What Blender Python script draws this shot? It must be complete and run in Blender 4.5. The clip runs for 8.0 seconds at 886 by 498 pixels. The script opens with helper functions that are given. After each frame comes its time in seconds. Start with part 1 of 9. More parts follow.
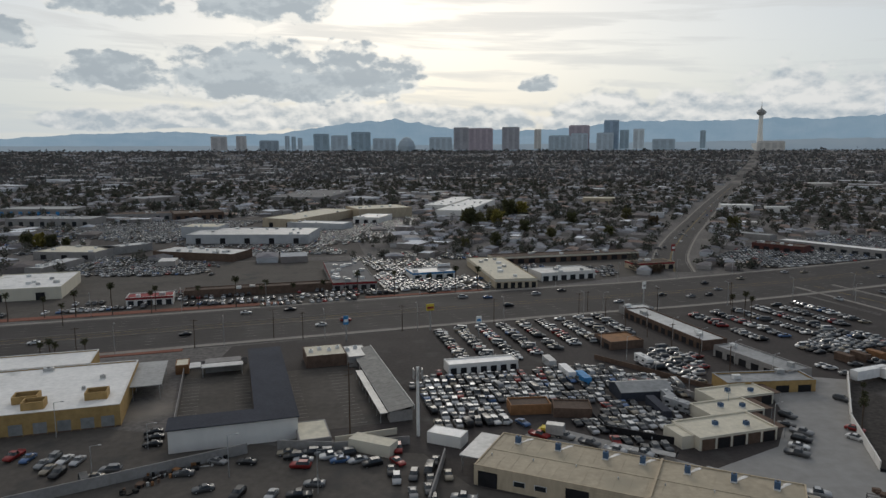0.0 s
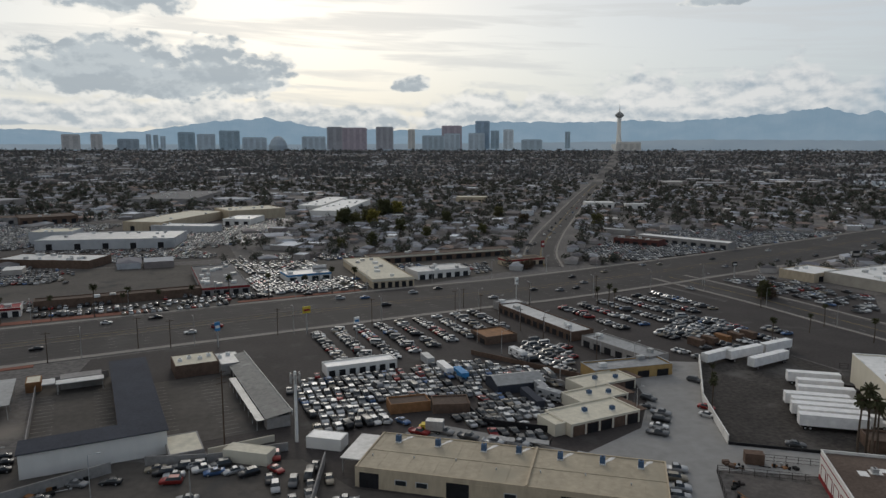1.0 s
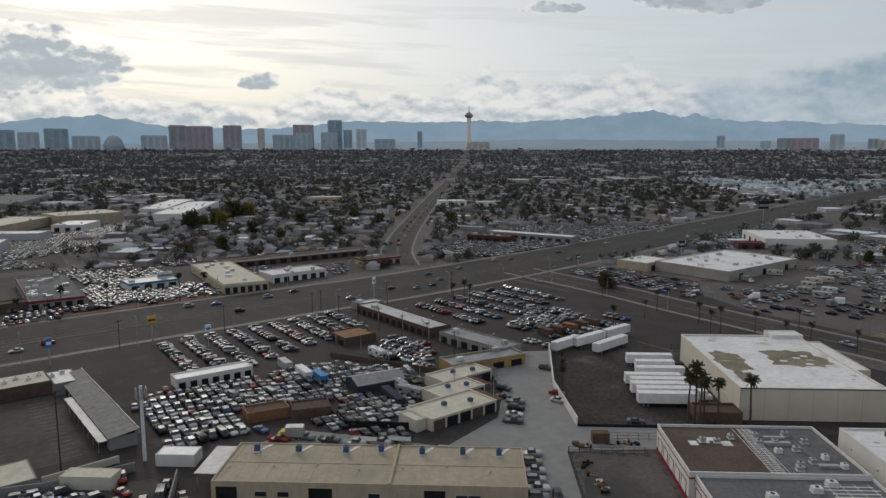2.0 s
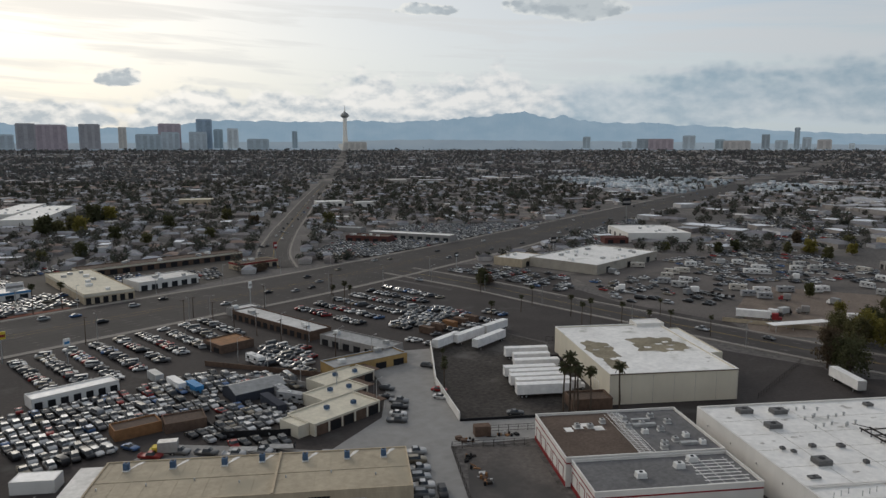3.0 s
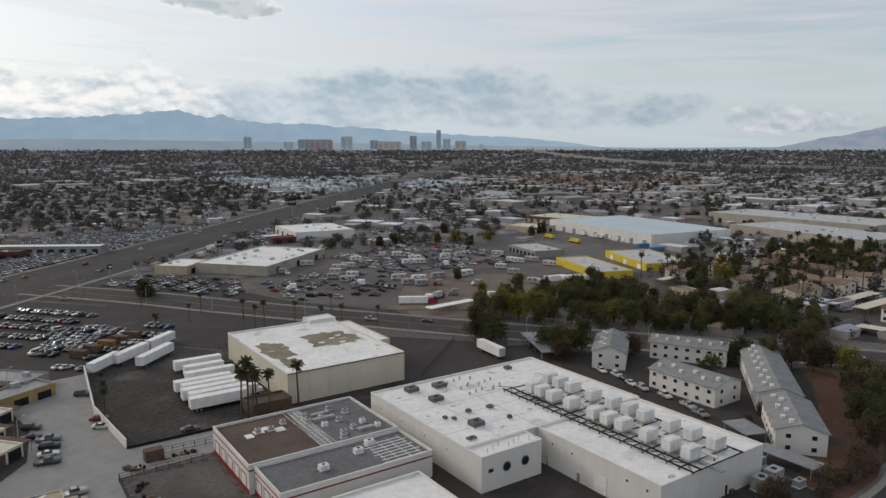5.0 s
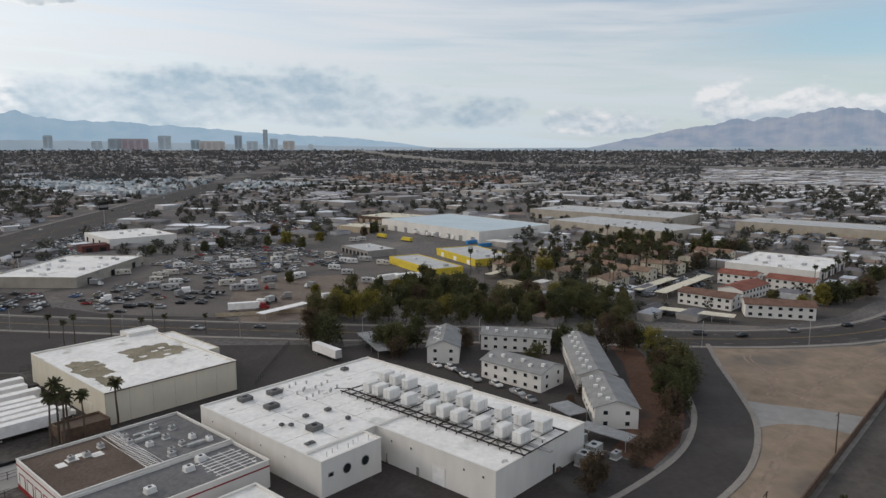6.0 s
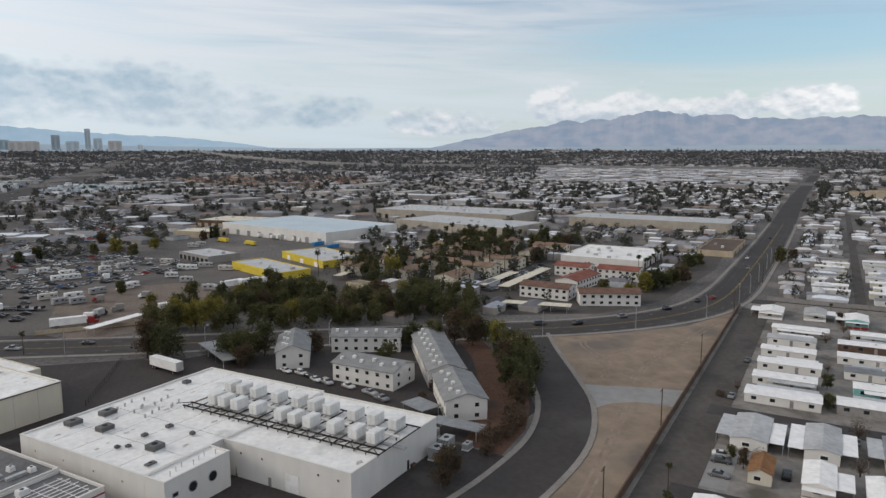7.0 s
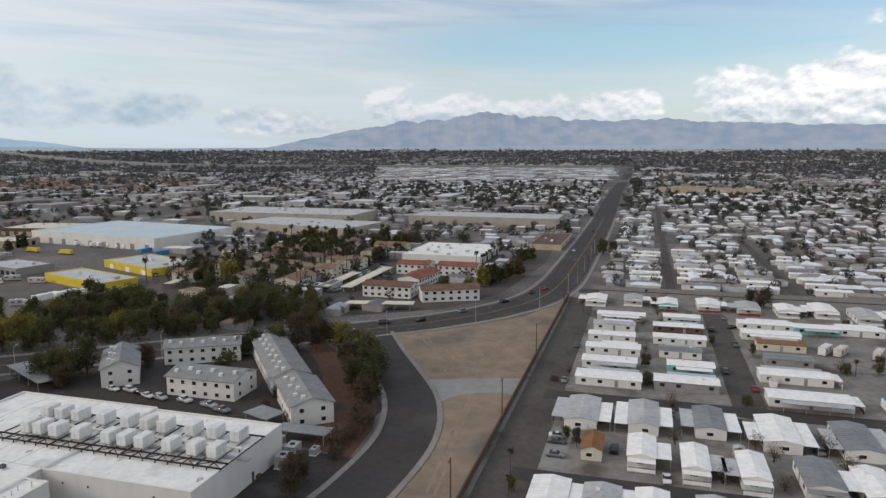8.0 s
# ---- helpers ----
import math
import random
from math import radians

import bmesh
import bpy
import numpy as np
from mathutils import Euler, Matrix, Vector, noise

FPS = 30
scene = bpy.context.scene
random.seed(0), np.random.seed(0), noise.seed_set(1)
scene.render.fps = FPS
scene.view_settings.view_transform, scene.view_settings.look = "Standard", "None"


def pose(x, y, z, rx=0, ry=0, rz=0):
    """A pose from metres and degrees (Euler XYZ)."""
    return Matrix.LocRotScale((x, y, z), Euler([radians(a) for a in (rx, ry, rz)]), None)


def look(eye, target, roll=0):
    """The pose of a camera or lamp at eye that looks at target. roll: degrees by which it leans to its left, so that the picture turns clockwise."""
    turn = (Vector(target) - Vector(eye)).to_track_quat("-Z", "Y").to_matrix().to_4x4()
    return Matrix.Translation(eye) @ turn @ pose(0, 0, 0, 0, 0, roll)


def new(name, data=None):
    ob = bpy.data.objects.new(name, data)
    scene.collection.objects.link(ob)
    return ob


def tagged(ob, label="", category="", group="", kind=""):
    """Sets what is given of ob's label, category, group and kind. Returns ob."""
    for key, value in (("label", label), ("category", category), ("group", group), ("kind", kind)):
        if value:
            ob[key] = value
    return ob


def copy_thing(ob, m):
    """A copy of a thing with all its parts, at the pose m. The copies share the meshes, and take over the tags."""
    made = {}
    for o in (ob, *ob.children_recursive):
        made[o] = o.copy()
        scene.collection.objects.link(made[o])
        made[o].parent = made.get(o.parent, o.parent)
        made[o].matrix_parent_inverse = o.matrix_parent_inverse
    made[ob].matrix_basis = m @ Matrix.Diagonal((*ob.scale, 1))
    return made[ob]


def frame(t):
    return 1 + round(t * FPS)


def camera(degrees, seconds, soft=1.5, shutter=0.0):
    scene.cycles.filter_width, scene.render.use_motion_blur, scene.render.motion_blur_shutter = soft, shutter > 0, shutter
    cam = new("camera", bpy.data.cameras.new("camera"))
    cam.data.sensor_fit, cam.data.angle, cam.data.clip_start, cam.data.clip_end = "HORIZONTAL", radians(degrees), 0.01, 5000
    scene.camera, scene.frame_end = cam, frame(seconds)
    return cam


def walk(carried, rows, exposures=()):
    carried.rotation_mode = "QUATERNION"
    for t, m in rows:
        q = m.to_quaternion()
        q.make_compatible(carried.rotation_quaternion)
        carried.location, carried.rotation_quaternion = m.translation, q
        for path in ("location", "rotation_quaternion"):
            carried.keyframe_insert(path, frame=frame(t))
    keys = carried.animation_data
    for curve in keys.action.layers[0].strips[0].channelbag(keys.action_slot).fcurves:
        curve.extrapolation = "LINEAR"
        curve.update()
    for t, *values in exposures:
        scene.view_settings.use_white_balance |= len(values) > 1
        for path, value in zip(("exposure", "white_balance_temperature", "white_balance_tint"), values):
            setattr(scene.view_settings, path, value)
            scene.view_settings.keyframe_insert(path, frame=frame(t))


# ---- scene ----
# camera: a drone that hangs 70 m over the ground and turns to its right
EYE = 70.0
cam = camera(64.74, 8.0, 1.45)
ROWS = [
    (0.0, 0.0, -8.14, -0.15), (0.3, -0.05, -8.14, -0.10), (0.4, -0.62, -8.15, -0.05), (0.5, -2.01, -8.16, -0.03), (0.6, -3.55, -8.16, 0.0), (0.8, -6.82, -8.17, 0.03),
    (1.0, -10.21, -8.17, 0.05), (1.2, -13.42, -8.18, 0.05), (1.5, -17.90, -8.20, 0.05), (1.7, -19.75, -8.20, 0.04), (2.8, -29.48, -8.20, 0.01),
    (3.0, -32.02, -8.19, 0.01), (3.5, -38.37, -8.16, -0.01), (4.0, -45.08, -8.16, 0.0), (4.5, -52.11, -8.18, -0.04), (4.7, -54.86, -8.17, -0.02), (5.8, -69.93, -8.13, 0.05),
    (6.0, -72.71, -8.13, 0.07), (6.5, -79.29, -8.12, 0.0), (7.0, -85.27, -8.11, -0.04), (7.5, -91.51, -8.13, -0.06),
    (8.0, -98.33, -8.13, -0.08),
]


def aim(yaw, pitch, roll):
    """A pose at the hover point; the roll turns about the line of sight."""
    return Matrix.Translation((0, 0, EYE)) @ Euler((0, 0, radians(yaw))).to_matrix().to_4x4() @ Euler((radians(90 + pitch), 0, 0)).to_matrix().to_4x4() @ Euler((0, 0, radians(roll))).to_matrix().to_4x4()


walk(cam, [(t, aim(y, p, r)) for t, y, p, r in ROWS],
     exposures=[(0.0, -0.5, 6500, 10.0), (1.5, -0.48, 6500, 10.0), (3.5, -0.30, 6650, 11.0), (6.0, 0.0, 6600, 12.0), (8.0, 0.1, 6530, 12.0)])

# ---------------------------------------------------------------- sky and sun
SUN_AZ, SUN_EL = -3.0, 24.0            # degrees clockwise from +y, degrees up
world = bpy.data.worlds.new("sky")
world.use_nodes = True
scene.world = world
wn, wl = world.node_tree.nodes, world.node_tree.links
wn.clear()


def wnode(kind):
    return wn.new(kind)


def plug(value, socket):
    if isinstance(value, bpy.types.NodeSocket):
        wl.new(value, socket)
    else:
        socket.default_value = value


def wmath(op, a, b=0.0, c=0.0, clamp=False):
    n = wnode("ShaderNodeMath")
    n.operation, n.use_clamp = op, clamp
    plug(a, n.inputs[0]), plug(b, n.inputs[1]), plug(c, n.inputs[2])
    return n.outputs[0]


def wramp(value, a, b):
    n = wnode("ShaderNodeMapRange")
    n.interpolation_type = "SMOOTHSTEP"
    plug(value, n.inputs[0]), plug(a, n.inputs[1]), plug(b, n.inputs[2])
    return n.outputs[0]


def wmix(fac, a, b):
    n = wnode("ShaderNodeMix")
    n.data_type = "RGBA"
    plug(fac, n.inputs[0]), plug(a, n.inputs[6]), plug(b, n.inputs[7])
    return n.outputs[2]


def wnoise(vector, scale, detail=6.0, rough=0.55, warp=0.0):
    n = wnode("ShaderNodeTexNoise")
    n.inputs["Scale"].default_value, n.inputs["Detail"].default_value, n.inputs["Roughness"].default_value = scale, detail, rough
    n.inputs["Distortion"].default_value = warp
    wl.new(vector, n.inputs["Vector"])
    return n.outputs[0]


def rgb(r, g, b):
    return (r, g, b, 1.0)


coord = wnode("ShaderNodeTexCoord").outputs["Generated"]
split = wnode("ShaderNodeSeparateXYZ")
wl.new(coord, split.inputs[0])
dx, dy, dz = split.outputs
az = wmath("MULTIPLY", wmath("ARCTAN2", dx, dy), 180 / math.pi)
el = wmath("MULTIPLY", wmath("ARCSINE", dz), 180 / math.pi)
up = wmath("MAXIMUM", el, 0.0)
# cloud space: azimuth and height in degrees, stretched sideways near the horizon
low = wnode("ShaderNodeCombineXYZ")
wl.new(wmath("MULTIPLY", az, 0.15), low.inputs[0]), wl.new(wmath("MULTIPLY", el, 0.24), low.inputs[1])
high = wnode("ShaderNodeCombineXYZ")
wl.new(wmath("MULTIPLY", az, 0.012), high.inputs[0]), wl.new(wmath("MULTIPLY", wmath("ADD", el, wmath("MULTIPLY", az, 0.035)), 0.16), high.inputs[1])
low, high = low.outputs[0], high.outputs[0]

air = wnode("ShaderNodeTexSky")
air.sky_type, air.sun_disc, air.sun_elevation, air.sun_rotation = "NISHITA", False, radians(SUN_EL), radians(SUN_AZ)
air_strength = wnode("ShaderNodeVectorMath")
air_strength.operation = "SCALE"
wl.new(air.outputs[0], air_strength.inputs[0])
air_strength.inputs["Scale"].default_value = 0.135
sunward = Vector((math.sin(radians(SUN_AZ)) * math.cos(radians(SUN_EL)), math.cos(radians(SUN_AZ)) * math.cos(radians(SUN_EL)), math.sin(radians(SUN_EL))))
dot = wnode("ShaderNodeVectorMath")
dot.operation = "DOT_PRODUCT"
wl.new(coord, dot.inputs[0])
dot.inputs[1].default_value = sunward
near_sun = wmath("MAXIMUM", dot.outputs["Value"], 0.0)
glow = wmath("POWER", near_sun, 5.0)


def bank(az0, el0, wide, tall, gain=1.0):
    """How far inside a bank of cloud with a flat foot a direction lies: 1 in the middle, 0 at the rim."""
    a = wmath("DIVIDE", wmath("SUBTRACT", az, az0), wide)
    h = wmath("SUBTRACT", el, el0)
    b = wmath("MAXIMUM", wmath("DIVIDE", h, tall), wmath("DIVIDE", h, -0.5 * tall))
    r = wmath("SQRT", wmath("ADD", wmath("MULTIPLY", a, a), wmath("MULTIPLY", b, b)))
    return wmath("MULTIPLY", wmath("SUBTRACT", 1.0, r), gain)


def union(*fields):
    out = fields[0]
    for f in fields[1:]:
        out = wmath("MAXIMUM", out, f)
    return out


# the high veil, thinner away from the sun
veil_noise = wnoise(high, 5.0, 5.0, 0.55, 0.4)
veil_floor = wmath("MULTIPLY_ADD", wramp(az, 62.0, 122.0), 0.30, 0.02)
veil = wramp(veil_noise, veil_floor, wmath("ADD", veil_floor, 0.62))
veil = wmath("MAXIMUM", veil, wmath("MULTIPLY", wramp(az, 84.0, 36.0), 0.86))
hole = wramp(wmath("ADD", union(bank(111.0, 7.4, 22.0, 3.8), bank(131.0, 10.5, 14.0, 3.4)), wmath("MULTIPLY", wmath("SUBTRACT", veil_noise, 0.5), 1.6)), 0.0, 0.7)
veil = wmath("MULTIPLY", veil, wmath("MULTIPLY_ADD", hole, -0.82, 1.0))
veil_col = wmix(glow, rgb(0.65, 0.695, 0.735), rgb(0.77, 0.76, 0.72))
sky_col = wmix(wmath("MULTIPLY", veil, 0.93), air_strength.outputs[0], veil_col)
sky_col = wmix(wmath("MULTIPLY", hole, 0.5), sky_col, rgb(0.35, 0.60, 0.74))
# pale haze over the horizon
haze_col = wmix(glow, rgb(0.54, 0.66, 0.74), rgb(0.76, 0.75, 0.69))
sky_col = wmix(wmath("MULTIPLY", wramp(el, 9.0, 0.5), 0.68), sky_col, haze_col)
# heaped clouds: placed banks whose edges swell in billows
puff = wnoise(low, 1.1, 4.0, 0.5, 0.2)
fine = wnoise(low, 3.4, 6.0, 0.55, 0.1)


def wbillow(scale):
    n = wnode("ShaderNodeTexVoronoi")
    n.feature = "SMOOTH_F1"
    n.inputs["Scale"].default_value, n.inputs["Smoothness"].default_value = scale, 0.35
    swirl = wnode("ShaderNodeVectorMath")
    swirl.operation = "MULTIPLY_ADD"
    warped = wnode("ShaderNodeTexNoise")
    warped.inputs["Scale"].default_value, warped.inputs["Detail"].default_value = scale * 1.3, 3.0
    wl.new(low, warped.inputs["Vector"])
    wl.new(warped.outputs["Color"], swirl.inputs[0])
    swirl.inputs[1].default_value = (0.5 / scale, 0.5 / scale, 0.0)
    wl.new(low, swirl.inputs[2])
    wl.new(swirl.outputs[0], n.inputs["Vector"])
    return wmath("SUBTRACT", 0.5, n.outputs["Distance"])


billow = wmath("ADD", wmath("MULTIPLY", wbillow(2.2), 0.55), wmath("ADD", wmath("MULTIPLY", wbillow(5.5), 0.36), wmath("MULTIPLY", wbillow(13.0), 0.16)))


def swell(field, even, lumps):
    """A bank's field broken by large noise and by billows."""
    out = wmath("ADD", field, wmath("MULTIPLY", wmath("SUBTRACT", puff, 0.5), even))
    return wmath("ADD", out, wmath("MULTIPLY", billow, lumps))


# relief: where the cloud thins upwards its face turns to the light
raised = wnode("ShaderNodeVectorMath")
raised.operation = "ADD"
wl.new(low, raised.inputs[0])
raised.inputs[1].default_value = (0.02, 0.10, 0.0)
raised = raised.outputs[0]
relief = wmath("ADD", wmath("MULTIPLY", wmath("SUBTRACT", fine, wnoise(raised, 3.4, 6.0, 0.55, 0.1)), 1.5), wmath("MULTIPLY", wmath("SUBTRACT", puff, wnoise(raised, 1.1, 4.0, 0.5, 0.2)), 1.6))
# white heaps along the horizon, flat-footed
white = union(bank(-26.0, 1.9, 4.0, 1.1), bank(-20.5, 2.1, 4.2, 1.3), bank(-15.0, 2.2, 5.0, 1.5), bank(-9.0, 2.4, 5.0, 1.7), bank(-3.0, 2.2, 5.0, 1.7), bank(3.0, 2.0, 5.0, 1.5), bank(12.8, 2.3, 6.0, 2.3), bank(19.3, 2.3, 5.0, 2.4), bank(26.5, 2.6, 5.5, 3.5), bank(31.8, 2.6, 5.0, 3.0),
              bank(36.8, 2.8, 3.4, 3.9), bank(40.5, 2.6, 4.0, 2.4), bank(85.0, 1.8, 5.0, 1.7), bank(94.4, 3.0, 2.4, 2.8), bank(99.0, 2.6, 6.0, 2.1), bank(104.8, 2.4, 5.0, 1.9), bank(112.5, 3.1, 3.6, 1.6), bank(121.6, 2.9, 4.5, 3.0), bank(126.8, 3.0, 5.0, 3.4), bank(132.0, 3.2, 6.5, 5.6),
              bank(145.0, 5.0, 12.0, 5.0), bank(-42.0, 4.0, 9.0, 3.0))
white_field = swell(white, 0.8, 0.8)
white_mask = wramp(white_field, -0.06, 0.22)
foot = wmath("MULTIPLY", wramp(el, 3.9, 1.9), wmath("SUBTRACT", 1.0, wmath("MULTIPLY", glow, 0.25)))
shade = wmath("ADD", wmath("MULTIPLY_ADD", relief, -1.9, 0.24), wmath("MULTIPLY", foot, 0.5), 0.0, True)
white_lit = wmix(glow, wmix(wramp(az, 105.0, 122.0), rgb(0.76, 0.79, 0.81), rgb(0.98, 0.99, 0.99)), rgb(1.04, 1.01, 0.93))
white_dim = wmix(glow, rgb(0.45, 0.535, 0.61), rgb(0.46, 0.51, 0.54))
sky_col = wmix(wmath("MULTIPLY", white_mask, 0.95), sky_col, wmix(shade, white_lit, white_dim))
# a blue-grey bank over the western range, loose at its edges
blue = union(bank(46.0, 2.9, 6.0, 3.2), bank(53.0, 3.0, 7.0, 3.0), bank(61.5, 3.0, 7.5, 3.3), bank(68.0, 2.8, 6.0, 2.6), bank(76.4, 2.5, 4.0, 1.7, 0.9), bank(83.0, 2.0, 3.0, 0.8, 0.8))
blue_field = swell(blue, 0.9, 0.7)
blue_mask = wramp(blue_field, -0.12, 0.42)
blue_shade = wmath("ADD", wmath("MULTIPLY_ADD", relief, -0.9, 0.50), wmath("ADD", wmath("MULTIPLY", wmath("SUBTRACT", puff, 0.5), 2.2), wmath("MULTIPLY", billow, 0.5)), 0.0, True)
sky_col = wmix(wmath("MULTIPLY", blue_mask, 0.92), sky_col, wmix(blue_shade, rgb(0.62, 0.69, 0.74), rgb(0.32, 0.44, 0.535)))
# dark heaps against the light, with bright rims
grey = union(bank(-24.2, 10.3, 5.4, 2.4), bank(-14.0, 10.9, 5.8, 3.0), bank(-6.9, 5.2, 6.4, 3.2), bank(-14.8, 5.3, 8.0, 3.5), bank(-11.0, 4.7, 8.5, 2.6), bank(-24.6, 5.2, 4.8, 2.0), bank(-31.6, 7.7, 2.6, 1.6), bank(7.4, 4.9, 2.0, 1.1, 0.85),
             bank(42.3, 10.8, 5.4, 2.0), bank(31.0, 10.6, 3.0, 0.6, 0.6), bank(-41.0, 8.0, 6.0, 3.0))
grey_field = swell(grey, 0.6, 0.85)
grey_mask = wramp(grey_field, 0.0, 0.14)
depth = wramp(wmath("MULTIPLY_ADD", relief, -0.9, grey_field), 0.02, 0.36)
grey_col = wmix(depth, wmix(glow, rgb(0.66, 0.72, 0.75), rgb(1.02, 0.99, 0.91)), wmix(wramp(wmath("ADD", puff, relief), 0.30, 0.70), rgb(0.42, 0.48, 0.525), rgb(0.54, 0.60, 0.635)))
sky_col = wmix(wmath("MULTIPLY", grey_mask, 0.94), sky_col, grey_col)
back = wnode("ShaderNodeBackground")
wl.new(sky_col, back.inputs[0])
# the sky is brightest round the veiled sun
wl.new(wmath("MULTIPLY_ADD", wmath("POWER", near_sun, 2.0), 0.34, 1.0), back.inputs[1])
wl.new(back.outputs[0], wnode("ShaderNodeOutputWorld").inputs[0])

sun_data = bpy.data.lights.new("sun", "SUN")
sun_data.energy, sun_data.angle, sun_data.color = 0.9, radians(14), (1.0, 0.95, 0.86)
sun = new("sun", sun_data)
sun.matrix_world = look(sunward * 100, (0, 0, 0))

# ---------------------------------------------------------------- plan frame
GRID = -24.5                           # the street grid's turn
CG, SG = math.cos(radians(24.5)), math.sin(radians(24.5))


def xy(u, v):
    """World x, y of a place in the street grid."""
    return u * CG + v * SG, -u * SG + v * CG


def uv_of(x, y):
    return x * CG - y * SG, x * SG + y * CG


def lift(r):
    """Height of the valley floor, which climbs towards its rim."""
    return 0.0 if r < 1500 else 66.0 * ((r - 1500) / 3400) ** 1.4


def spot(u, v, turn=0.0, z=0.0):
    x, y = xy(u, v)
    return pose(x, y, z, 0, 0, GRID + turn)


# ---------------------------------------------------------------- materials
def material(name, colours, rough=0.85, grain=3.0, patch=0.08, bump=0.02, metal=0.0, by="", stops=None, streak=None, spec=0.12, contrast=0.25, dirt=None, thin=0.0, coat=0.0):
    """A procedural surface. colours: one colour, or several picked by object ('object') or by island ('island'). grain, patch: noise scales per metre."""
    colours = [(1.03 * r, 0.99 * g, 0.965 * b) for r, g, b in colours]   # every colour shifted slightly warm in place of a warmer light
    m = bpy.data.materials.new(name)
    m.use_nodes = True
    t = m.node_tree
    n, l = t.nodes, t.links
    bsdf = n["Principled BSDF"]
    bsdf.inputs["Roughness"].default_value, bsdf.inputs["Metallic"].default_value = rough, metal
    bsdf.inputs["Specular IOR Level"].default_value = spec
    bsdf.inputs["Coat Weight"].default_value, bsdf.inputs["Coat Roughness"].default_value = coat, 0.3
    where = n.new("ShaderNodeNewGeometry").outputs["Position"]
    if by:
        source = n.new("ShaderNodeObjectInfo").outputs["Random"] if by == "object" else n.new("ShaderNodeNewGeometry").outputs["Random Per Island"]
        ramp = n.new("ShaderNodeValToRGB")
        ramp.color_ramp.interpolation = "CONSTANT"
        e = ramp.color_ramp.elements
        stops = stops or [i / len(colours) for i in range(len(colours))]
        while len(e) < len(colours):
            e.new(1.0)
        for i, c in enumerate(colours):
            e[i].position, e[i].color = stops[i], rgb(*c)
        l.new(source, ramp.inputs[0])
        colour = ramp.outputs[0]
    else:
        flat = n.new("ShaderNodeRGB")
        flat.outputs[0].default_value = rgb(*colours[0])
        colour = flat.outputs[0]
    big, small = n.new("ShaderNodeTexNoise"), n.new("ShaderNodeTexNoise")
    for tex, scale, detail in ((big, patch, 6.0), (small, grain, 4.0)):
        tex.inputs["Scale"].default_value, tex.inputs["Detail"].default_value, tex.inputs["Roughness"].default_value = scale, detail, 0.6
        source = where
        if streak:
            mp = n.new("ShaderNodeMapping")
            mp.inputs["Scale"].default_value = streak
            l.new(where, mp.inputs[0])
            source = mp.outputs[0]
        l.new(source, tex.inputs["Vector"])
    add = n.new("ShaderNodeMath")
    add.operation = "ADD"
    l.new(big.outputs[0], add.inputs[0]), l.new(small.outputs[0], add.inputs[1])
    span = n.new("ShaderNodeMapRange")
    span.inputs[1].default_value, span.inputs[2].default_value = 0.7, 1.3
    span.inputs[3].default_value, span.inputs[4].default_value = 1 - contrast, 1 + contrast
    l.new(add.outputs[0], span.inputs[0])
    mul = n.new("ShaderNodeMix")
    mul.data_type, mul.blend_type = "RGBA", "MULTIPLY"
    mul.inputs[0].default_value = 1.0
    l.new(colour, mul.inputs[6])
    l.new(span.outputs[0], mul.inputs[7])
    out = mul.outputs[2]
    if dirt:
        spots = n.new("ShaderNodeTexNoise")
        spots.inputs["Scale"].default_value, spots.inputs["Detail"].default_value = dirt[1], 8.0
        l.new(where, spots.inputs["Vector"])
        cut = n.new("ShaderNodeMapRange")
        cut.inputs[1].default_value, cut.inputs[2].default_value = dirt[2], dirt[2] + 0.12
        l.new(spots.outputs[0], cut.inputs[0])
        mx = n.new("ShaderNodeMix")
        mx.data_type = "RGBA"
        l.new(cut.outputs[0], mx.inputs[0])
        l.new(out, mx.inputs[6])
        mx.inputs[7].default_value = rgb(*dirt[0])
        out = mx.outputs[2]
    l.new(out, bsdf.inputs["Base Color"])
    if thin:                           # leaves let light through
        back_lit, both = n.new("ShaderNodeBsdfTranslucent"), n.new("ShaderNodeMixShader")
        l.new(out, back_lit.inputs["Color"])
        both.inputs[0].default_value = thin
        l.new(bsdf.outputs[0], both.inputs[1]), l.new(back_lit.outputs[0], both.inputs[2])
        l.new(both.outputs[0], n["Material Output"].inputs["Surface"])
    if bump:
        b = n.new("ShaderNodeBump")
        b.inputs["Strength"].default_value, b.inputs["Distance"].default_value = 0.5, bump
        l.new(small.outputs[0], b.inputs["Height"])
        l.new(b.outputs[0], bsdf.inputs["Normal"])
    return m


M = {}
M["ground"] = material("valley_floor", [(0.124, 0.117, 0.112)], 0.95, 0.6, 0.012, 0.0, contrast=0.55, dirt=((0.23, 0.20, 0.17), 0.02, 0.58))
M["asphalt"] = material("asphalt", [(0.053, 0.047, 0.045)], 0.85, 0.9, 0.05, 0.006, contrast=0.25, dirt=((0.080, 0.074, 0.068), 0.09, 0.60))
M["road"] = material("road_asphalt", [(0.058, 0.053, 0.051)], 0.85, 0.5, 0.03, 0.005, contrast=0.16, dirt=((0.078, 0.071, 0.066), 0.05, 0.56))
M["tyre_worn"] = material("worn_wheel_track", [(0.043, 0.040, 0.039)], 0.8, 0.5, 0.05, 0.0, contrast=0.2)
M["old_asphalt"] = material("worn_asphalt", [(0.088, 0.080, 0.072)], 0.9, 0.5, 0.05, 0.006, contrast=0.24, dirt=((0.055, 0.052, 0.05), 0.07, 0.58))
M["concrete"] = material("concrete", [(0.262, 0.260, 0.252)], 0.85, 0.35, 0.06, 0.0, contrast=0.14, dirt=((0.17, 0.166, 0.16), 0.06, 0.58))
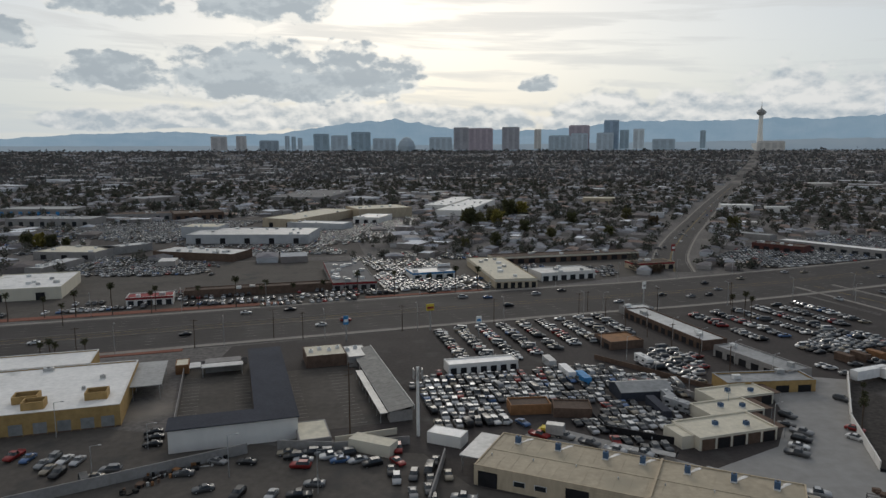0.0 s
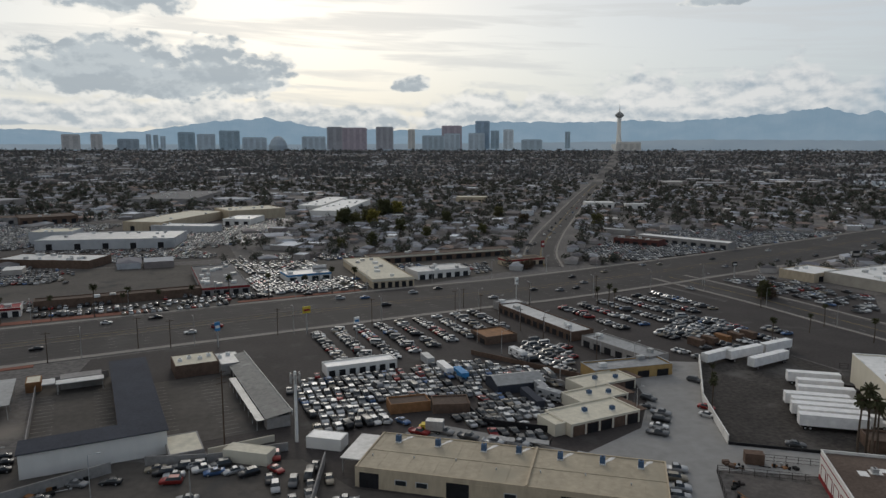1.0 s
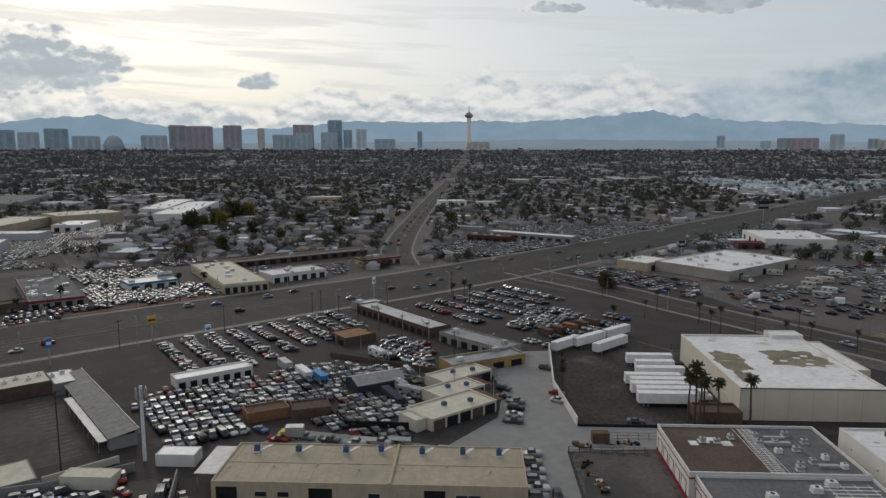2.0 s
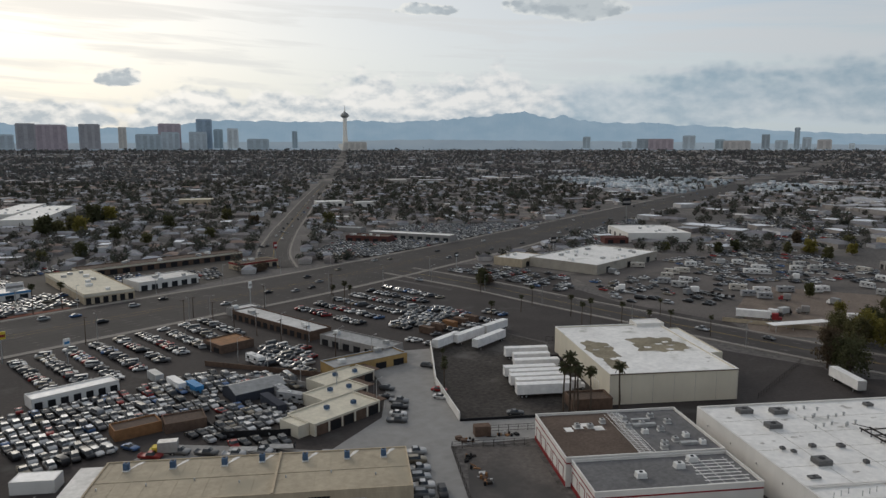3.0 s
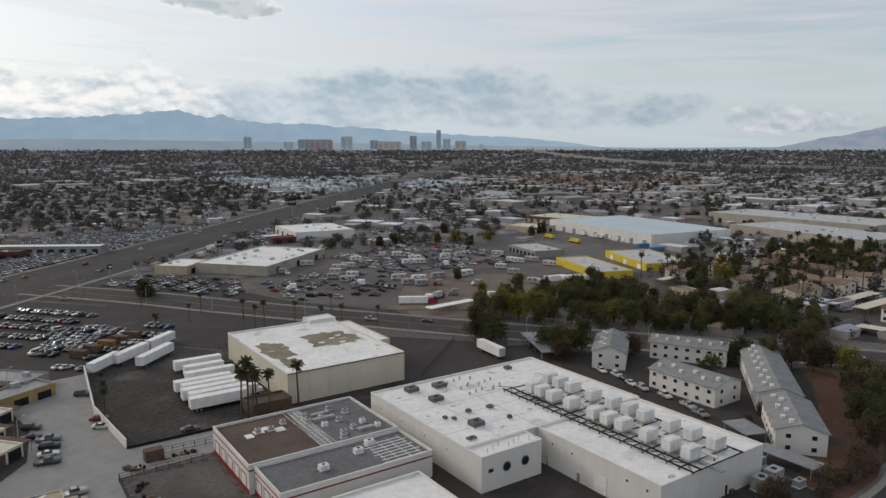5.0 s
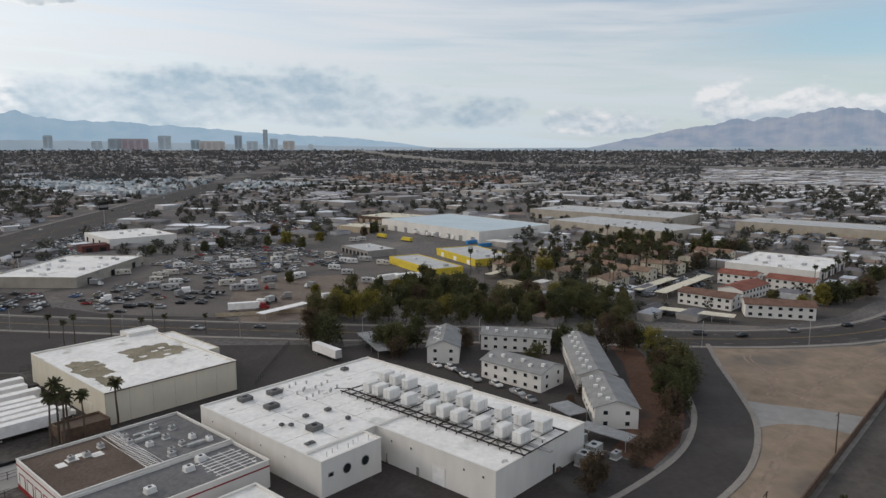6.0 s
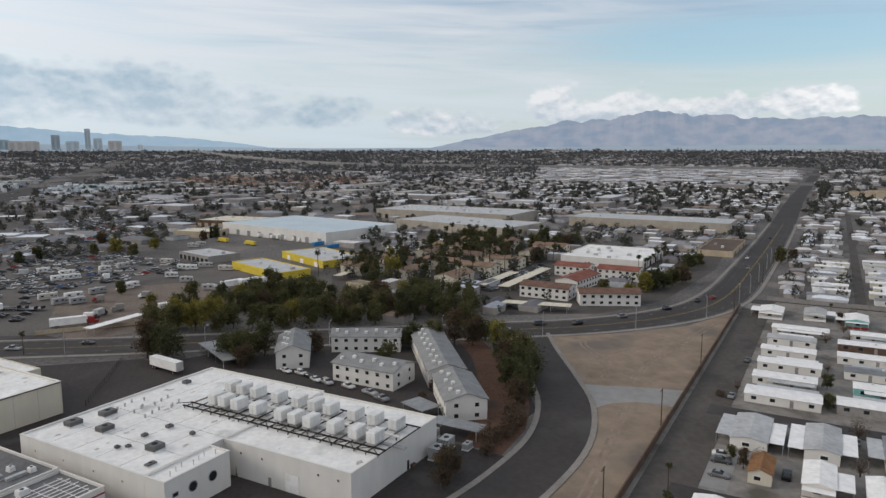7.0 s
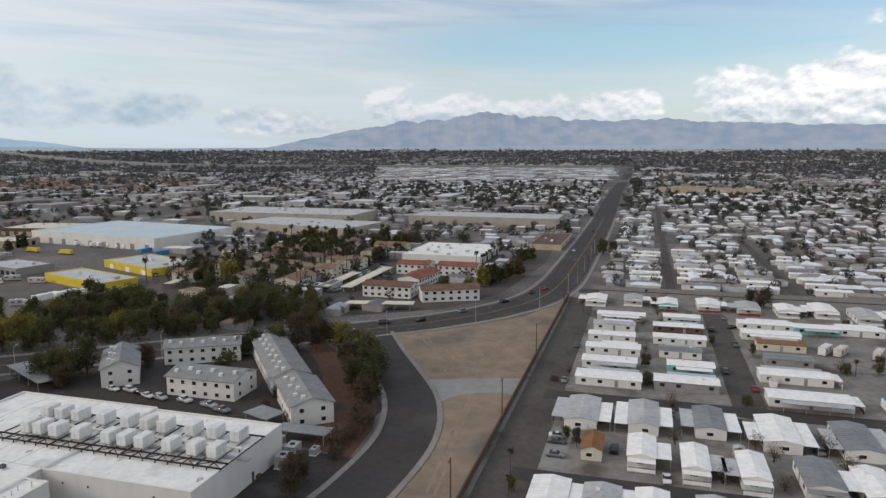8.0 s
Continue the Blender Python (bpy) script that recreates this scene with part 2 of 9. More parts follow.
M["pavement"] = material("pavement_concrete", [(0.23, 0.215, 0.195)], 0.85, 1.2, 0.08, 0.01, contrast=0.2)
M["brick_pave"] = material("red_paving", [(0.20, 0.085, 0.06)], 0.9, 1.5, 0.06, 0.01, contrast=0.3)
M["dark_dirt"] = material("oily_dirt", [(0.055, 0.05, 0.046)], 0.95, 0.8, 0.05, 0.02, contrast=0.5, dirt=((0.12, 0.11, 0.10), 0.05, 0.60))
M["dirt"] = material("desert_dirt", [(0.248, 0.196, 0.148)], 0.95, 0.18, 0.035, 0.01, contrast=0.26, dirt=((0.165, 0.135, 0.112), 0.035, 0.53))
M["tracked_dirt"] = material("driven_dirt", [(0.232, 0.182, 0.146)], 0.95, 0.4, 0.06, 0.0, contrast=0.3)
M["mulch"] = material("reddish_mulch", [(0.115, 0.066, 0.047)], 0.95, 0.8, 0.1, 0.02, contrast=0.3, dirt=((0.075, 0.055, 0.045), 0.1, 0.55))
M["dusty_asphalt"] = material("dusty_asphalt", [(0.125, 0.114, 0.107)], 0.95, 0.8, 0.03, 0.01, contrast=0.3, dirt=((0.075, 0.069, 0.065), 0.04, 0.54))
# far walls: haze is painted in by cooling these base colours
M["far_wall"] = material("far_house_walls", [(0.342, 0.325, 0.311), (0.275, 0.255, 0.240), (0.427, 0.420, 0.420), (0.228, 0.205, 0.196), (0.380, 0.355, 0.327), (0.513, 0.530, 0.556), (0.294, 0.280, 0.273)], 0.9, 0.3, 0.05, 0.0, by="island", contrast=0.2)
M["far_tile"] = material("far_terracotta_roofs", [(0.27, 0.15, 0.10), (0.22, 0.13, 0.09), (0.30, 0.19, 0.13)], 0.9, 0.3, 0.02, 0.0, by="island", contrast=0.2)
M["brown_dirt"] = material("brown_dirt", [(0.178, 0.146, 0.122)], 0.95, 0.9, 0.05, 0.03, contrast=0.35, dirt=((0.11, 0.09, 0.075), 0.05, 0.54))
M["gravel"] = material("gravel_and_slab", [(0.215, 0.205, 0.19)], 0.95, 0.4, 0.08, 0.01, contrast=0.28, dirt=((0.11, 0.095, 0.08), 0.07, 0.54))
M["line"] = material("road_paint", [(0.26, 0.25, 0.235)], 0.8, 1.0, 0.3, 0.0, contrast=0.35)
M["yellow_line"] = material("yellow_road_paint", [(0.30, 0.22, 0.07)], 0.8, 1.0, 0.3, 0.0, contrast=0.35)
M["white_roof"] = material("white_roof_coating", [(0.74, 0.74, 0.72)], 0.7, 0.7, 0.12, 0.01, contrast=0.14, dirt=((0.46, 0.45, 0.42), 0.10, 0.62))
M["stained_roof"] = material("peeling_white_roof", [(0.74, 0.74, 0.72)], 0.75, 0.6, 0.1, 0.01, contrast=0.16, dirt=((0.45, 0.43, 0.38), 0.15, 0.60))
M["roof_grime"] = material("roof_grime", [(0.46, 0.445, 0.42)], 0.9, 2.0, 0.5, 0.0, contrast=0.35)
M["worn_roof"] = material("bare_roof_felt", [(0.23, 0.205, 0.15)], 0.95, 1.2, 0.2, 0.01, contrast=0.35)
M["cream_roof"] = material("cream_roof_coating", [(0.60, 0.565, 0.46)], 0.8, 0.7, 0.12, 0.01, contrast=0.16, dirt=((0.44, 0.40, 0.32), 0.12, 0.62))
M["tan_roof"] = material("tan_metal_roof", [(0.385, 0.335, 0.25)], 0.7, 0.8, 0.08, 0.01, contrast=0.18, dirt=((0.33, 0.285, 0.21), 0.1, 0.58))
M["pale_stain"] = material("mineral_stain", [(0.74, 0.72, 0.68)], 0.9, 3.0, 0.6, 0.0, contrast=0.35)
M["grey_roof"] = material("grey_membrane_roof", [(0.15, 0.15, 0.152)], 0.85, 0.9, 0.08, 0.01, contrast=0.3)
M["brown_roof"] = material("brown_gravel_roof", [(0.115, 0.088, 0.072)], 0.95, 1.5, 0.09, 0.02, contrast=0.3)
M["slate_roof"] = material("slate_blue_roof", [(0.045, 0.050, 0.064)], 0.9, 1.5, 0.1, 0.02, contrast=0.25)
M["metal_roof"] = material("grey_metal_roof", [(0.26, 0.27, 0.275)], 0.5, 0.8, 0.15, 0.01, metal=0.3, contrast=0.25)
M["dark_metal"] = material("dark_metal_roof", [(0.125, 0.13, 0.13)], 0.6, 0.8, 0.15, 0.01, metal=0.2, contrast=0.3, dirt=((0.19, 0.19, 0.185), 0.2, 0.6))
M["pale_metal"] = material("pale_metal_roof", [(0.46, 0.47, 0.47)], 0.55, 0.8, 0.15, 0.01, metal=0.2, contrast=0.22)
M["shingle"] = material("grey_shingles", [(0.235, 0.24, 0.24)], 0.9, 2.5, 0.3, 0.02, contrast=0.25)
M["tile_roof"] = material("terracotta_tiles", [(0.215, 0.088, 0.066)], 0.85, 2.5, 0.25, 0.03, contrast=0.35)
M["brown_tile"] = material("brown_gravel_and_tile", [(0.150, 0.092, 0.070)], 0.9, 2.0, 0.25, 0.03, contrast=0.4)
M["tan_tile"] = material("tan_clay_tiles", [(0.205, 0.135, 0.098), (0.17, 0.118, 0.092), (0.235, 0.165, 0.12)], 0.9, 2.0, 0.25, 0.03, by="object", contrast=0.35)
M["blue_roof"] = material("pale_blue_roof", [(0.46, 0.55, 0.60)], 0.55, 0.5, 0.05, 0.0, contrast=0.1)
M["white_wall"] = material("white_painted_wall", [(0.665, 0.655, 0.625)], 0.8, 0.25, 0.1, 0.0, contrast=0.08, streak=(1, 1, 0.35), dirt=((0.45, 0.425, 0.38), 0.10, 0.68))
M["cream_wall"] = material("cream_painted_wall", [(0.59, 0.555, 0.46)], 0.8, 0.25, 0.1, 0.0, contrast=0.08, streak=(1, 1, 0.3), dirt=((0.42, 0.39, 0.32), 0.12, 0.68))
M["yellow_wall"] = material("ochre_painted_wall", [(0.36, 0.245, 0.105)], 0.8, 0.8, 0.2, 0.01, contrast=0.16)
M["tan_wall"] = material("tan_painted_wall", [(0.44, 0.37, 0.27)], 0.8, 0.8, 0.2, 0.01, contrast=0.14, streak=(1, 1, 0.3))
M["brown_wall"] = material("brown_wall", [(0.12, 0.082, 0.062)], 0.85, 0.8, 0.2, 0.01, contrast=0.25)
M["grey_white_wall"] = material("grey_white_panel_wall", [(0.44, 0.45, 0.46)], 0.8, 0.25, 0.1, 0.0, contrast=0.12, dirt=((0.33, 0.33, 0.33), 0.08, 0.60))
M["rust_wall"] = material("faded_red_wall", [(0.115, 0.048, 0.042)], 0.8, 0.8, 0.1, 0.0, contrast=0.25, dirt=((0.11, 0.05, 0.042), 0.1, 0.58))
M["tilt_wall"] = material("grey_tan_panel_wall", [(0.375, 0.345, 0.295)], 0.85, 0.3, 0.1, 0.0, contrast=0.14, dirt=((0.25, 0.23, 0.205), 0.08, 0.60))
M["camper_skin"] = material("weathered_camper_skin", [(0.62, 0.62, 0.61), (0.42, 0.42, 0.41), (0.52, 0.49, 0.44), (0.70, 0.70, 0.69), (0.30, 0.31, 0.32)], 0.5, 0.6, 0.3, 0.0, by="object", contrast=0.15)
M["grey_wall"] = material("grey_block_wall", [(0.27, 0.26, 0.25)], 0.9, 1.0, 0.2, 0.01, contrast=0.2)
M["red_trim"] = material("red_paint", [(0.24, 0.032, 0.035)], 0.6, 1.0, 0.3, 0.0, contrast=0.18)
M["blue_trim"] = material("blue_paint", [(0.05, 0.22, 0.46)], 0.5, 1.0, 0.3, 0.0, contrast=0.2)
M["yellow_trim"] = material("yellow_paint", [(0.60, 0.47, 0.06)], 0.55, 1.0, 0.3, 0.0, contrast=0.14)
M["orange_trim"] = material("orange_paint", [(0.24, 0.125, 0.06)], 0.7, 1.0, 0.3, 0.0, contrast=0.25)
M["teal_wall"] = material("teal_paint", [(0.20, 0.45, 0.44)], 0.7, 1.0, 0.3, 0.0, contrast=0.14)
M["dark"] = material("dark_opening", [(0.02, 0.02, 0.022)], 0.6, 1.0, 0.3, 0.0, contrast=0.3)
M["glass"] = material("window_glass", [(0.022, 0.026, 0.03)], 0.16, 0.5, 0.3, 0.0, contrast=0.2, spec=0.5)
M["steel"] = material("galvanised_steel", [(0.42, 0.43, 0.43)], 0.5, 1.5, 0.4, 0.0, metal=0.5, contrast=0.18)
M["unit"] = material("white_enamelled_steel", [(0.66, 0.67, 0.66)], 0.5, 1.0, 0.4, 0.0, contrast=0.12)
M["dark_unit"] = material("dark_grey_casing", [(0.13, 0.13, 0.13)], 0.6, 1.0, 0.4, 0.0, contrast=0.25)
M["black_steel"] = material("black_steel", [(0.035, 0.03, 0.028)], 0.6, 1.5, 0.4, 0.0, contrast=0.3)
M["blue_unit"] = material("blue_steel", [(0.07, 0.12, 0.20)], 0.5, 1.5, 0.4, 0.0, contrast=0.25)
M["wood"] = material("weathered_wood", [(0.085, 0.06, 0.045)], 0.9, 4.0, 0.5, 0.02, contrast=0.3, streak=(1, 1, 0.1))
M["trailer"] = material("white_trailer_skin", [(0.78, 0.78, 0.77)], 0.45, 0.6, 0.3, 0.0, contrast=0.1)
M["tyre"] = material("tyre_rubber", [(0.018, 0.018, 0.018)], 0.8, 3.0, 0.5, 0.0, contrast=0.2)
PAINTS = [(0.58, 0.58, 0.57), (0.36, 0.37, 0.38), (0.20, 0.205, 0.21), (0.085, 0.088, 0.092), (0.022, 0.022, 0.024), (0.24, 0.025, 0.022), (0.06, 0.12, 0.25), (0.24, 0.21, 0.16), (0.62, 0.62, 0.61)]
STOPS = [0.0, 0.14, 0.28, 0.42, 0.58, 0.85, 0.895, 0.925, 0.965]
M["paint"] = material("car_paint", PAINTS, 0.4, 2.0, 0.5, 0.0, by="object", stops=STOPS, spec=0.3, contrast=0.1, coat=0.12)
M["paint_many"] = material("car_paint_many", PAINTS, 0.4, 2.0, 0.5, 0.0, by="island", stops=STOPS, spec=0.3, contrast=0.1, coat=0.12)
M["leaf"] = material("olive_leaves", [(0.078, 0.082, 0.042), (0.098, 0.100, 0.046), (0.112, 0.108, 0.052), (0.200, 0.178, 0.050), (0.105, 0.080, 0.054)], 0.8, 1.5, 0.3, 0.0, by="object", stops=[0, 0.28, 0.52, 0.76, 0.86], contrast=0.45, spec=0.1, thin=0.42)
M["dry_leaf"] = material("dry_brush", [(0.092, 0.066, 0.047)], 0.9, 1.5, 0.3, 0.0, contrast=0.45)
M["palm_leaf"] = material("palm_leaves", [(0.060, 0.062, 0.032)], 0.75, 2.0, 0.3, 0.0, contrast=0.4, thin=0.3)
M["bark"] = material("bark", [(0.09, 0.07, 0.055)], 0.95, 3.0, 0.4, 0.02, contrast=0.35, streak=(1, 1, 0.2))
# far foliage: haze is put into the colours as a greyish lift
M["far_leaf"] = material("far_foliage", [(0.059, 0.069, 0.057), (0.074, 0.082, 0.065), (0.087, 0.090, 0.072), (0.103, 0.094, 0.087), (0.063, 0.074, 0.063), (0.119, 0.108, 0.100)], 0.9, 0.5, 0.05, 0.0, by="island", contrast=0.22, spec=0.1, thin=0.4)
# paler and bluer again, so the remote trees look hazed
M["hazed_leaf"] = material("remote_foliage", [(0.086, 0.099, 0.101), (0.102, 0.109, 0.109), (0.118, 0.117, 0.117), (0.098, 0.094, 0.098)], 0.9, 0.5, 0.05, 0.0, by="island", contrast=0.15, spec=0.1, thin=0.4)
# far roofs: the three sets below carry a cool haze tint in their colours
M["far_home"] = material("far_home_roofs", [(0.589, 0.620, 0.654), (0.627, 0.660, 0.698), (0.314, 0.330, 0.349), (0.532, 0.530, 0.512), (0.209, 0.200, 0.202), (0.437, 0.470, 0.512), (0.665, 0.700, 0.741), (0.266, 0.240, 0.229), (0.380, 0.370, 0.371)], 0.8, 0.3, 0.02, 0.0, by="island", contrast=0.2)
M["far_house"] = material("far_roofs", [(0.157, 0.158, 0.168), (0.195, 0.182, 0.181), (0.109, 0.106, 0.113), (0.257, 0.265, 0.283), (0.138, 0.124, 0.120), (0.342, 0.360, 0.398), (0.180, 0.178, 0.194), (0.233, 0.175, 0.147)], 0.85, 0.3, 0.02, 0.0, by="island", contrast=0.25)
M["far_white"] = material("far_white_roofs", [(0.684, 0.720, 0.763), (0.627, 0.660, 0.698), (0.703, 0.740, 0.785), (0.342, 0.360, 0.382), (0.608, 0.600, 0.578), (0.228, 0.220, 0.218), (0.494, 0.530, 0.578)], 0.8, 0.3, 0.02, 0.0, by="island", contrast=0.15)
# ---------------------------------------------------------------- mesh helpers
def mesh_of(bm, name, mats):
    me = bpy.data.meshes.new(name)
    bm.normal_update()
    bm.to_mesh(me)
    bm.free()
    for m in mats if isinstance(mats, (list, tuple)) else [mats]:
        me.materials.append(m)
    return me


def part(name, bm, mat, parent, label=""):
    """One mesh object under a thing or a part."""
    ob = new(name, mesh_of(bm, name, mat))
    ob.parent = parent
    return tagged(ob, label)


def shared(name, me, parent, m=None, label=""):
    """Another object on a mesh that is already there, under parent."""
    ob = new(name, me)
    ob.parent = parent
    if m is not None:
        ob.matrix_basis = m
    return tagged(ob, label)


def thing(name, m, label, category, group="", kind=""):
    ob = new(name)
    ob.empty_display_size = 0.5
    ob.matrix_basis = m
    return tagged(ob, label, category, group, kind)


def solid(name, bm, mat, m, label, category, group="", kind=""):
    ob = new(name, mesh_of(bm, name, mat))
    ob.matrix_basis = m
    return tagged(ob, label, category, group, kind)


def quad(bm, pts, mi=0):
    f = bm.faces.new([bm.verts.new(p) for p in pts])
    f.material_index = mi
    return f


def box(bm, x0, x1, y0, y1, z0, z1, mi=0, lean=0.0):
    """A box; lean draws its top in by that much on every side."""
    a = [bm.verts.new(p) for p in ((x0, y0, z0), (x1, y0, z0), (x1, y1, z0), (x0, y1, z0))]
    b = [bm.verts.new(p) for p in ((x0 + lean, y0 + lean, z1), (x1 - lean, y0 + lean, z1), (x1 - lean, y1 - lean, z1), (x0 + lean, y1 - lean, z1))]
    fs = [bm.faces.new(a[::-1]), bm.faces.new(b)] + [bm.faces.new((a[i], a[(i + 1) % 4], b[(i + 1) % 4], b[i])) for i in range(4)]
    for f in fs:
        f.material_index = mi
    return bm


def boxes(*rows, mi=0):
    bm = bmesh.new()
    for r in rows:
        box(bm, *r, mi=mi)
    return bm


def tube(bm, p, q, r0, r1=None, n=6, mi=0):
    """A tapered round bar from p to q."""
    p, q = Vector(p), Vector(q)
    r1 = r0 if r1 is None else r1
    t = (q - p).to_track_quat("Z", "Y").to_matrix()
    rings = []
    for c, r in ((p, r0), (q, r1)):
        rings.append([bm.verts.new(c + t @ Vector((math.cos(a) * r, math.sin(a) * r, 0))) for a in [2 * math.pi * i / n for i in range(n)]])
    for i in range(n):
        f = bm.faces.new((rings[0][i], rings[0][(i + 1) % n], rings[1][(i + 1) % n], rings[1][i]))
        f.material_index = mi
    bm.faces.new(rings[1]).material_index = mi
    bm.faces.new(rings[0][::-1]).material_index = mi
    return bm


def prism(bm, outline, z0, z1, mi=0):
    """An upright prism on a plan outline that runs anticlockwise."""
    a = [bm.verts.new((x, y, z0)) for x, y in outline]
    b = [bm.verts.new((x, y, z1)) for x, y in outline]
    k = len(a)
    bm.faces.new(b).material_index = mi
    bm.faces.new(a[::-1]).material_index = mi
    for i in range(k):
        bm.faces.new((a[i], a[(i + 1) % k], b[(i + 1) % k], b[i])).material_index = mi
    return bm


def gable(bm, x0, x1, y0, y1, z0, z1, over=0.4, mi=0, thick=0.15):
    """A gabled roof whose ridge runs along y."""
    xm = (x0 + x1) / 2
    x0, x1, y0, y1 = x0 - over, x1 + over, y0 - over, y1 + over
    for d in (0,):
        a = [(x0, y, z0) for y in (y0, y1)]
        r = [(xm, y, z1) for y in (y0, y1)]
        b = [(x1, y, z0) for y in (y0, y1)]
        lo = -thick
        v = {}
        for key, pts in (("a", a), ("r", r), ("b", b)):
            v[key] = [bm.verts.new(p) for p in pts] + [bm.verts.new((p[0], p[1], p[2] + lo)) for p in pts]
        A, R, B = v["a"], v["r"], v["b"]
        for f in ((A[0], R[0], R[1], A[1]), (R[0], B[0], B[1], R[1]), (A[2], A[3], R[3], R[2]), (R[2], R[3], B[3], B[2]),
                  (A[0], A[1], A[3], A[2]), (B[1], B[0], B[2], B[3]), (A[0], A[2], R[2], R[0]), (R[0], R[2], B[2], B[0]), (A[1], R[1], R[3], A[3]), (R[1], B[1], B[3], R[3])):
            bm.faces.new(f).material_index = mi
    return bm


# ---------------------------------------------------------------- ground, roads and lots
def ground_sheet():
    bm = bmesh.new()
    rings = [0, 150, 300, 500, 800, 1200, 1500, 1700, 1900, 2200, 2500, 2900, 3300, 3700, 4100, 4500, 4800, 4960]
    n = 120
    last = None
    for r in rings:
        if r == 0:
            last = [bm.verts.new((0, 0, 0))]
            continue
        ring = [bm.verts.new((r * math.cos(2 * math.pi * i / n), r * math.sin(2 * math.pi * i / n), lift(r))) for i in range(n)]
        for i in range(n):
            j = (i + 1) % n
            bm.faces.new((last[0], ring[i], ring[j]) if len(last) == 1 else (last[i], ring[i], ring[j], last[j]))
        last = ring
    solid("ground", bm, M["ground"], Matrix(), "wide valley floor of dusty grey-brown desert ground", "ground", kind="structure")


ground_sheet()


def smooth_line(pts, step=12.0):
    """A line through the points (Catmull-Rom), cut into short steps."""
    p = [Vector((*a, 0)) for a in pts]
    p = [2 * p[0] - p[1]] + p + [2 * p[-1] - p[-2]]
    out = []
    for i in range(1, len(p) - 2):
        k = max(1, int((p[i + 1] - p[i]).length / step))
        for j in range(k):
            t = j / k
            a, b, c, d = p[i - 1], p[i], p[i + 1], p[i + 2]
            out.append(0.5 * ((2 * b) + (c - a) * t + (2 * a - 5 * b + 4 * c - d) * t * t + (3 * b - a - 3 * c + d) * t ** 3))
    return out + [p[-2]]


def strip(bm, line, o0, o1, z, thick=0.0, mi=0, t0=0, t1=None):
    """A band along a line between two offsets to its right."""
    line = line[t0:t1]
    rows = []
    for i, c in enumerate(line):
        d = (line[min(i + 1, len(line) - 1)] - line[max(i - 1, 0)]).normalized()
        s = Vector((d.y, -d.x, 0))
        g = lift(c.length)
        rows.append([bm.verts.new(c + s * o + Vector((0, 0, g + h))) for o, h in ((o0, z - thick), (o0, z), (o1, z), (o1, z - thick))])
    for a, b in zip(rows, rows[1:]):
        for i in range(3 if thick else 0):
            bm.faces.new((a[i], a[i + 1], b[i + 1], b[i])).material_index = mi
        if not thick:
            bm.faces.new((a[1], a[2], b[2], b[1])).material_index = mi


def dashes(bm, line, off, width, z, on, gap, mi=0):
    run, length, seg = 0.0, on + gap, []
    for a, b in zip(line, line[1:]):
        d = (b - a)
        k = d.length
        if not k:
            continue
        d = d / k
        s = Vector((d.y, -d.x, 0))
        pos = -run % length
        while pos < k:
            p = a + d * pos + s * off
            q = a + d * min(pos + on, k + on * 0.5) + s * off
            g = Vector((0, 0, lift(p.length) + z))
            w = s * width / 2
            quad(bm, (p - w + g, q - w + g, q + w + g, p + w + g), mi)
            pos += length
        run += k


ROADS = {}
ROAD_Z = [0.06]


def road(name, pts, width, label, lanes=(), centre="", kerb=2.5, kerb_to=60, step=12.0, surface="road"):
    """A road with its raised pavements and its painted lines."""
    line = smooth_line(pts, step)
    ROADS[len(ROADS)] = (line, width)
    ROAD_Z[0] += 0.008                 # crossing roads lie a little above one another
    z = ROAD_Z[0]
    ob = thing(name, Matrix(), label, "road", kind="structure")
    bm = bmesh.new()
    strip(bm, line, -width / 2, width / 2, z, 0.3)
    part("carriageway", bm, M[surface], ob)
    if kerb:
        for side in (-1, 1):
            bm = bmesh.new()
            a, b = sorted((side * width / 2, side * (width / 2 + kerb)))
            strip(bm, line, a, b, z + 0.13, 0.4, t1=kerb_to)
            part("kerb", bm, M["pavement"], ob, "raised pale concrete kerb and pavement")
    if lanes or centre:
        bm = bmesh.new()
        near = line[:kerb_to]
        for off in lanes:
            dashes(bm, near, off, 0.16, z + 0.005, 3.0, 9.0)
        for off in (-width / 2 + 0.8, width / 2 - 0.8):
            strip(bm, near, off - 0.1, off + 0.1, z + 0.005)
        part("lane_marking", bm, M["line"], ob, "worn white lane paint")
    if centre:
        bm = bmesh.new()
        for off in (-0.3, 0.3) if centre == "double" else (-2.0, 2.0):
            strip(bm, line[:kerb_to], off - 0.09, off + 0.09, z + 0.005)
        part("centre_marking", bm, M["yellow_line"], ob, "yellow centre lines")
    return ob


road("road_highway", [(-1500, -170), (-700, 78), (-400, 170), (0, 303), (120, 340), (260, 398), (400, 463), (800, 650), (1500, 965), (2600, 1450)], 54,
     "wide divided asphalt highway with many lanes", lanes=(-20, -16, -12, 8, 12, 16, 20), centre="wide", kerb=3.0, kerb_to=170, step=14.0)
bm = bmesh.new()
for off in (-22, -18, -14, 10, 14, 18, 22):
    for side in (-0.85, 0.85):
        strip(bm, ROADS[0][0][:150], off + side - 0.4, off + side + 0.4, ROAD_Z[0] + 0.003)
part("wheel_track", bm, M["tyre_worn"], bpy.data.objects["road_highway"], "dark worn wheel tracks in the lanes")
bm = bmesh.new()
for side in (-4.4, 4.0):
    strip(bm, ROADS[0][0][:112], side - 0.2, side + 0.2, ROAD_Z[0] + 0.15, 0.3)
part("median_kerb", bm, M["pavement"], bpy.data.objects["road_highway"], "low concrete kerbs of the median")
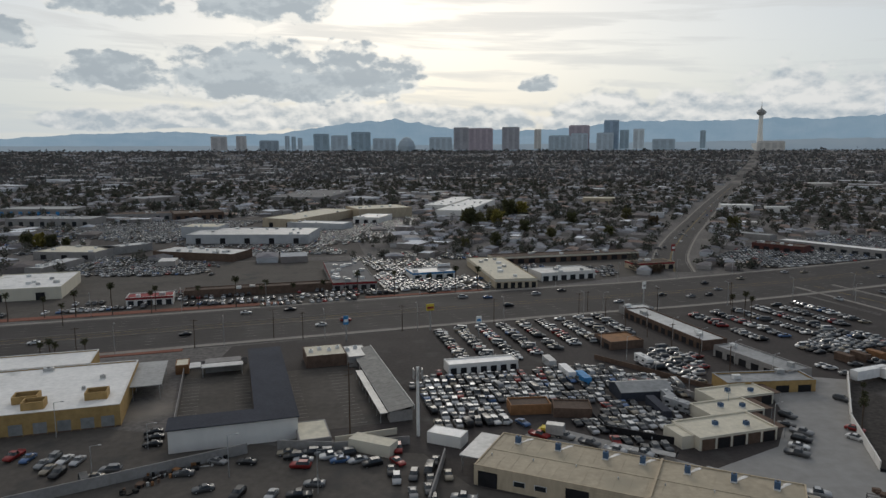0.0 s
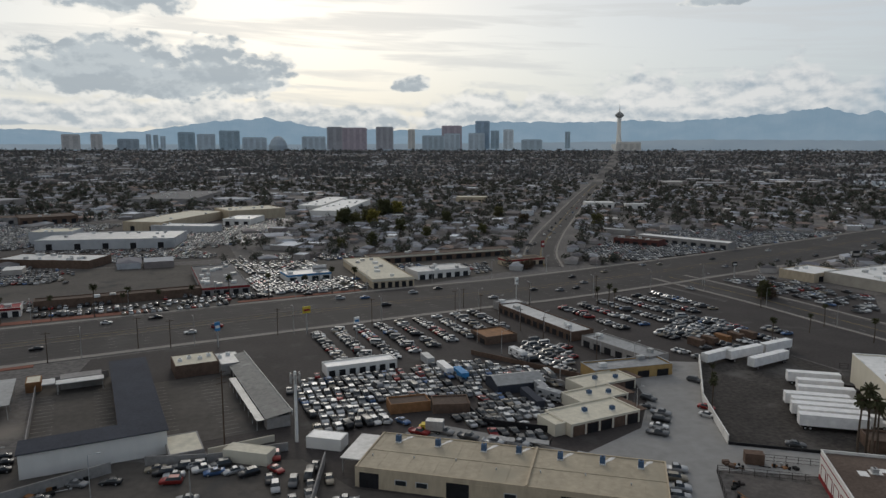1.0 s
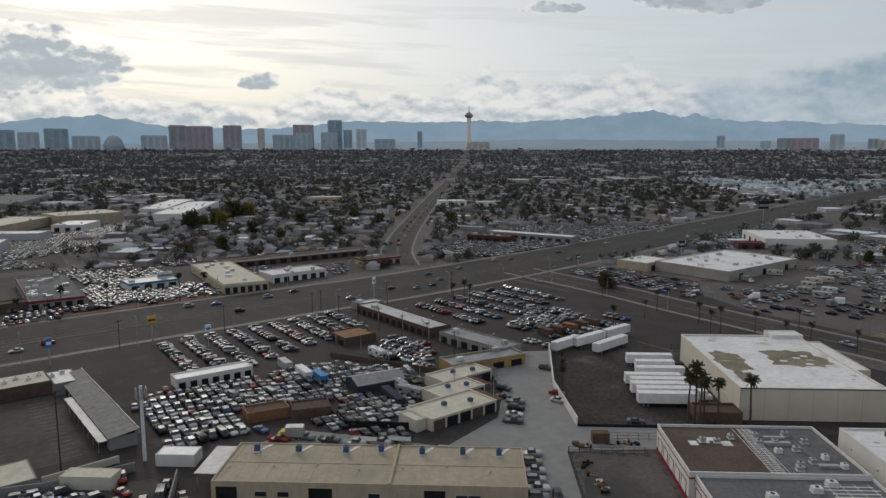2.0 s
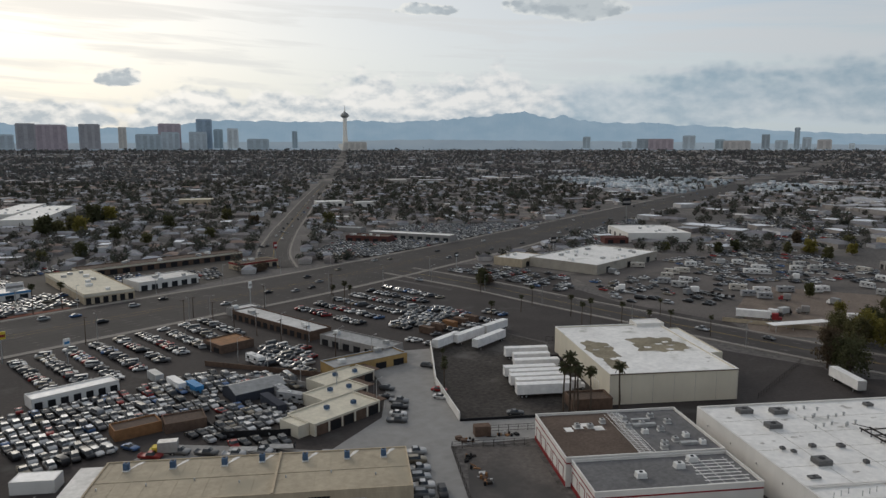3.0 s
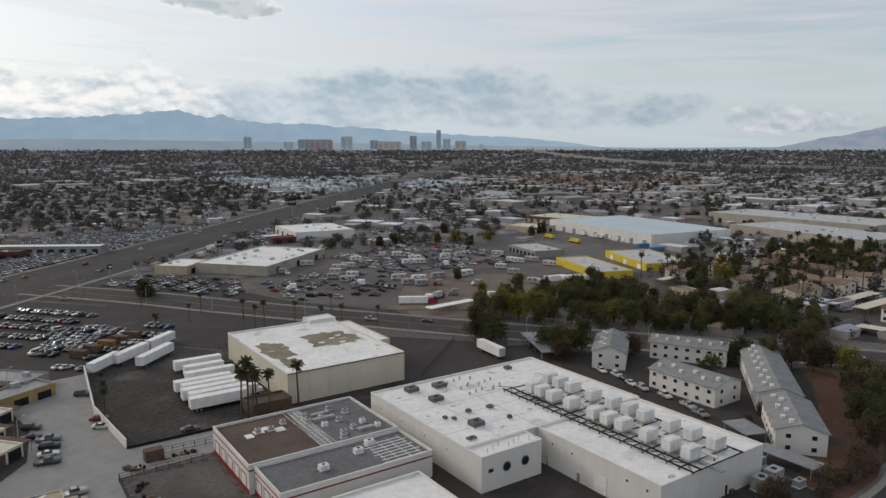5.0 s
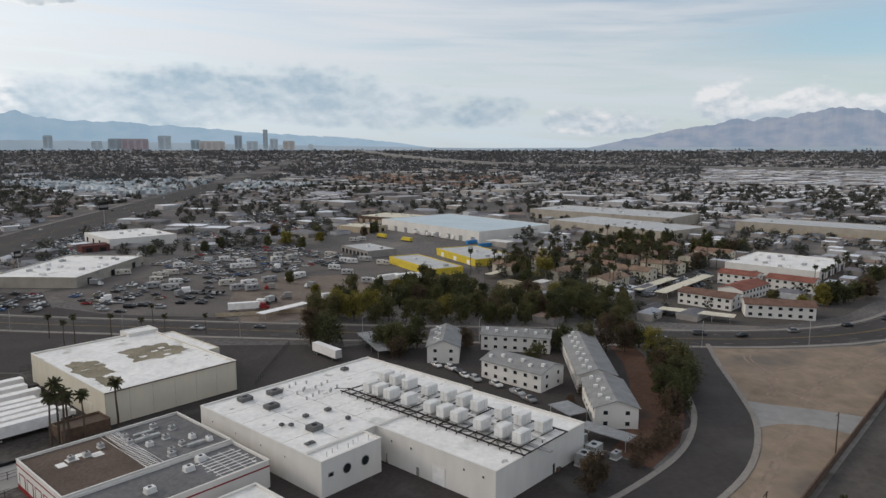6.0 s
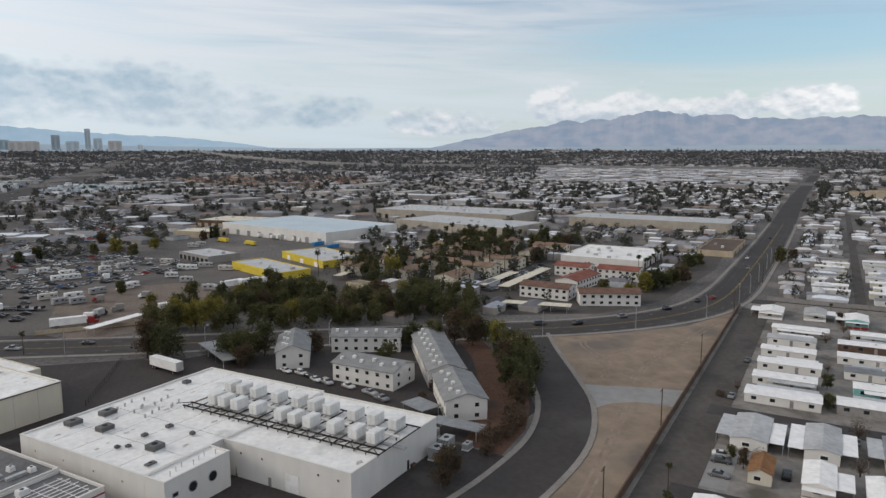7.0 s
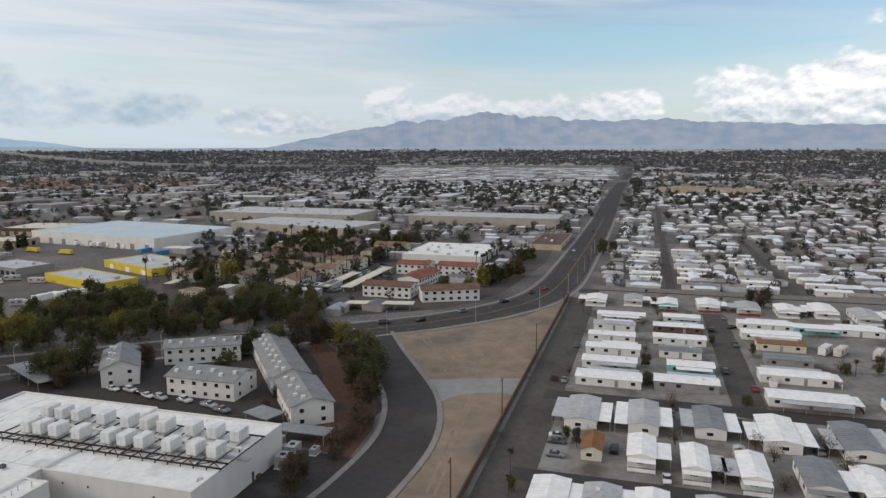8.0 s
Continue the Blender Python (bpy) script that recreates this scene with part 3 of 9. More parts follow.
road("road_avenue", [(133, 395), (150, 455), (190, 552), (232, 645), (395, 1000), (740, 1735), (1400, 3165), (2000, 4460)], 20,
     "long straight asphalt avenue running to the horizon", lanes=(-6, 6), centre="double", kerb=1.5, kerb_to=90)
road("road_arterial", [(190, 352), (205, 290), (213, 240), (222, 195), (231, 150), (241, 105), (255, 50), (267, 0), (277, -37), (298, -75), (335, -106), (425, -150), (645, -250), (1100, -450), (2000, -860), (3500, -1540)], 21,
     "curving asphalt street with a yellow centre line", lanes=(-6.2, 6.2), centre="double", kerb=2.0, kerb_to=70)
road("road_bend", [(263, -11), (240, -13), (212, -16.5), (188, -18.5), (163, -14.5), (140, -4), (118, 10), (96, 24), (70, 34)], 13.5,
     "dark curving side street beside a dirt lot", kerb=1.5, step=5.0)
for k, (u0, u1, v, w) in enumerate(((118, 330, 26.5, 11.5), (198, 312, -29.5, 9.0), (198, 330, -96, 7.5), (353, 900, -14, 4.6), (353, 900, -72, 4.2))):
    road("road_park_lane", [xy(u0, v), xy((u0 + u1) / 2, v), xy(u1, v)], w, "narrow asphalt lane through a mobile home park", kerb=0, surface="old_asphalt")
for k, (v0, v1, u, w) in enumerate(((26, -150, 194.5, 7.5), (26, -150, 142.5, 6.0), (30, -300, 348, 9.0))):
    road("road_park_cross_lane", [xy(u, v0), xy(u, (v0 + v1) / 2), xy(u, v1)], w, "asphalt cross lane of a mobile home park", kerb=0)


def lot(name, corners, mat, label, z=0.03, grid=True, category="lot"):
    """A flat paved or bare piece of ground; corners in the street grid, anticlockwise or not."""
    pts = [xy(*c) for c in corners] if grid else list(corners)
    area = sum(a[0] * b[1] - b[0] * a[1] for a, b in zip(pts, pts[1:] + pts[:1]))
    bm = prism(bmesh.new(), pts if area > 0 else pts[::-1], z - 0.3, z)
    return solid(name, bm, M[mat], Matrix(), label, category, kind="structure")


for a0, a1, b0, b1 in ((-150, 22, 320.5, 326), (60, 120, 321.5, 325), (-120, -18, 254, 260)):
    lot("pavement_red_strip", [uv_of(a * 0.9563 - b * 0.2924, a * 0.2924 + b * 0.9563) for a, b in ((a0, b0), (a1, b0), (a1, b1), (a0, b1))], "brick_pave", "strip of red-brown paving beside the highway", 0.16)
lot("pavement_car_yard", [(-150, 150), (-30, 122), (14, 120), (14, 262), (40, 290), (55, 330), (20, 372), (-40, 325), (-120, 240), (-170, 190)], "asphalt", "dark oily asphalt car yard", 0.02)
lot("pavement_front_yard", [(-190, 60), (-30, 60), (12, 100), (12, 128), (-52, 128), (-68, 138), (-100, 128), (-150, 118), (-200, 110)], "old_asphalt", "worn grey asphalt yard with parked cars", 0.024)
lot("pavement_alley_mouth", [(-32, 148.5), (14, 148.5), (14, 200), (10, 205), (7, 176), (-6, 157), (-30, 163), (-46, 166), (-50, 158)], "concrete", "pale concrete drive behind a tan workshop", 0.032)
lot("pavement_alley", [(11.5, 90), (22.4, 90), (22.4, 156), (44, 158), (62, 159), (62, 170.6), (27, 170.6), (24, 200), (27, 238), (14, 236), (4, 222), (8.5, 200), (11.5, 178)], "concrete", "pale concrete lane between the yards", 0.040)
lot("pavement_corner_verge", [(14, 236), (27, 238), (52, 262), (70, 241), (112, 240), (152, 236), (152, 268), (122, 300), (112, 332), (82, 302), (50, 342), (14, 262)], "asphalt", "dark asphalt between the corner yards", 0.012)
lot("ground_truck_yard", [(27, 171), (62, 171), (69, 178), (69, 240), (52, 262), (28, 238), (24, 200)], "dark_dirt", "dark oily dirt truck yard", 0.034, category="yard")
lot("ground_fenced_yard", [(22, 124), (42, 124), (42, 153), (26, 155)], "dusty_asphalt", "bare grey dirt yard inside a fence", 0.046, category="yard")
lot("pavement_warehouse_yard", [(43, 60), (83, 60), (140, 60), (143, 155), (150, 200), (112, 240), (70, 240), (62, 172), (62, 159), (80, 158)], "asphalt", "dark asphalt yard round the white warehouses", 0.026)
lot("pavement_apartments", [(142, 70), (170, 66), (200, 84), (236, 122), (212, 150), (180, 180), (150, 190), (140, 160)], "asphalt", "dark asphalt parking of the grey apartments", 0.024)
lot("ground_dirt_lot", [(236.5, 103), (262, 66), (285, 48), (310, 38.5), (331, 34.6), (206, 34.2), (203, 46), (199, 56), (197, 64), (203, 72), (216, 84)], "dirt", "bare tan desert dirt lot with tyre marks", 0.05, category="dirt lot")
lot("ground_dirt_strip", [(121, 34), (191, 34), (190, 44), (186, 50), (180, 53), (172, 56), (160, 56), (143, 48), (124, 48)], "dirt", "bare tan dirt strip beside the street", 0.05, category="dirt lot")
lot("pavement_driveway", [(191, 34.5), (206, 34.5), (203, 46), (199, 56), (197, 64), (203, 73), (192, 70), (178, 60), (171, 54.5), (180, 53), (186, 50), (190, 44)], "concrete", "pale concrete driveway apron across the dirt", 0.054)
for k, run in enumerate(([(206, 36), (203, 46), (199, 56), (197.2, 64), (202, 72)], [(191, 36), (190, 44), (186, 50), (180, 53), (172, 54)])):
    bm = bmesh.new()
    strip(bm, smooth_line([xy(*p) for p in run], 1.5), -0.35, 0.35, 0.0, 0.2)
    solid("kerb_driveway", bm, M["concrete"], Matrix(), "pale concrete kerb round a driveway mouth", "kerb", kind="structure")
for k, (u0, v0, u1, v1) in enumerate(((173.6, 31.8, 175.4, 21.0), (206.0, 32.0, 207.4, 21.0))):
    bm = bmesh.new()
    strip(bm, [Vector((*xy(u0, v0), 0)), Vector((*xy(u1, v1), 0))], -0.35, 0.35, 0.0, 0.24)
    solid("speed_bump", bm, M["yellow_line"], Matrix(), "worn yellow speed bump across a park lane", "speed bump", kind="structure")
for k, run in enumerate(([(205, 58), (222, 62), (240, 76), (252, 74), (268, 60)], [(204, 50), (228, 50), (262, 44), (300, 38)], [(200, 62), (212, 72), (226, 88), (236, 98)], [(186, 46), (168, 44), (150, 42), (128, 40)], [(208, 44), (216, 58), (228, 66), (244, 58)])):
    bm = bmesh.new()
    for side in (-0.9, 0.9):
        strip(bm, smooth_line([xy(*p) for p in run], 2.0), side - 0.35, side + 0.35, 0.056 + 0.001 * k)
    solid("ground_tyre_track", bm, M["tracked_dirt"], Matrix(), "pale curved tyre tracks across the bare dirt", "tyre track", kind="structure")
lot("ground_mobile_park", [(118, 33.4), (343, 33.4), (343, -260), (118, -180)], "gravel", "grey gravel and concrete ground of a mobile home park", 0.02, category="ground")
lot("pavement_truck_lot", [(150, 262), (208, 222), (268, 212), (330, 262), (300, 420), (200, 440), (120, 372), (122, 300)], "dusty_asphalt", "worn dusty lot full of trucks and campers", 0.022)
lot("ground_mulch", [(140, 63), (157, 64), (172, 69), (184, 75), (196, 84), (210, 95), (224, 108), (232, 120), (222, 118), (206, 104), (190, 94), (172, 84), (160, 78), (142, 74)], "mulch", "reddish mulch under trees beside the street", 0.046, category="planting bed")
lot("ground_brown_yard", [(150, 240), (205, 222), (268, 228), (250, 300), (205, 330), (170, 285)], "brown_dirt", "brown dirt storage yard", 0.030, category="yard")
lot("pavement_shops", [(-250, 195), (-160, 262), (-118, 318), (-60, 395), (-75, 465), (-165, 420), (-300, 340), (-400, 200), (-330, 160)], "old_asphalt", "worn asphalt in front of roadside shops", 0.022)
lot("pavement_corner_lot", [(18, 378), (50, 342), (83, 300), (110, 330), (120, 372), (75, 415), (50, 415)], "asphalt", "dark corner car lot", 0.022)
lot("pavement_dealer_lot", [(-420, 330), (-300, 345), (-240, 400), (-290, 470), (-330, 690), (-450, 700), (-520, 420)], "asphalt", "large asphalt dealership lot full of cars", 0.022)
lot("pavement_far_corner_lot", [(-28, 470), (40, 430), (170, 520), (220, 640), (60, 640), (0, 560)], "asphalt", "wide used car lot beside the avenue", 0.022)
lot("pavement_palm_apartments", [(268, 118), (290, 84), (330, 66), (430, 58), (500, 62), (500, 150), (480, 255), (300, 258), (262, 200)], "old_asphalt", "worn asphalt parking among apartments and palms", 0.014)
# ---------------------------------------------------------------- buildings
class Block:
    """A building: its empty and its outer size."""

    def __init__(self, ob, w, d, h):
        self.ob, self.w, self.d, self.h = ob, w, d, h


FOOT = []                              # plan of all buildings: middle, size, turn


def shell(a, b, z0, z1, thick):
    """A closed ring of wall of half-size a, b, as one mesh."""
    bm = bmesh.new()
    loops = []
    for p, q in ((a, b), (a - thick, b - thick)):
        for z in (z0, z1):
            loops.append([bm.verts.new((x, y, z)) for x, y in ((-p, -q), (p, -q), (p, q), (-p, q))])
    o0, o1, i0, i1 = loops
    for k in range(4):
        j = (k + 1) % 4
        for f in ((o0[k], o0[j], o1[j], o1[k]), (i0[j], i0[k], i1[k], i1[j]), (o1[k], o1[j], i1[j], i1[k]), (o0[j], o0[k], i0[k], i0[j])):
            bm.faces.new(f)
    return bm


def flat_building(label, u0, u1, v0, v1, h, wall, roof, parapet=0.5, turn=0.0, cap=None, thick=0.3, name="building", category="building", group=""):
    """A flat-roofed building on a rectangle of the grid, with walls that rise past the roof."""
    w, d = u1 - u0, v1 - v0
    ob = thing(name, spot((u0 + u1) / 2, (v0 + v1) / 2, turn), label, category, group)
    a, b = w / 2, d / 2
    part("wall", shell(a, b, 0, h, thick), M[wall], ob)
    FOOT.append(((u0 + u1) / 2, (v0 + v1) / 2, w, d, turn))
    part("roof", boxes((-a + thick, a - thick, -b + thick, b - thick, 0.2, h - parapet)), M[roof], ob)
    if cap:
        part("coping", shell(a + 0.08, b + 0.08, h, h + 0.12, thick + 0.13), M[cap], ob)
    return Block(ob, w, d, h)


def on_side(block, side, s, z, out):
    """Local pose on a wall: s along it from its middle (to the right seen from outside), z up, out proud of it."""
    a, b = block.w / 2, block.d / 2
    return {"s": pose(s, -b - out, z), "n": pose(-s, b + out, z, 0, 0, 180), "e": pose(a + out, s, z, 0, 0, 90), "w": pose(-a - out, -s, z, 0, 0, -90)}[side]


def opening(block, side, s, z, w, h, name="window", mat="glass", frame="white_wall", label="", deep=0.1, plain=False):
    """A door or window: a frame round a set-back panel; plain: the panel alone, for houses far off."""
    if plain:
        ob = part(name, boxes((-w / 2, w / 2, -0.05, 0.02, 0, h)), M[mat], block.ob, label)
        ob.matrix_basis = on_side(block, side, s, z, 0)
        return
    ob = new(name)
    ob.parent = block.ob
    ob.matrix_basis = on_side(block, side, s, z, 0)
    ob.empty_display_size = 0.2
    tagged(ob, label)
    t = min(0.14, w * 0.12)
    part("frame", boxes((-w / 2, w / 2, -deep, 0.02, h - t, h), (-w / 2, -w / 2 + t, -deep, 0.02, 0, h - t), (w / 2 - t, w / 2, -deep, 0.02, 0, h - t)), M[frame], ob)
    part("panel", boxes((-w / 2 + t, w / 2 - t, -deep * 0.35, 0.02, 0, h - t)), M[mat], ob)


def band(block, side, z, h, mat, out=0.05, s0=None, s1=None, name="trim"):
    """A painted strip along a wall."""
    half = (block.w if side in "sn" else block.d) / 2
    bm = boxes((-half if s0 is None else s0, half if s1 is None else s1, -out, 0.01, 0, h))
    ob = part(name, bm, M[mat], block.ob)
    ob.matrix_basis = on_side(block, side, 0, z, 0)
    return ob


def ac_mesh(w, d, h):
    """Meshes of a roof air conditioner: kerb, casing with louvre lines, fan ring."""
    a, b = w / 2, d / 2
    base = boxes((-a - 0.1, a + 0.1, -b - 0.1, b + 0.1, 0, 0.25))
    bm = boxes((-a, a, -b, b, 0.25, h))
    for i in range(4):
        z = 0.45 + i * (h - 0.7) / 4
        box(bm, -a - 0.03, a + 0.03, -b - 0.03, b + 0.03, z, z + 0.06)
    bmesh.ops.bevel(bm, geom=[e for e in bm.edges if e.calc_length() > h * 0.5][:8], offset=0.04, segments=1, affect="EDGES")
    fan = bmesh.new()
    tube(fan, (0, 0, h), (0, 0, h + 0.08), min(a, b) * 0.5, n=12)
    return base, bm, fan


AC = {}


def ac_unit(u, v, z, w=1.8, d=1.8, h=1.3, mat="steel", turn=0.0, label="grey steel rooftop air conditioner", group="roof units", name="air_conditioner"):
    key = (w, d, h)
    if key not in AC:
        b, c, f = ac_mesh(*key)
        AC[key] = (mesh_of(b, "kerb", M["unit"]), c, mesh_of(f, "fan", M["dark"]), {})
    base, bm, fan, made = AC[key]
    if mat not in made:
        made[mat] = mesh_of(bm.copy(), "casing", M[mat])
    ob = thing(name, spot(u, v, turn, z), label, "air conditioner", group)
    shared("kerb", base, ob), shared("casing", made[mat], ob), shared("fan", fan, ob)
    return ob


def pipe_vent(u, v, z, h=0.8, r=0.15):
    bm = tube(bmesh.new(), (0, 0, 0), (0, 0, h), r, n=8)
    tube(bm, (0, 0, h), (0, 0, h + 0.15), r * 1.7, r * 1.1, n=8)
    return solid("roof_vent", bm, M["steel"], spot(u, v, 0, z), "small galvanised vent pipe on a flat roof", "vent", "roof vents")


def carport(u, v, w, d, h=2.7, turn=0.0, mat="pale_metal", label="flat metal carport roof on thin posts"):
    ob = thing("carport", spot(u, v, turn), label, "carport", "carports")
    part("roof", boxes((-w / 2, w / 2, -d / 2, d / 2, h, h + 0.18)), M[mat], ob)
    n = max(2, int(max(w, d) / 6))
    for k in range(n):
        for s in (-1, 1):
            t = -0.45 + 0.9 * k / (n - 1)
            x, y = (t * w, s * d * 0.42) if w > d else (s * w * 0.42, t * d)
            part("post", boxes((x - 0.08, x + 0.08, y - 0.08, y + 0.08, 0, h)), M["steel"], ob)


# tan workshop with a ribbed low roof
A = flat_building("long tan workshop with a shallow tan metal roof", -51.8, 11.2, 129.0, 147.5, 4.5, "tan_wall", "tan_roof", 0.25)
part("ridge_cap", boxes((-31.2, 31.2, -0.25, 0.25, 4.25, 4.36)), M["tan_roof"], A.ob)
part("fire_wall", boxes((4.0, 4.5, -9.3, 9.3, 4.2, 4.75)), M["tan_wall"], A.ob, "raised parapet that divides the roof")
part("seam", boxes(*[(x, x + 0.06, -8.9, 8.9, 4.25, 4.29) for x in range(-30, 31, 3)]), M["tan_roof"], A.ob)
for s, w in ((-28.4, 4.6), (-9.5, 5.0), (-3.8, 4.2), (8.0, 4.5), (13.2, 4.5), (25, 4.5)):
    opening(A, "s", s, 0, w, 3.5, "door", "dark" if s in (-28.4, -9.5, 13.2) else "tan_wall", "tan_wall", "tall roller door")
for s in (-21.5, -17.0, 1.2, 18.5, 21.0):
    opening(A, "s", s, 1.4, 2.6, 1.2, "window", "glass", "pale_metal")
for k, u in enumerate((-46.8, -37.6, -27.2, -19.6, -10.6, -1.8, 6.0)):
    ac_unit(u, 143.4 if k != 3 else 144.2, 4.25, 1.1, 1.1, 1.7, "blue_unit", label="blue evaporative cooler on a tan roof", group="coolers on the tan workshop")
def streak(block, x, y, w, d, z, seed, mat, lean=0.0):
    """A ragged pale run-off streak on a roof."""
    bm = bmesh.new()
    n = 14
    left, right = [], []
    for k in range(n + 1):
        t = k / n
        wob = 0.5 + 0.5 * noise.noise(Vector((t * 3, seed, 0)))
        half = w * (0.25 + 0.75 * t) * (0.4 + wob) * (1 if t < 0.85 else 0.6)
        left.append((x + lean * t - half, y + d * t)), right.append((x + lean * t + half, y + d * t))
    prism(bm, (right + left[::-1]), z, z + 0.008)
    part("stain", bm, M[mat], block.ob, "pale run-off stain on the roof")


for k, u in enumerate((-46.8, -37.6, -27.2, -19.6, -10.6, -1.8, 6.0)):
    streak(A, u + 20.6, 5.4 if k != 3 else 6.2, 0.75, 3.6, 4.295, 3.0 * k, "pale_stain", 2.0)
for k in range(7):
    pipe_vent(-50 + 9 * k, 135 + (k % 3), 4.25, 0.4, 0.12)
carport(-54.8, 140.4, 4.6, 13.4, 3.5, 0, "pale_metal", "grey metal lean-to roof on posts beside the workshop")
flat_building("white metal storage shed", -70.0, -61.2, 144.0, 148.6, 2.8, "white_wall", "trailer", 0.05, name="shed", category="shed")
flat_building("beige metal storage cabin with a flat roof", -85.0, -74.0, 132.6, 136.8, 2.9, "cream_wall", "cream_roof", 0.05, name="shed", category="shed")

# ochre workshop with a white roof, on the highway's grid
C17, S17 = math.cos(radians(17)), math.sin(radians(17))
TURN_V = 41.5


def highway_uv(a, b):
    """Street-grid place of a point on the highway's own grid."""
    return uv_of(a * C17 - b * S17, a * S17 + b * C17)


def highway_building(label, a0, a1, b0, b1, *rest, **more):
    u, v = highway_uv((a0 + a1) / 2, (b0 + b1) / 2)
    w, d = a1 - a0, b1 - b0
    return flat_building(label, u - w / 2, u + w / 2, v - d / 2, v + d / 2, *rest, turn=TURN_V, **more)


Y = highway_building("ochre workshop front with a white roof and grey roller doors", -95, -29, 187.5, 227, 5.8, "yellow_wall", "white_roof", 0.3, cap="white_wall")
Y2 = highway_building("rear hall of the ochre workshop with a white roof", -95, -42.5, 227.05, 242.6, 6.0, "yellow_wall", "white_roof", 0.3, cap="white_wall")
for s in (31, 26.3, 21, 15.6, 10.2, 5.0, -0.5, -6):
    opening(Y, "s", s - 1.0, 0, 3.4, 3.3, "door", "metal_roof", "yellow_wall", "grey-blue roller door")
band(Y, "s", 0, 0.35, "brown_wall", 0.05, name="plinth")
for k, (a, b, w, d) in enumerate(((-49.5, 192.5, 5.2, 4.2), (-52.5, 198, 6, 4.5), (-35.5, 196, 5.4, 4.6))):
    u, v = highway_uv(a, b)
    ob = thing("roof_turret", spot(u, v, TURN_V, 5.5), "open ochre plaster box on a white roof", "roof turret", "roof boxes of the ochre workshop")
    part("box", shell(w / 2, d / 2, 0, 2.0, 0.35), M["yellow_wall"], ob)
    part("floor", boxes((-w / 2 + 0.36, w / 2 - 0.36, -d / 2 + 0.36, d / 2 - 0.36, 0, 0.5)), M["grey_roof"], ob)
for a, b, w in ((-53, 224, 2.6), (-36.6, 212, 1.4), (-40, 203, 0.9), (-66, 205, 2.0), (-64, 212, 1.6)):
    ac_unit(*highway_uv(a, b), 5.5, w, w * 0.7, 1.1, "steel", TURN_V, "grey unit on the white workshop roof")
carport(*highway_uv(-24.8, 217), 8.4, 24, 4.2, TURN_V, "metal_roof", "large grey metal canopy beside the workshop")
highway_building("small orange kiosk with a flat roof", -18.5, -14.5, 227, 234, 3.0, "orange_trim", "cream_roof", 0.1, name="kiosk", category="kiosk")

# walled court with a slate roof wing


def court_building():
    x, y = -59.8, 190.2
    ob = thing("building", pose(x, y, 0, 0, 0, 17.0), "white-walled motor court with a slate-blue shingle roof", "building")
    FOOT.append((*uv_of(x, y), 30, 66, TURN_V))
    for w in ((-14.5, 15.2, -33.5, -33.2, 0, 5.6), (14.9, 15.2, -33.2, 31, 0, 5.2), (-14.5, -14.2, -33.2, -26, 0, 5.2), (5.5, 5.7, -24, 28, 0, 3.2), (-14.2, 5.5, -26.1, -25.8, 0, 3.2)):
        part("wall", boxes(w), M["white_wall"], ob)
    for w in ((-14.9, 15.6, -33.9, -25.4, 5.6, 5.85), (5.2, 15.6, -25.4, 31.2, 5.3, 5.55)):
        part("roof", boxes(w), M["slate_roof"], ob)
    for w in ((-14.5, -14.3, -25.8, 34, 0, 2.0), (-14.3, 5, 33.8, 34, 0, 2.0)):
        part("fence", boxes(w), M["grey_wall"], ob, "grey block boundary wall")
    for w in ((-9, 3.5, 22, 26, 3.0, 3.25), (-12.5, -9.2, 22.5, 28, 3.2, 3.45)):
        part("canopy", boxes(w), M["pale_metal"], ob, "pale flat canopy on posts")
    for px, py in ((-8.6, 22.4), (3.1, 22.4), (-8.6, 25.6), (3.1, 25.6)):
        part("post", boxes((px - 0.1, px + 0.1, py - 0.1, py + 0.1, 0, 3.0)), M["steel"], ob)
    part("hut", boxes((-8, 3, 26.2, 31, 0, 3.4)), M["grey_wall"], ob)
    lines = bmesh.new()
    for k in range(17):
        yy = -23 + k * 2.8
        box(lines, -13.9, -9.2, yy, yy + 0.12, 0.06, 0.068)
        box(lines, 0.6, 5.0, yy, yy + 0.12, 0.06, 0.068)
    part("bay_marking", lines, M["line"], ob)
    part("court_floor", boxes((-14.2, 5.4, -25.7, 33.6, 0.0, 0.058)), M["old_asphalt"], ob)
    for py in [-24 + 2.6 * k for k in range(19)]:
        part("door", boxes((5.38, 5.5, py, py + 1.1, 0.06, 2.2)), M["brown_wall"], ob)


court_building()


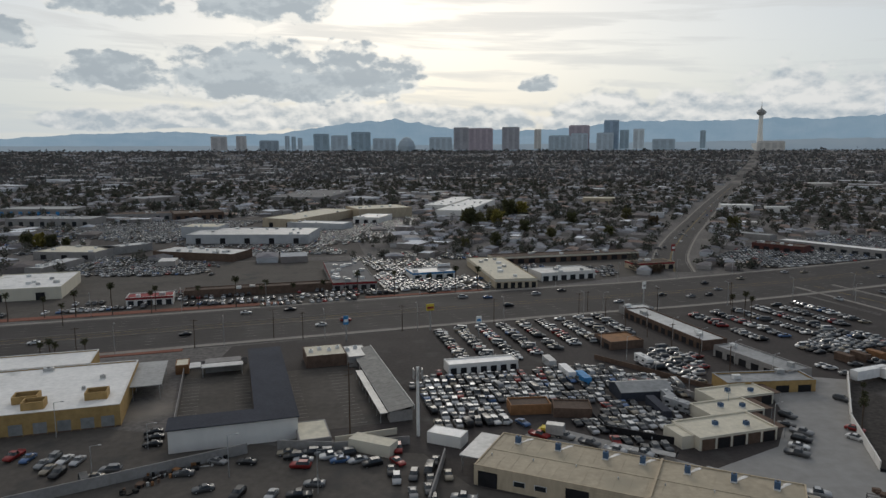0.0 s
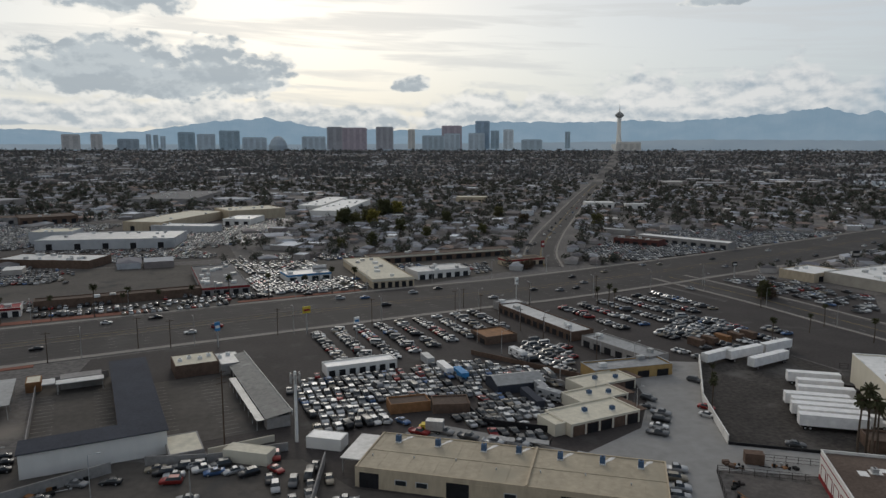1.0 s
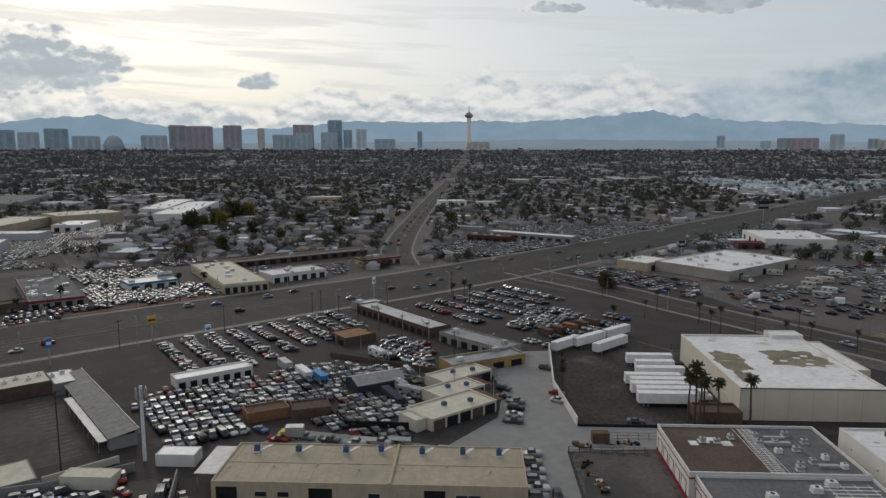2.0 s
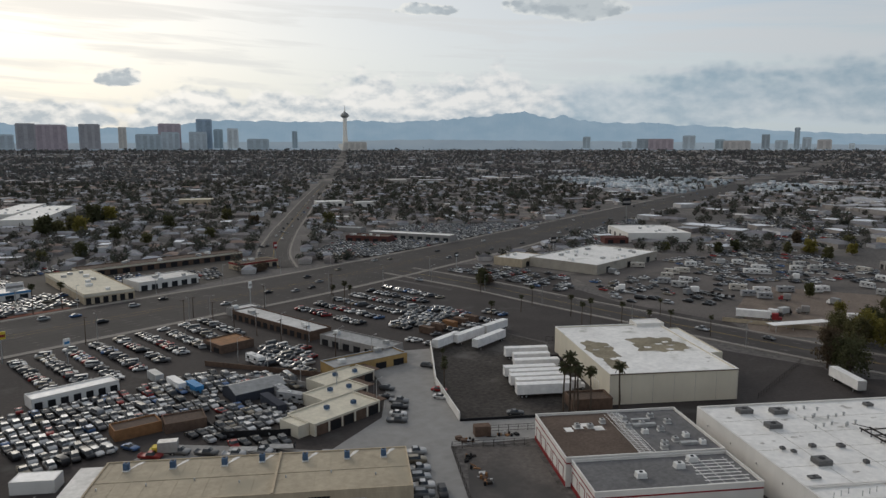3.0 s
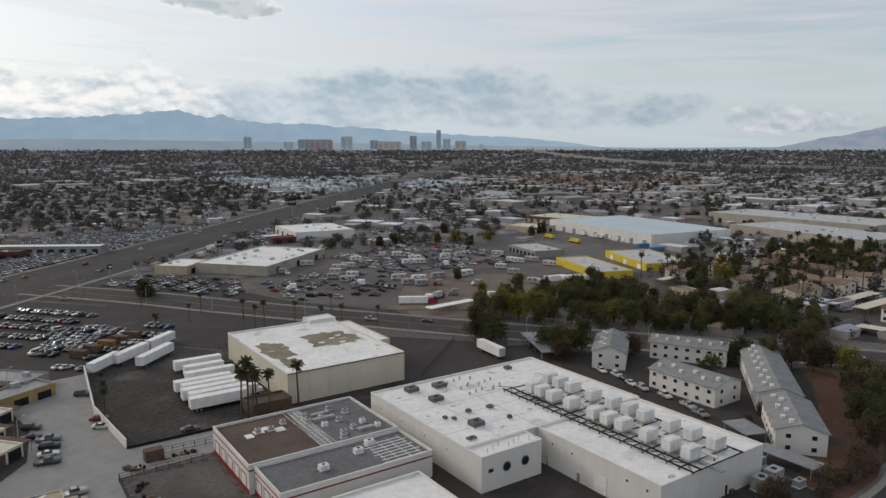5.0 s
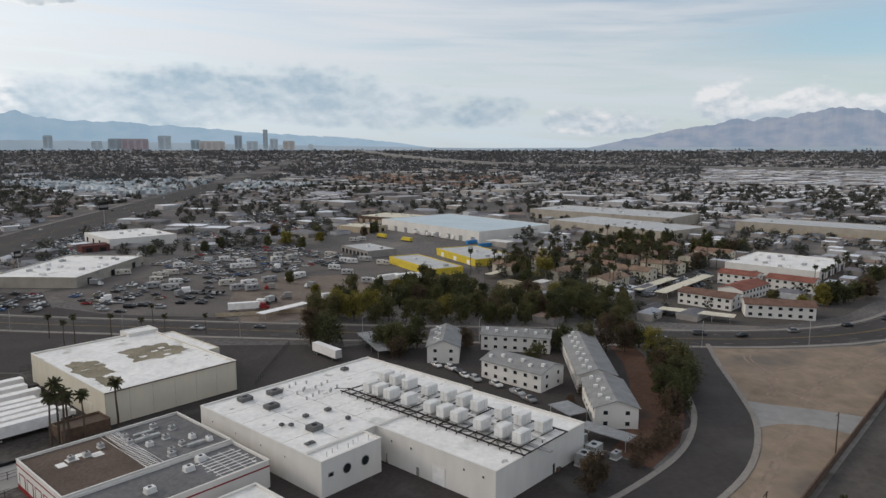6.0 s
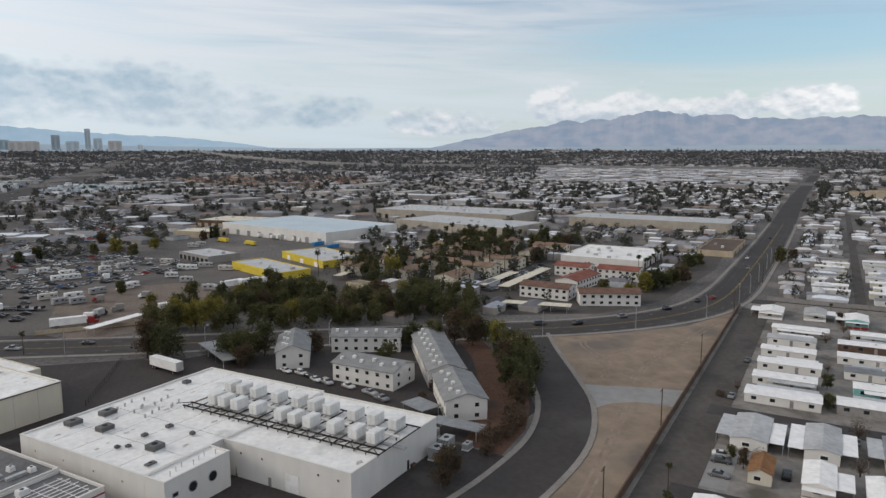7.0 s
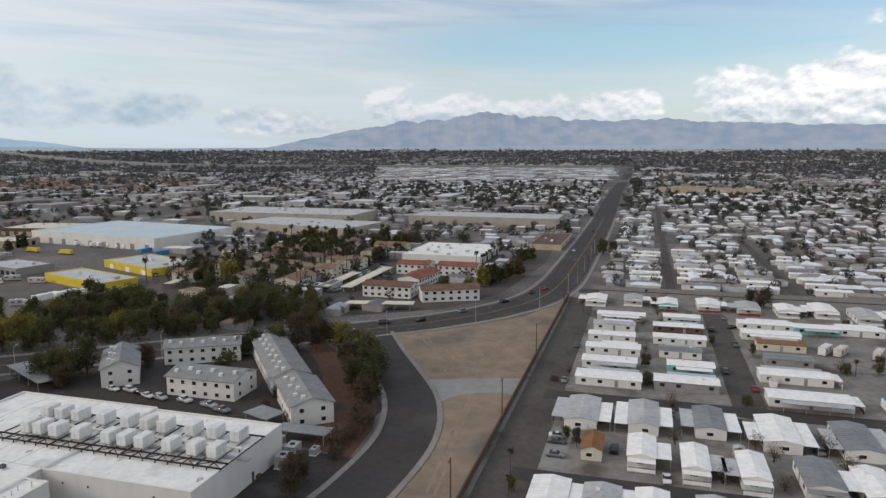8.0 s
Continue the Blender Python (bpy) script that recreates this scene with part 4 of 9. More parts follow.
def row_building():
    """The long low shed with a ribbed metal roof, and its striped car park."""
    ob = thing("building", pose(-20, 201, 0, 0, 0, 17.0), "long low shed with a ribbed grey metal roof", "building")
    FOOT.append((*uv_of(-26, 200), 26, 60, TURN_V))
    for w in ((-2.4, 3.6, -29, -28.7, 0, 3.0), (3.3, 3.6, -28.7, 29, 0, 3.8), (-2.4, -2.1, -28.7, 29, 0, 2.85)):
        part("wall", boxes(w), M["grey_wall"], ob)
    for k in range(20):
        y0 = -29.4 + k * 2.95
        bm = boxes((-2.8, 4.0, y0, y0 + 2.9, 2.9, 3.0))
        for v in bm.verts:
            v.co.z += (v.co.x + 2.8) / 6.8
        part("panel", bm, M["dark_metal"], ob, "ribbed dark grey metal roof panel")
    part("parapet", boxes((4.0, 4.15, -29.4, 29.6, 3.0, 4.25)), M["pale_metal"], ob)
    part("awning", boxes((-4.9, -2.85, -29, 8, 2.6, 2.72)), M["metal_roof"], ob)
    for k in range(8):
        part("post", boxes((-4.8, -4.68, -28.6 + k * 5.1, -28.48 + k * 5.1, 0, 2.6)), M["steel"], ob)
    for k in range(10):
        part("door", boxes((-2.46, -2.35, -26 + k * 5.2, -23.4 + k * 5.2, 0, 2.4)), M["dark"], ob)
    part("lot_floor", boxes((-27, -2.5, -29, 22, 0.0, 0.058)), M["old_asphalt"], ob)
    lines = bmesh.new()
    for k in range(17):
        yy = -27 + k * 2.7
        box(lines, -12.6, -8, yy, yy + 0.12, 0.06, 0.068)
        box(lines, -26.6, -22, yy, yy + 0.12, 0.06, 0.068)
    part("bay_marking", lines, M["line"], ob)


row_building()
highway_building("low white flat-roofed office with a canopy", 21.5, 34.5, 221, 233, 4.0, "brown_wall", "cream_roof", 0.1)
highway_building("low front canopy block of the office", 34.6, 41.5, 218, 231, 3.6, "grey_wall", "pale_metal", 0.1)
for k in range(6):
    ac_unit(*highway_uv(23.5 + 3.0 * k, 226 + 2.2 * (k % 2)), 3.9 if k < 4 else 3.5, 1.2, 1.2, 0.9, "unit", TURN_V, "white cooler on a low office roof")
highway_building("small white flat-roofed shed", 13.2, 20.8, 159.2, 170.8, 2.3, "grey_wall", "cream_roof", 0.1, name="shed", category="shed")

# stepped cream office
for k, (label, a0, a1, b0, b1) in enumerate((("front step of a cream office block with a pale flat roof", 102.4, 124.4, 130.5, 141.5), ("middle step of a cream flat-roofed office", 114.2, 130.4, 141.55, 150.5), ("rear step of a cream flat-roofed office", 122.6, 141.4, 150.55, 159.6))):
    E1 = highway_building(label, a0, a1, b0, b1, 3.2, "cream_wall", "cream_roof", 0.3, cap="cream_wall")
    for j in range(2):
        ac_unit(*highway_uv(a0 + E1.w * (0.40 + 0.33 * j), b0 + E1.d * (0.55 - 0.2 * j)), 2.9, 1.1, 1.1, 1.2, "blue_unit", TURN_V, "blue cooler on a cream roof", "coolers on the cream office")
    for j in range(3):
        opening(E1, "e", -E1.d / 2 + 1.6 + j * (E1.d - 3.2) / 2, 0, 2.2, 3.0, "door", "red_trim" if j == 1 else "dark", "brown_wall")
    # broad dark panels stand in for the shade of open bays along the front
    for j in range(5):
        opening(E1, "s", -E1.w / 2 + 2.4 + j * (E1.w - 4.8) / 4, 0.0, 3.6, 2.7, "door", "dark" if j % 3 else "brown_wall", "brown_wall")
    part("awning", boxes((E1.w / 2 + 0.05, E1.w / 2 + 3.0, -E1.d / 2 + 0.4, E1.d / 2 - 0.4, 2.7, 2.85)), M["brown_wall"], E1.ob, "dark red flat awning over the doors")
    for j in range(3):
        y = -E1.d / 2 + 0.6 + j * (E1.d - 1.2) / 2
        part("awning_post", boxes((E1.w / 2 + 2.8, E1.w / 2 + 2.9, y - 0.05, y + 0.05, 0, 2.9)), M["steel"], E1.ob)
highway_building("low corner wing of the cream office", 99.0, 102.3, 132.5, 140.0, 3.2, "cream_wall", "cream_roof", 0.3)

# white warehouse with a peeling roof
F = flat_building("tall white warehouse with a peeling white roof", 69.5, 107, 176.8, 229, 8.8, "cream_wall", "stained_roof", 0.35, cap="white_roof")
F2 = flat_building("lower annex of the white warehouse", 107.05, 113, 196, 226, 7.8, "cream_wall", "stained_roof", 0.3)
flat_building("raised stair head on a warehouse roof", 98, 108, 226.5, 233, 9.6, "white_wall", "white_roof", 0.3)
part("panel_joint", boxes(*[(-18.7 + k * 6.2, -18.64 + k * 6.2, -26.12, -26.09, 0, 8.5) for k in range(7)]), M["grey_wall"], F.ob)


def worn_patch(cx, cy, rx, ry, z, seed, block, mat="worn_roof"):
    """A ragged bare patch where the roof's coating has gone."""
    bm = bmesh.new()
    ring = []
    for k in range(60):
        a = 2 * math.pi * k / 60
        q = 1 + 0.35 * noise.noise(Vector((math.cos(a) * 1.4, math.sin(a) * 1.4, seed))) + 0.22 * noise.noise(Vector((math.cos(a) * 4, math.sin(a) * 4, seed)))
        sq = 1 / max(abs(math.cos(a)), abs(math.sin(a))) ** 0.6
        ring.append((cx + rx * q * sq * math.cos(a), cy + ry * q * sq * math.sin(a)))
    prism(bm, ring, z, z + 0.012)
    part("bare_patch", bm, M[mat], block.ob, "bare brown patch in the white coating")


worn_patch(-12.6, -2.0, 4.3, 9.0, 8.45, 2.0, F), worn_patch(-13.5, -16.5, 2.6, 5.0, 8.45, 9.0, F), worn_patch(7.0, 1.5, 9.0, 7.5, 8.45, 5.0, F)
for k, (x, y) in enumerate(((8, 2), (3, -1), (11, 4), (9, -4))):
    worn_patch(x, y, 1.1, 0.7, 8.465, 20.0 + k, F, "white_roof")
for k, s in enumerate((16, 2, -12)):
    opening(F, "w", s, 0, 3.6, 4.0, "door", "cream_wall", "white_wall", "closed cream roller door")
part("gutter", boxes((-18.8, 18.8, -26.3, -26.1, 8.55, 8.75)), M["brown_wall"], F.ob)
F3 = flat_building("low red-trimmed lean-to beside the warehouse", 58, 69.4, 174, 181, 3.0, "brown_wall", "brown_roof", 0.4, cap="brown_wall")

# brown and grey roofed workshops with red trim
G1 = flat_building("white workshop with a brown gravel roof and red trim", 43.3, 78.5, 132.9, 157.2, 6.4, "white_wall", "brown_roof", 0.5, cap="white_wall", thick=0.2)
G2 = flat_building("white workshop with a dark grey roof and red trim", 44.4, 78.6, 118.6, 132.6, 6.0, "white_wall", "grey_roof", 0.5, cap="white_wall", thick=0.2)
G3 = flat_building("white-roofed block in front of the workshop", 47.5, 71.6, 88, 113, 5.4, "white_wall", "white_roof", 0.4, cap="white_wall")
part("grey_roof_half", boxes((1.5, 17.3, -11.8, 11.8, 5.9, 5.96)), M["grey_roof"], G1.ob, "dark grey half of the roof")
part("roof_patch", boxes(*[(-13 + 2.3 * k, -11.2 + 2.3 * k + 0.5 * (k % 2), 2 + 1.3 * (k % 3), 4.4 + 1.0 * (k % 3), 5.9, 5.915) for k in range(4)]), M["white_roof"], G1.ob, "white patches of roof coating")
bars = bmesh.new()
for k in range(27):
    box(bars, -1.2 + 0.05 * k, 1.9 + 0.05 * k, -11.6 + 0.87 * k, -11.38 + 0.87 * k, 5.97, 6.03)
for k in range(4):
    box(bars, -0.9 + k * 1.15, -0.8 + k * 1.15, -11.6, 11.6, 6.0, 6.05)
part("roof_lattice", bars, M["white_roof"], G1.ob, "white painted lattice strips on the roof")
bars = bmesh.new()
for k in range(8):
    box(bars, 6.0 + 0.4 * (k % 3), 16.4 - 0.7 * (k % 2), -5.8 + 1.4 * k, -5.55 + 1.4 * k, 5.51, 5.56)
for k in range(4):
    box(bars, 7.0 + k * 2.7, 7.12 + k * 2.7, -6, 5, 5.565, 5.60)
part("roof_lattice", bars, M["white_roof"], G2.ob, "white painted lattice strips on the roof")
for b, h in ((G1, 5.2), (G2, 4.8)):
    band(b, "w", 0.0, 1.1, "red_trim", 0.05)
    band(b, "w", h, 0.25, "red_trim", 0.06)
    band(b, "s", h - 0.2, 0.3, "red_trim", 0.06)
for s in (-9, -4.5, 0, 4.5, 9):
    opening(G1, "w", s, 0, 3.4, 3.9, "door", "white_wall", "red_trim", "white roller door with red frame")
for s in (-4.5, 0, 4.5):
    opening(G2, "w", s, 0, 3.4, 3.9, "door", "white_wall", "red_trim")
rng = random.Random(5)
for u, v in ((63.5, 152), (66.5, 148.5), (70.5, 153), (65.3, 144), (69.5, 145), (73, 149), (73.6, 141), (70.2, 139), (67, 137.5), (62.8, 148), (66, 135.5), (75.5, 137), (51, 149), (54, 148.6), (57.8, 151)):
    ac_unit(u, v, 5.95, 1.3, 1.1, 1.0, rng.choice(("steel", "unit", "steel")), rng.choice((0, 90)), "small grey cooler on a dark roof")
for u, v in ((56, 124.5), (65.5, 127.5), (69.5, 130)):
    ac_unit(u, v, 5.5, 1.9, 1.5, 1.1, "unit", 0, "white rooftop cooler on a dark grey roof")
for w in ((3, 8.5, 2.2, 3.2, 5.97, 6.7), (4, 8.5, 5.4, 6.2, 5.97, 6.6), (9.5, 13.5, -8.5, -7.5, 5.97, 6.6)):
    part("duct", boxes(w), M["steel"], G1.ob, "galvanised roof duct")

# the big white plant with its rows of chillers
H1 = flat_building("large white plant building with a white roof", 82.6, 137.3, 112.2, 153.3, 7.8, "white_wall", "white_roof", 0.3, cap="white_wall")
H2 = flat_building("front corner block of the white plant with round windows", 82.6, 99.0, 106.5, 112.15, 7.8, "white_wall", "white_roof", 0.3, cap="white_wall")
H3 = flat_building("side wing of the white plant", 102.8, 136.2, 78, 112.15, 7.8, "white_wall", "white_roof", 0.3, cap="white_wall")
for s in (-3.6, 3.6):
    bm = tube(bmesh.new(), (0, 0.02, 0), (0, -0.08, 0), 0.95, n=20)
    ob = part("round_window", bm, M["glass"], H2.ob, "dark round porthole window")
    ob.matrix_basis = on_side(H2, "s", s * 0.7 + 1.0, 4.3, 0)
    bm = tube(bmesh.new(), (0, 0.02, 0), (0, -0.05, 0), 1.15, n=20)
    ob = part("porthole_rim", bm, M["grey_wall"], H2.ob)
    ob.matrix_basis = on_side(H2, "s", s * 0.7 + 1.0, 4.3, 0)
opening(H2, "s", -5.8, 4.0, 1.4, 0.9, "window", "glass", "grey_wall")
opening(H2, "e", 0.0, 3.2, 1.6, 3.4, "window", "glass", "dark")
opening(H3, "w", 2.0, 0, 3.8, 4.2, "door", "trailer", "white_wall", "white roller door")
opening(H3, "w", -4.0, 0, 1.2, 2.2, "door", "grey_wall", "white_wall", "pale grey door")
opening(H3, "s", 4.0, 0, 1.2, 2.4, "door", "dark", "white_wall")
for s in (-12, -6, 9, 14):
    opening(H3, "w", s, 5.4, 0.6, 0.6, "vent", "dark", "white_wall")
for s in (-15, -5, 5, 14):
    opening(H1, "w", s, 5.0, 0.5, 0.5, "vent", "dark", "white_wall")
for k, (u, v, w, d, h) in enumerate(((92, 148.5, 3.2, 2.4, 1.3), (93.5, 139.3, 3.2, 2.4, 1.3), (99.8, 147.2, 3.4, 2.4, 1.3), (92.2, 121, 3.0, 2.6, 1.4), (101.5, 127.8, 1.4, 1.2, 0.9), (95.5, 128.5, 1.2, 1.0, 0.9), (124.5, 148.8, 1.8, 1.6, 1.0), (88.6, 128.3, 0.9, 0.9, 0.8), (90, 126.6, 0.9, 0.9, 0.8), (86.8, 115.6, 2.2, 1.2, 0.6), (101.2, 120.0, 0.9, 0.9, 1.0))):
    ac_unit(u, v, 7.5, w, d, h, "dark_unit", 0, "dark grey rooftop air handler on the white roof", "air handlers")
for k in range(16):
    pipe_vent(103 + 2.1 * (k % 6) + 0.4 * (k % 4), 138 + 5 * (k // 6) + 0.7 * (k % 3), 7.5, 0.7, 0.22)
for k in range(9):
    pipe_vent(85.5 + 1.9 * k, 108.3 + 0.6 * (k % 3), 7.5, 0.9, 0.08)


part("membrane_seam", boxes(*[(-26.8, 26.8, y, y + 0.09, 7.505, 7.512) for y in (-12.0, -4.2, 3.6, 11.4)], *[(x, x + 0.09, -20, 20, 7.513, 7.52) for x in (-17.0, -6.0)]), M["worn_roof"], H1.ob, "dark worn seams in the white roof")


def roof_grime(block, z, count, seed):
    """Ragged grey dirt spots where water stands on a flat roof."""
    r = random.Random(seed)
    bm = bmesh.new()
    for k in range(count):
        cx, cy, rad = r.uniform(-block.w * 0.45, block.w * 0.45), r.uniform(-block.d * 0.45, block.d * 0.45), r.uniform(0.25, 1.1)
        ring = [(cx + rad * r.uniform(0.5, 1.4) * math.cos(a), cy + rad * r.uniform(0.3, 0.9) * math.sin(a)) for a in [2 * math.pi * q / 11 for q in range(11)]]
        prism(bm, ring, z, z + 0.006 + 0.0004 * k)
    tagged(part("grime", bm, M["roof_grime"], block.ob, "grey dirt stains on the white roof"), kind="stuff")


roof_grime(H1, 7.522, 26, 3), roof_grime(H3, 7.505, 16, 5), roof_grime(F, 8.48, 14, 8)


def chiller_row():
    """Rows of tall white chillers over a black steel frame."""
    ob = thing("steel_frame", spot(119.5, 106, 0, 7.5), "long black steel support frame on the white roof", "steel frame")
    for x in (-7.6, -5.2, 8.6):
        part("beam", boxes((x - 0.12, x + 0.12, -28.5, 29.5, 0.55, 0.85)), M["black_steel"], ob)
    for k in range(20):
        y = -28 + k * 3.0
        part("cross_beam", boxes((-7.6, 8.6, y - 0.09, y + 0.09, 0.3, 0.52)), M["black_steel"], ob)
        part("leg", boxes((-7.7, -7.5, y - 0.1, y + 0.1, 0.0, 0.3)), M["black_steel"], ob)
    for k in range(10):
        y = -28 + k * 6.0
        bm = bmesh.new()
        tube(bm, (-7.6, y, 0.7), (-5.2, y + 3.0, 0.7), 0.09, 0.09, 5), tube(bm, (-5.2, y + 3.0, 0.7), (-7.6, y + 5.9, 0.7), 0.09, 0.09, 5)
        part("brace", bm, M["black_steel"], ob)
    pipe = thing("roof_pipe", spot(120.9, 106, 0, 7.5), "pale insulated pipe between two rows of chillers", "pipe")
    bm = tube(bmesh.new(), (0, -27.5, 0.95), (0, 28.5, 0.95), 0.28, 0.28, 10)
    part("main", bm, M["unit"], pipe)
    for k in range(12):
        bm = tube(bmesh.new(), (-1.6, -26 + k * 4.8, 1.0), (1.6, -25.4 + k * 4.8, 1.0), 0.13, 0.13, 6)
        part("branch", bm, M["steel"], pipe)
        part("stand", boxes((-0.1, 0.1, -26.8 + k * 4.8, -26.6 + k * 4.8, 0, 0.7)), M["black_steel"], pipe)
    cab = bmesh.new()
    box(cab, -1.9, 1.9, -1.15, 1.15, 1.25, 3.6)
    bmesh.ops.bevel(cab, geom=list(cab.edges), offset=0.06, segments=1, affect="EDGES")
    plinth = boxes((-1.6, 1.6, -1.1, 1.1, 0.86, 1.26))
    seams = boxes(*[(x, x + 0.04, -1.16, 1.16, 1.4, 3.4) for x in (-0.6, 0.65)], (-1.915, 1.915, -0.03, 0.03, 1.4, 3.4))
    lids = boxes((-1.4, -0.2, -0.8, 0.8, 3.59, 3.66), (0.2, 1.4, -0.8, 0.8, 3.59, 3.66))
    meshes = [mesh_of(cab, "cabinet", M["unit"]), mesh_of(plinth, "plinth", M["steel"]), mesh_of(seams, "seam", M["steel"]), mesh_of(lids, "lid", M["unit"])]
    first = None
    for u, places in ((116.4, (81.6, 86.4, 92.3, 99.0, 103.3, 107.4, 115.0, 121.1, 125.3, 128.6)), (124.7, (81.6, 87.3, 92.8, 99.9, 104.5, 109.5, 116.0, 123.0, 127.6, 131.6))):
        for v in places:
            m = spot(u, v, 0, 7.5)
            if first is None:
                first = thing("chiller", m, "tall white enamelled chiller cabinet on a black frame", "chiller", "chillers on the plant roof")
                for me in meshes:
                    shared(me.name.split(".")[0], me, first)
            else:
                copy_thing(first, m)


chiller_row()
part("pipe_run", boxes((-2.0, -1.6, -20, 26, 7.5, 7.9), (-1.2, -0.9, -20, 26, 7.5, 7.8)), M["steel"], H3.ob, "long galvanised pipe run")
# machines and tanks beside the plant
for k, (u, v, w, d, h) in enumerate(((131.5, 75.2, 3.4, 2.8, 3.0), (137.4, 76.0, 3.8, 2.6, 2.8), (141.6, 82, 2.6, 2.4, 2.2), (139.5, 71.5, 2.6, 1.6, 1.6))):
    ac_unit(u, v, 0.03, w, d, h, "steel", 0, "grey outdoor machine unit beside the plant", "machines beside the plant")


# ---------------------------------------------------------------- grey apartments
def gabled_block(label, u, v, w, d, h, ridge, turn, wall="white_wall", roof="shingle", rows=2, every=3.2, vents=True, plain=False, category="apartment house", over=0.5, name="apartment_house", group=""):
    """A gabled house; its ridge runs along local y, d long."""
    ob = thing(name, spot(u, v, turn), label, category, group)
    FOOT.append((u, v, w, d, turn))
    a, b = w / 2, d / 2
    bm = boxes((-a, a, -b, b, 0, h))
    for y, s in ((-b, 1), (b, -1)):
        tri = [(-a, y, h), (a, y, h), (0, y, h + ridge - 0.1)]
        f = bm.faces.new([bm.verts.new(p) for p in (tri if s == 1 else tri[::-1])])
    part("wall", bm, M[wall], ob)
    part("roof", gable(bmesh.new(), -a, a, -b, b, h, h + ridge, over), M[roof], ob)
    blk = Block(ob, w, d, h)
    for storey in range(rows):
        z = 0.9 + storey * 2.8
        for side in "we":
            n = max(2, int(d / every))
            for k in range(n):
                opening(blk, side, -d / 2 + (k + 0.5) * d / n, z, 1.5, 1.2, "window", "glass", wall, plain=plain)
        for s in (-w / 4, w / 4):
            opening(blk, "s", s, z, 1.4, 1.2, "window", "glass", wall, plain=plain)
    if vents:
        n = int(d / 3.2)
        for k in range(n):
            y = -b + (k + 0.5) * d / n
            x = -a * (0.35 + 0.25 * (k % 2))
            zz = h + ridge * (1 - abs(x) / a)
            part("roof_cooler", boxes((x - 0.5, x + 0.5, y - 0.5, y + 0.5, zz - 0.35, zz + 0.75)), M["unit"], ob, "small white swamp cooler")
    return blk


gabled_block("white two-storey apartments under a grey shingle roof", 163.5, 86.5, 11, 22, 5.6, 2.0, -51.5)
gabled_block("long white two-storey apartments under a grey shingle roof", 192.5, 110.5, 11, 46, 5.6, 2.0, -51.5)
gabled_block("white two-storey apartments with dark windows and a grey gabled roof", 170, 119.5, 12, 22, 5.6, 1.9, 0)
gabled_block("white two-storey apartments with balconies behind the car park", 197, 141, 9, 24, 5.6, 1.9, 29)
gabled_block("white two-storey gabled apartments beside the grove", 175, 155.5, 10.5, 22, 5.6, 2.4, -51.5)


gabled_block("grey metal shed with a low gabled roof", -28.5, 198.5, 9.5, 15, 2.8, 1.5, -58, "slate_roof", "metal_roof", 0, 3, False, True, "shed", 0.2, "shed")
carport(146, 77.5, 5.0, 13.5, mat="metal_roof")
carport(153, 92.5, 6.5, 9, mat="metal_roof", turn=-20)
carport(163, 178, 6, 26, mat="metal_roof", turn=-25)
carport(172.5, 245.5, 26, 4.6, mat="trailer", turn=6, label="long white canopy roof at the edge of a lot")
# ---------------------------------------------------------------- distance: mountains, skyline, tower
def polar(azimuth, r, z=0.0):
    return Vector((r * math.sin(radians(azimuth)), r * math.cos(radians(azimuth)), z))


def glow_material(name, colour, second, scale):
    """Far backdrop with haze put in as a glow: part lit, part emitted airlight."""
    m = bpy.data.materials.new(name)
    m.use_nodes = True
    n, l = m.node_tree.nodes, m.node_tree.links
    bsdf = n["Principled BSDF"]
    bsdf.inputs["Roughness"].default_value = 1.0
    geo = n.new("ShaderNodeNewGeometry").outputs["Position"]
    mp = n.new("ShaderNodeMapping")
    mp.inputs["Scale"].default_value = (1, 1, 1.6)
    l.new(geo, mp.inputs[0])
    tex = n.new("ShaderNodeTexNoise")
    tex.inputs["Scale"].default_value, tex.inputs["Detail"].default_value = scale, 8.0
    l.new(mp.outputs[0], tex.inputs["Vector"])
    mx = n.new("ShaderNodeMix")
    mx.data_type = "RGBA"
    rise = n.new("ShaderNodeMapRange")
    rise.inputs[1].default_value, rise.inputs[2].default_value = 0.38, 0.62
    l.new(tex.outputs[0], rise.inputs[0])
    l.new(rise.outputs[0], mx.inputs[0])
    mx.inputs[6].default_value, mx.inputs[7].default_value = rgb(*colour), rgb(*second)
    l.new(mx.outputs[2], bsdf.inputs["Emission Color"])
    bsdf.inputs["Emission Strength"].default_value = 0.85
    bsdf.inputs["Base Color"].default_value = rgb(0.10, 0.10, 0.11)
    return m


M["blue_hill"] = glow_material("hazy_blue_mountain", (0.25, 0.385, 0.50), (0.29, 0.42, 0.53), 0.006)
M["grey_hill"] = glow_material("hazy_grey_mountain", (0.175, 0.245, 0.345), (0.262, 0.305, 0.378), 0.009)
# rim kept pale, so its glow reads as haze below the mountains
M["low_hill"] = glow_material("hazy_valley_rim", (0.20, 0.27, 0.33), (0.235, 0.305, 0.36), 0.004)


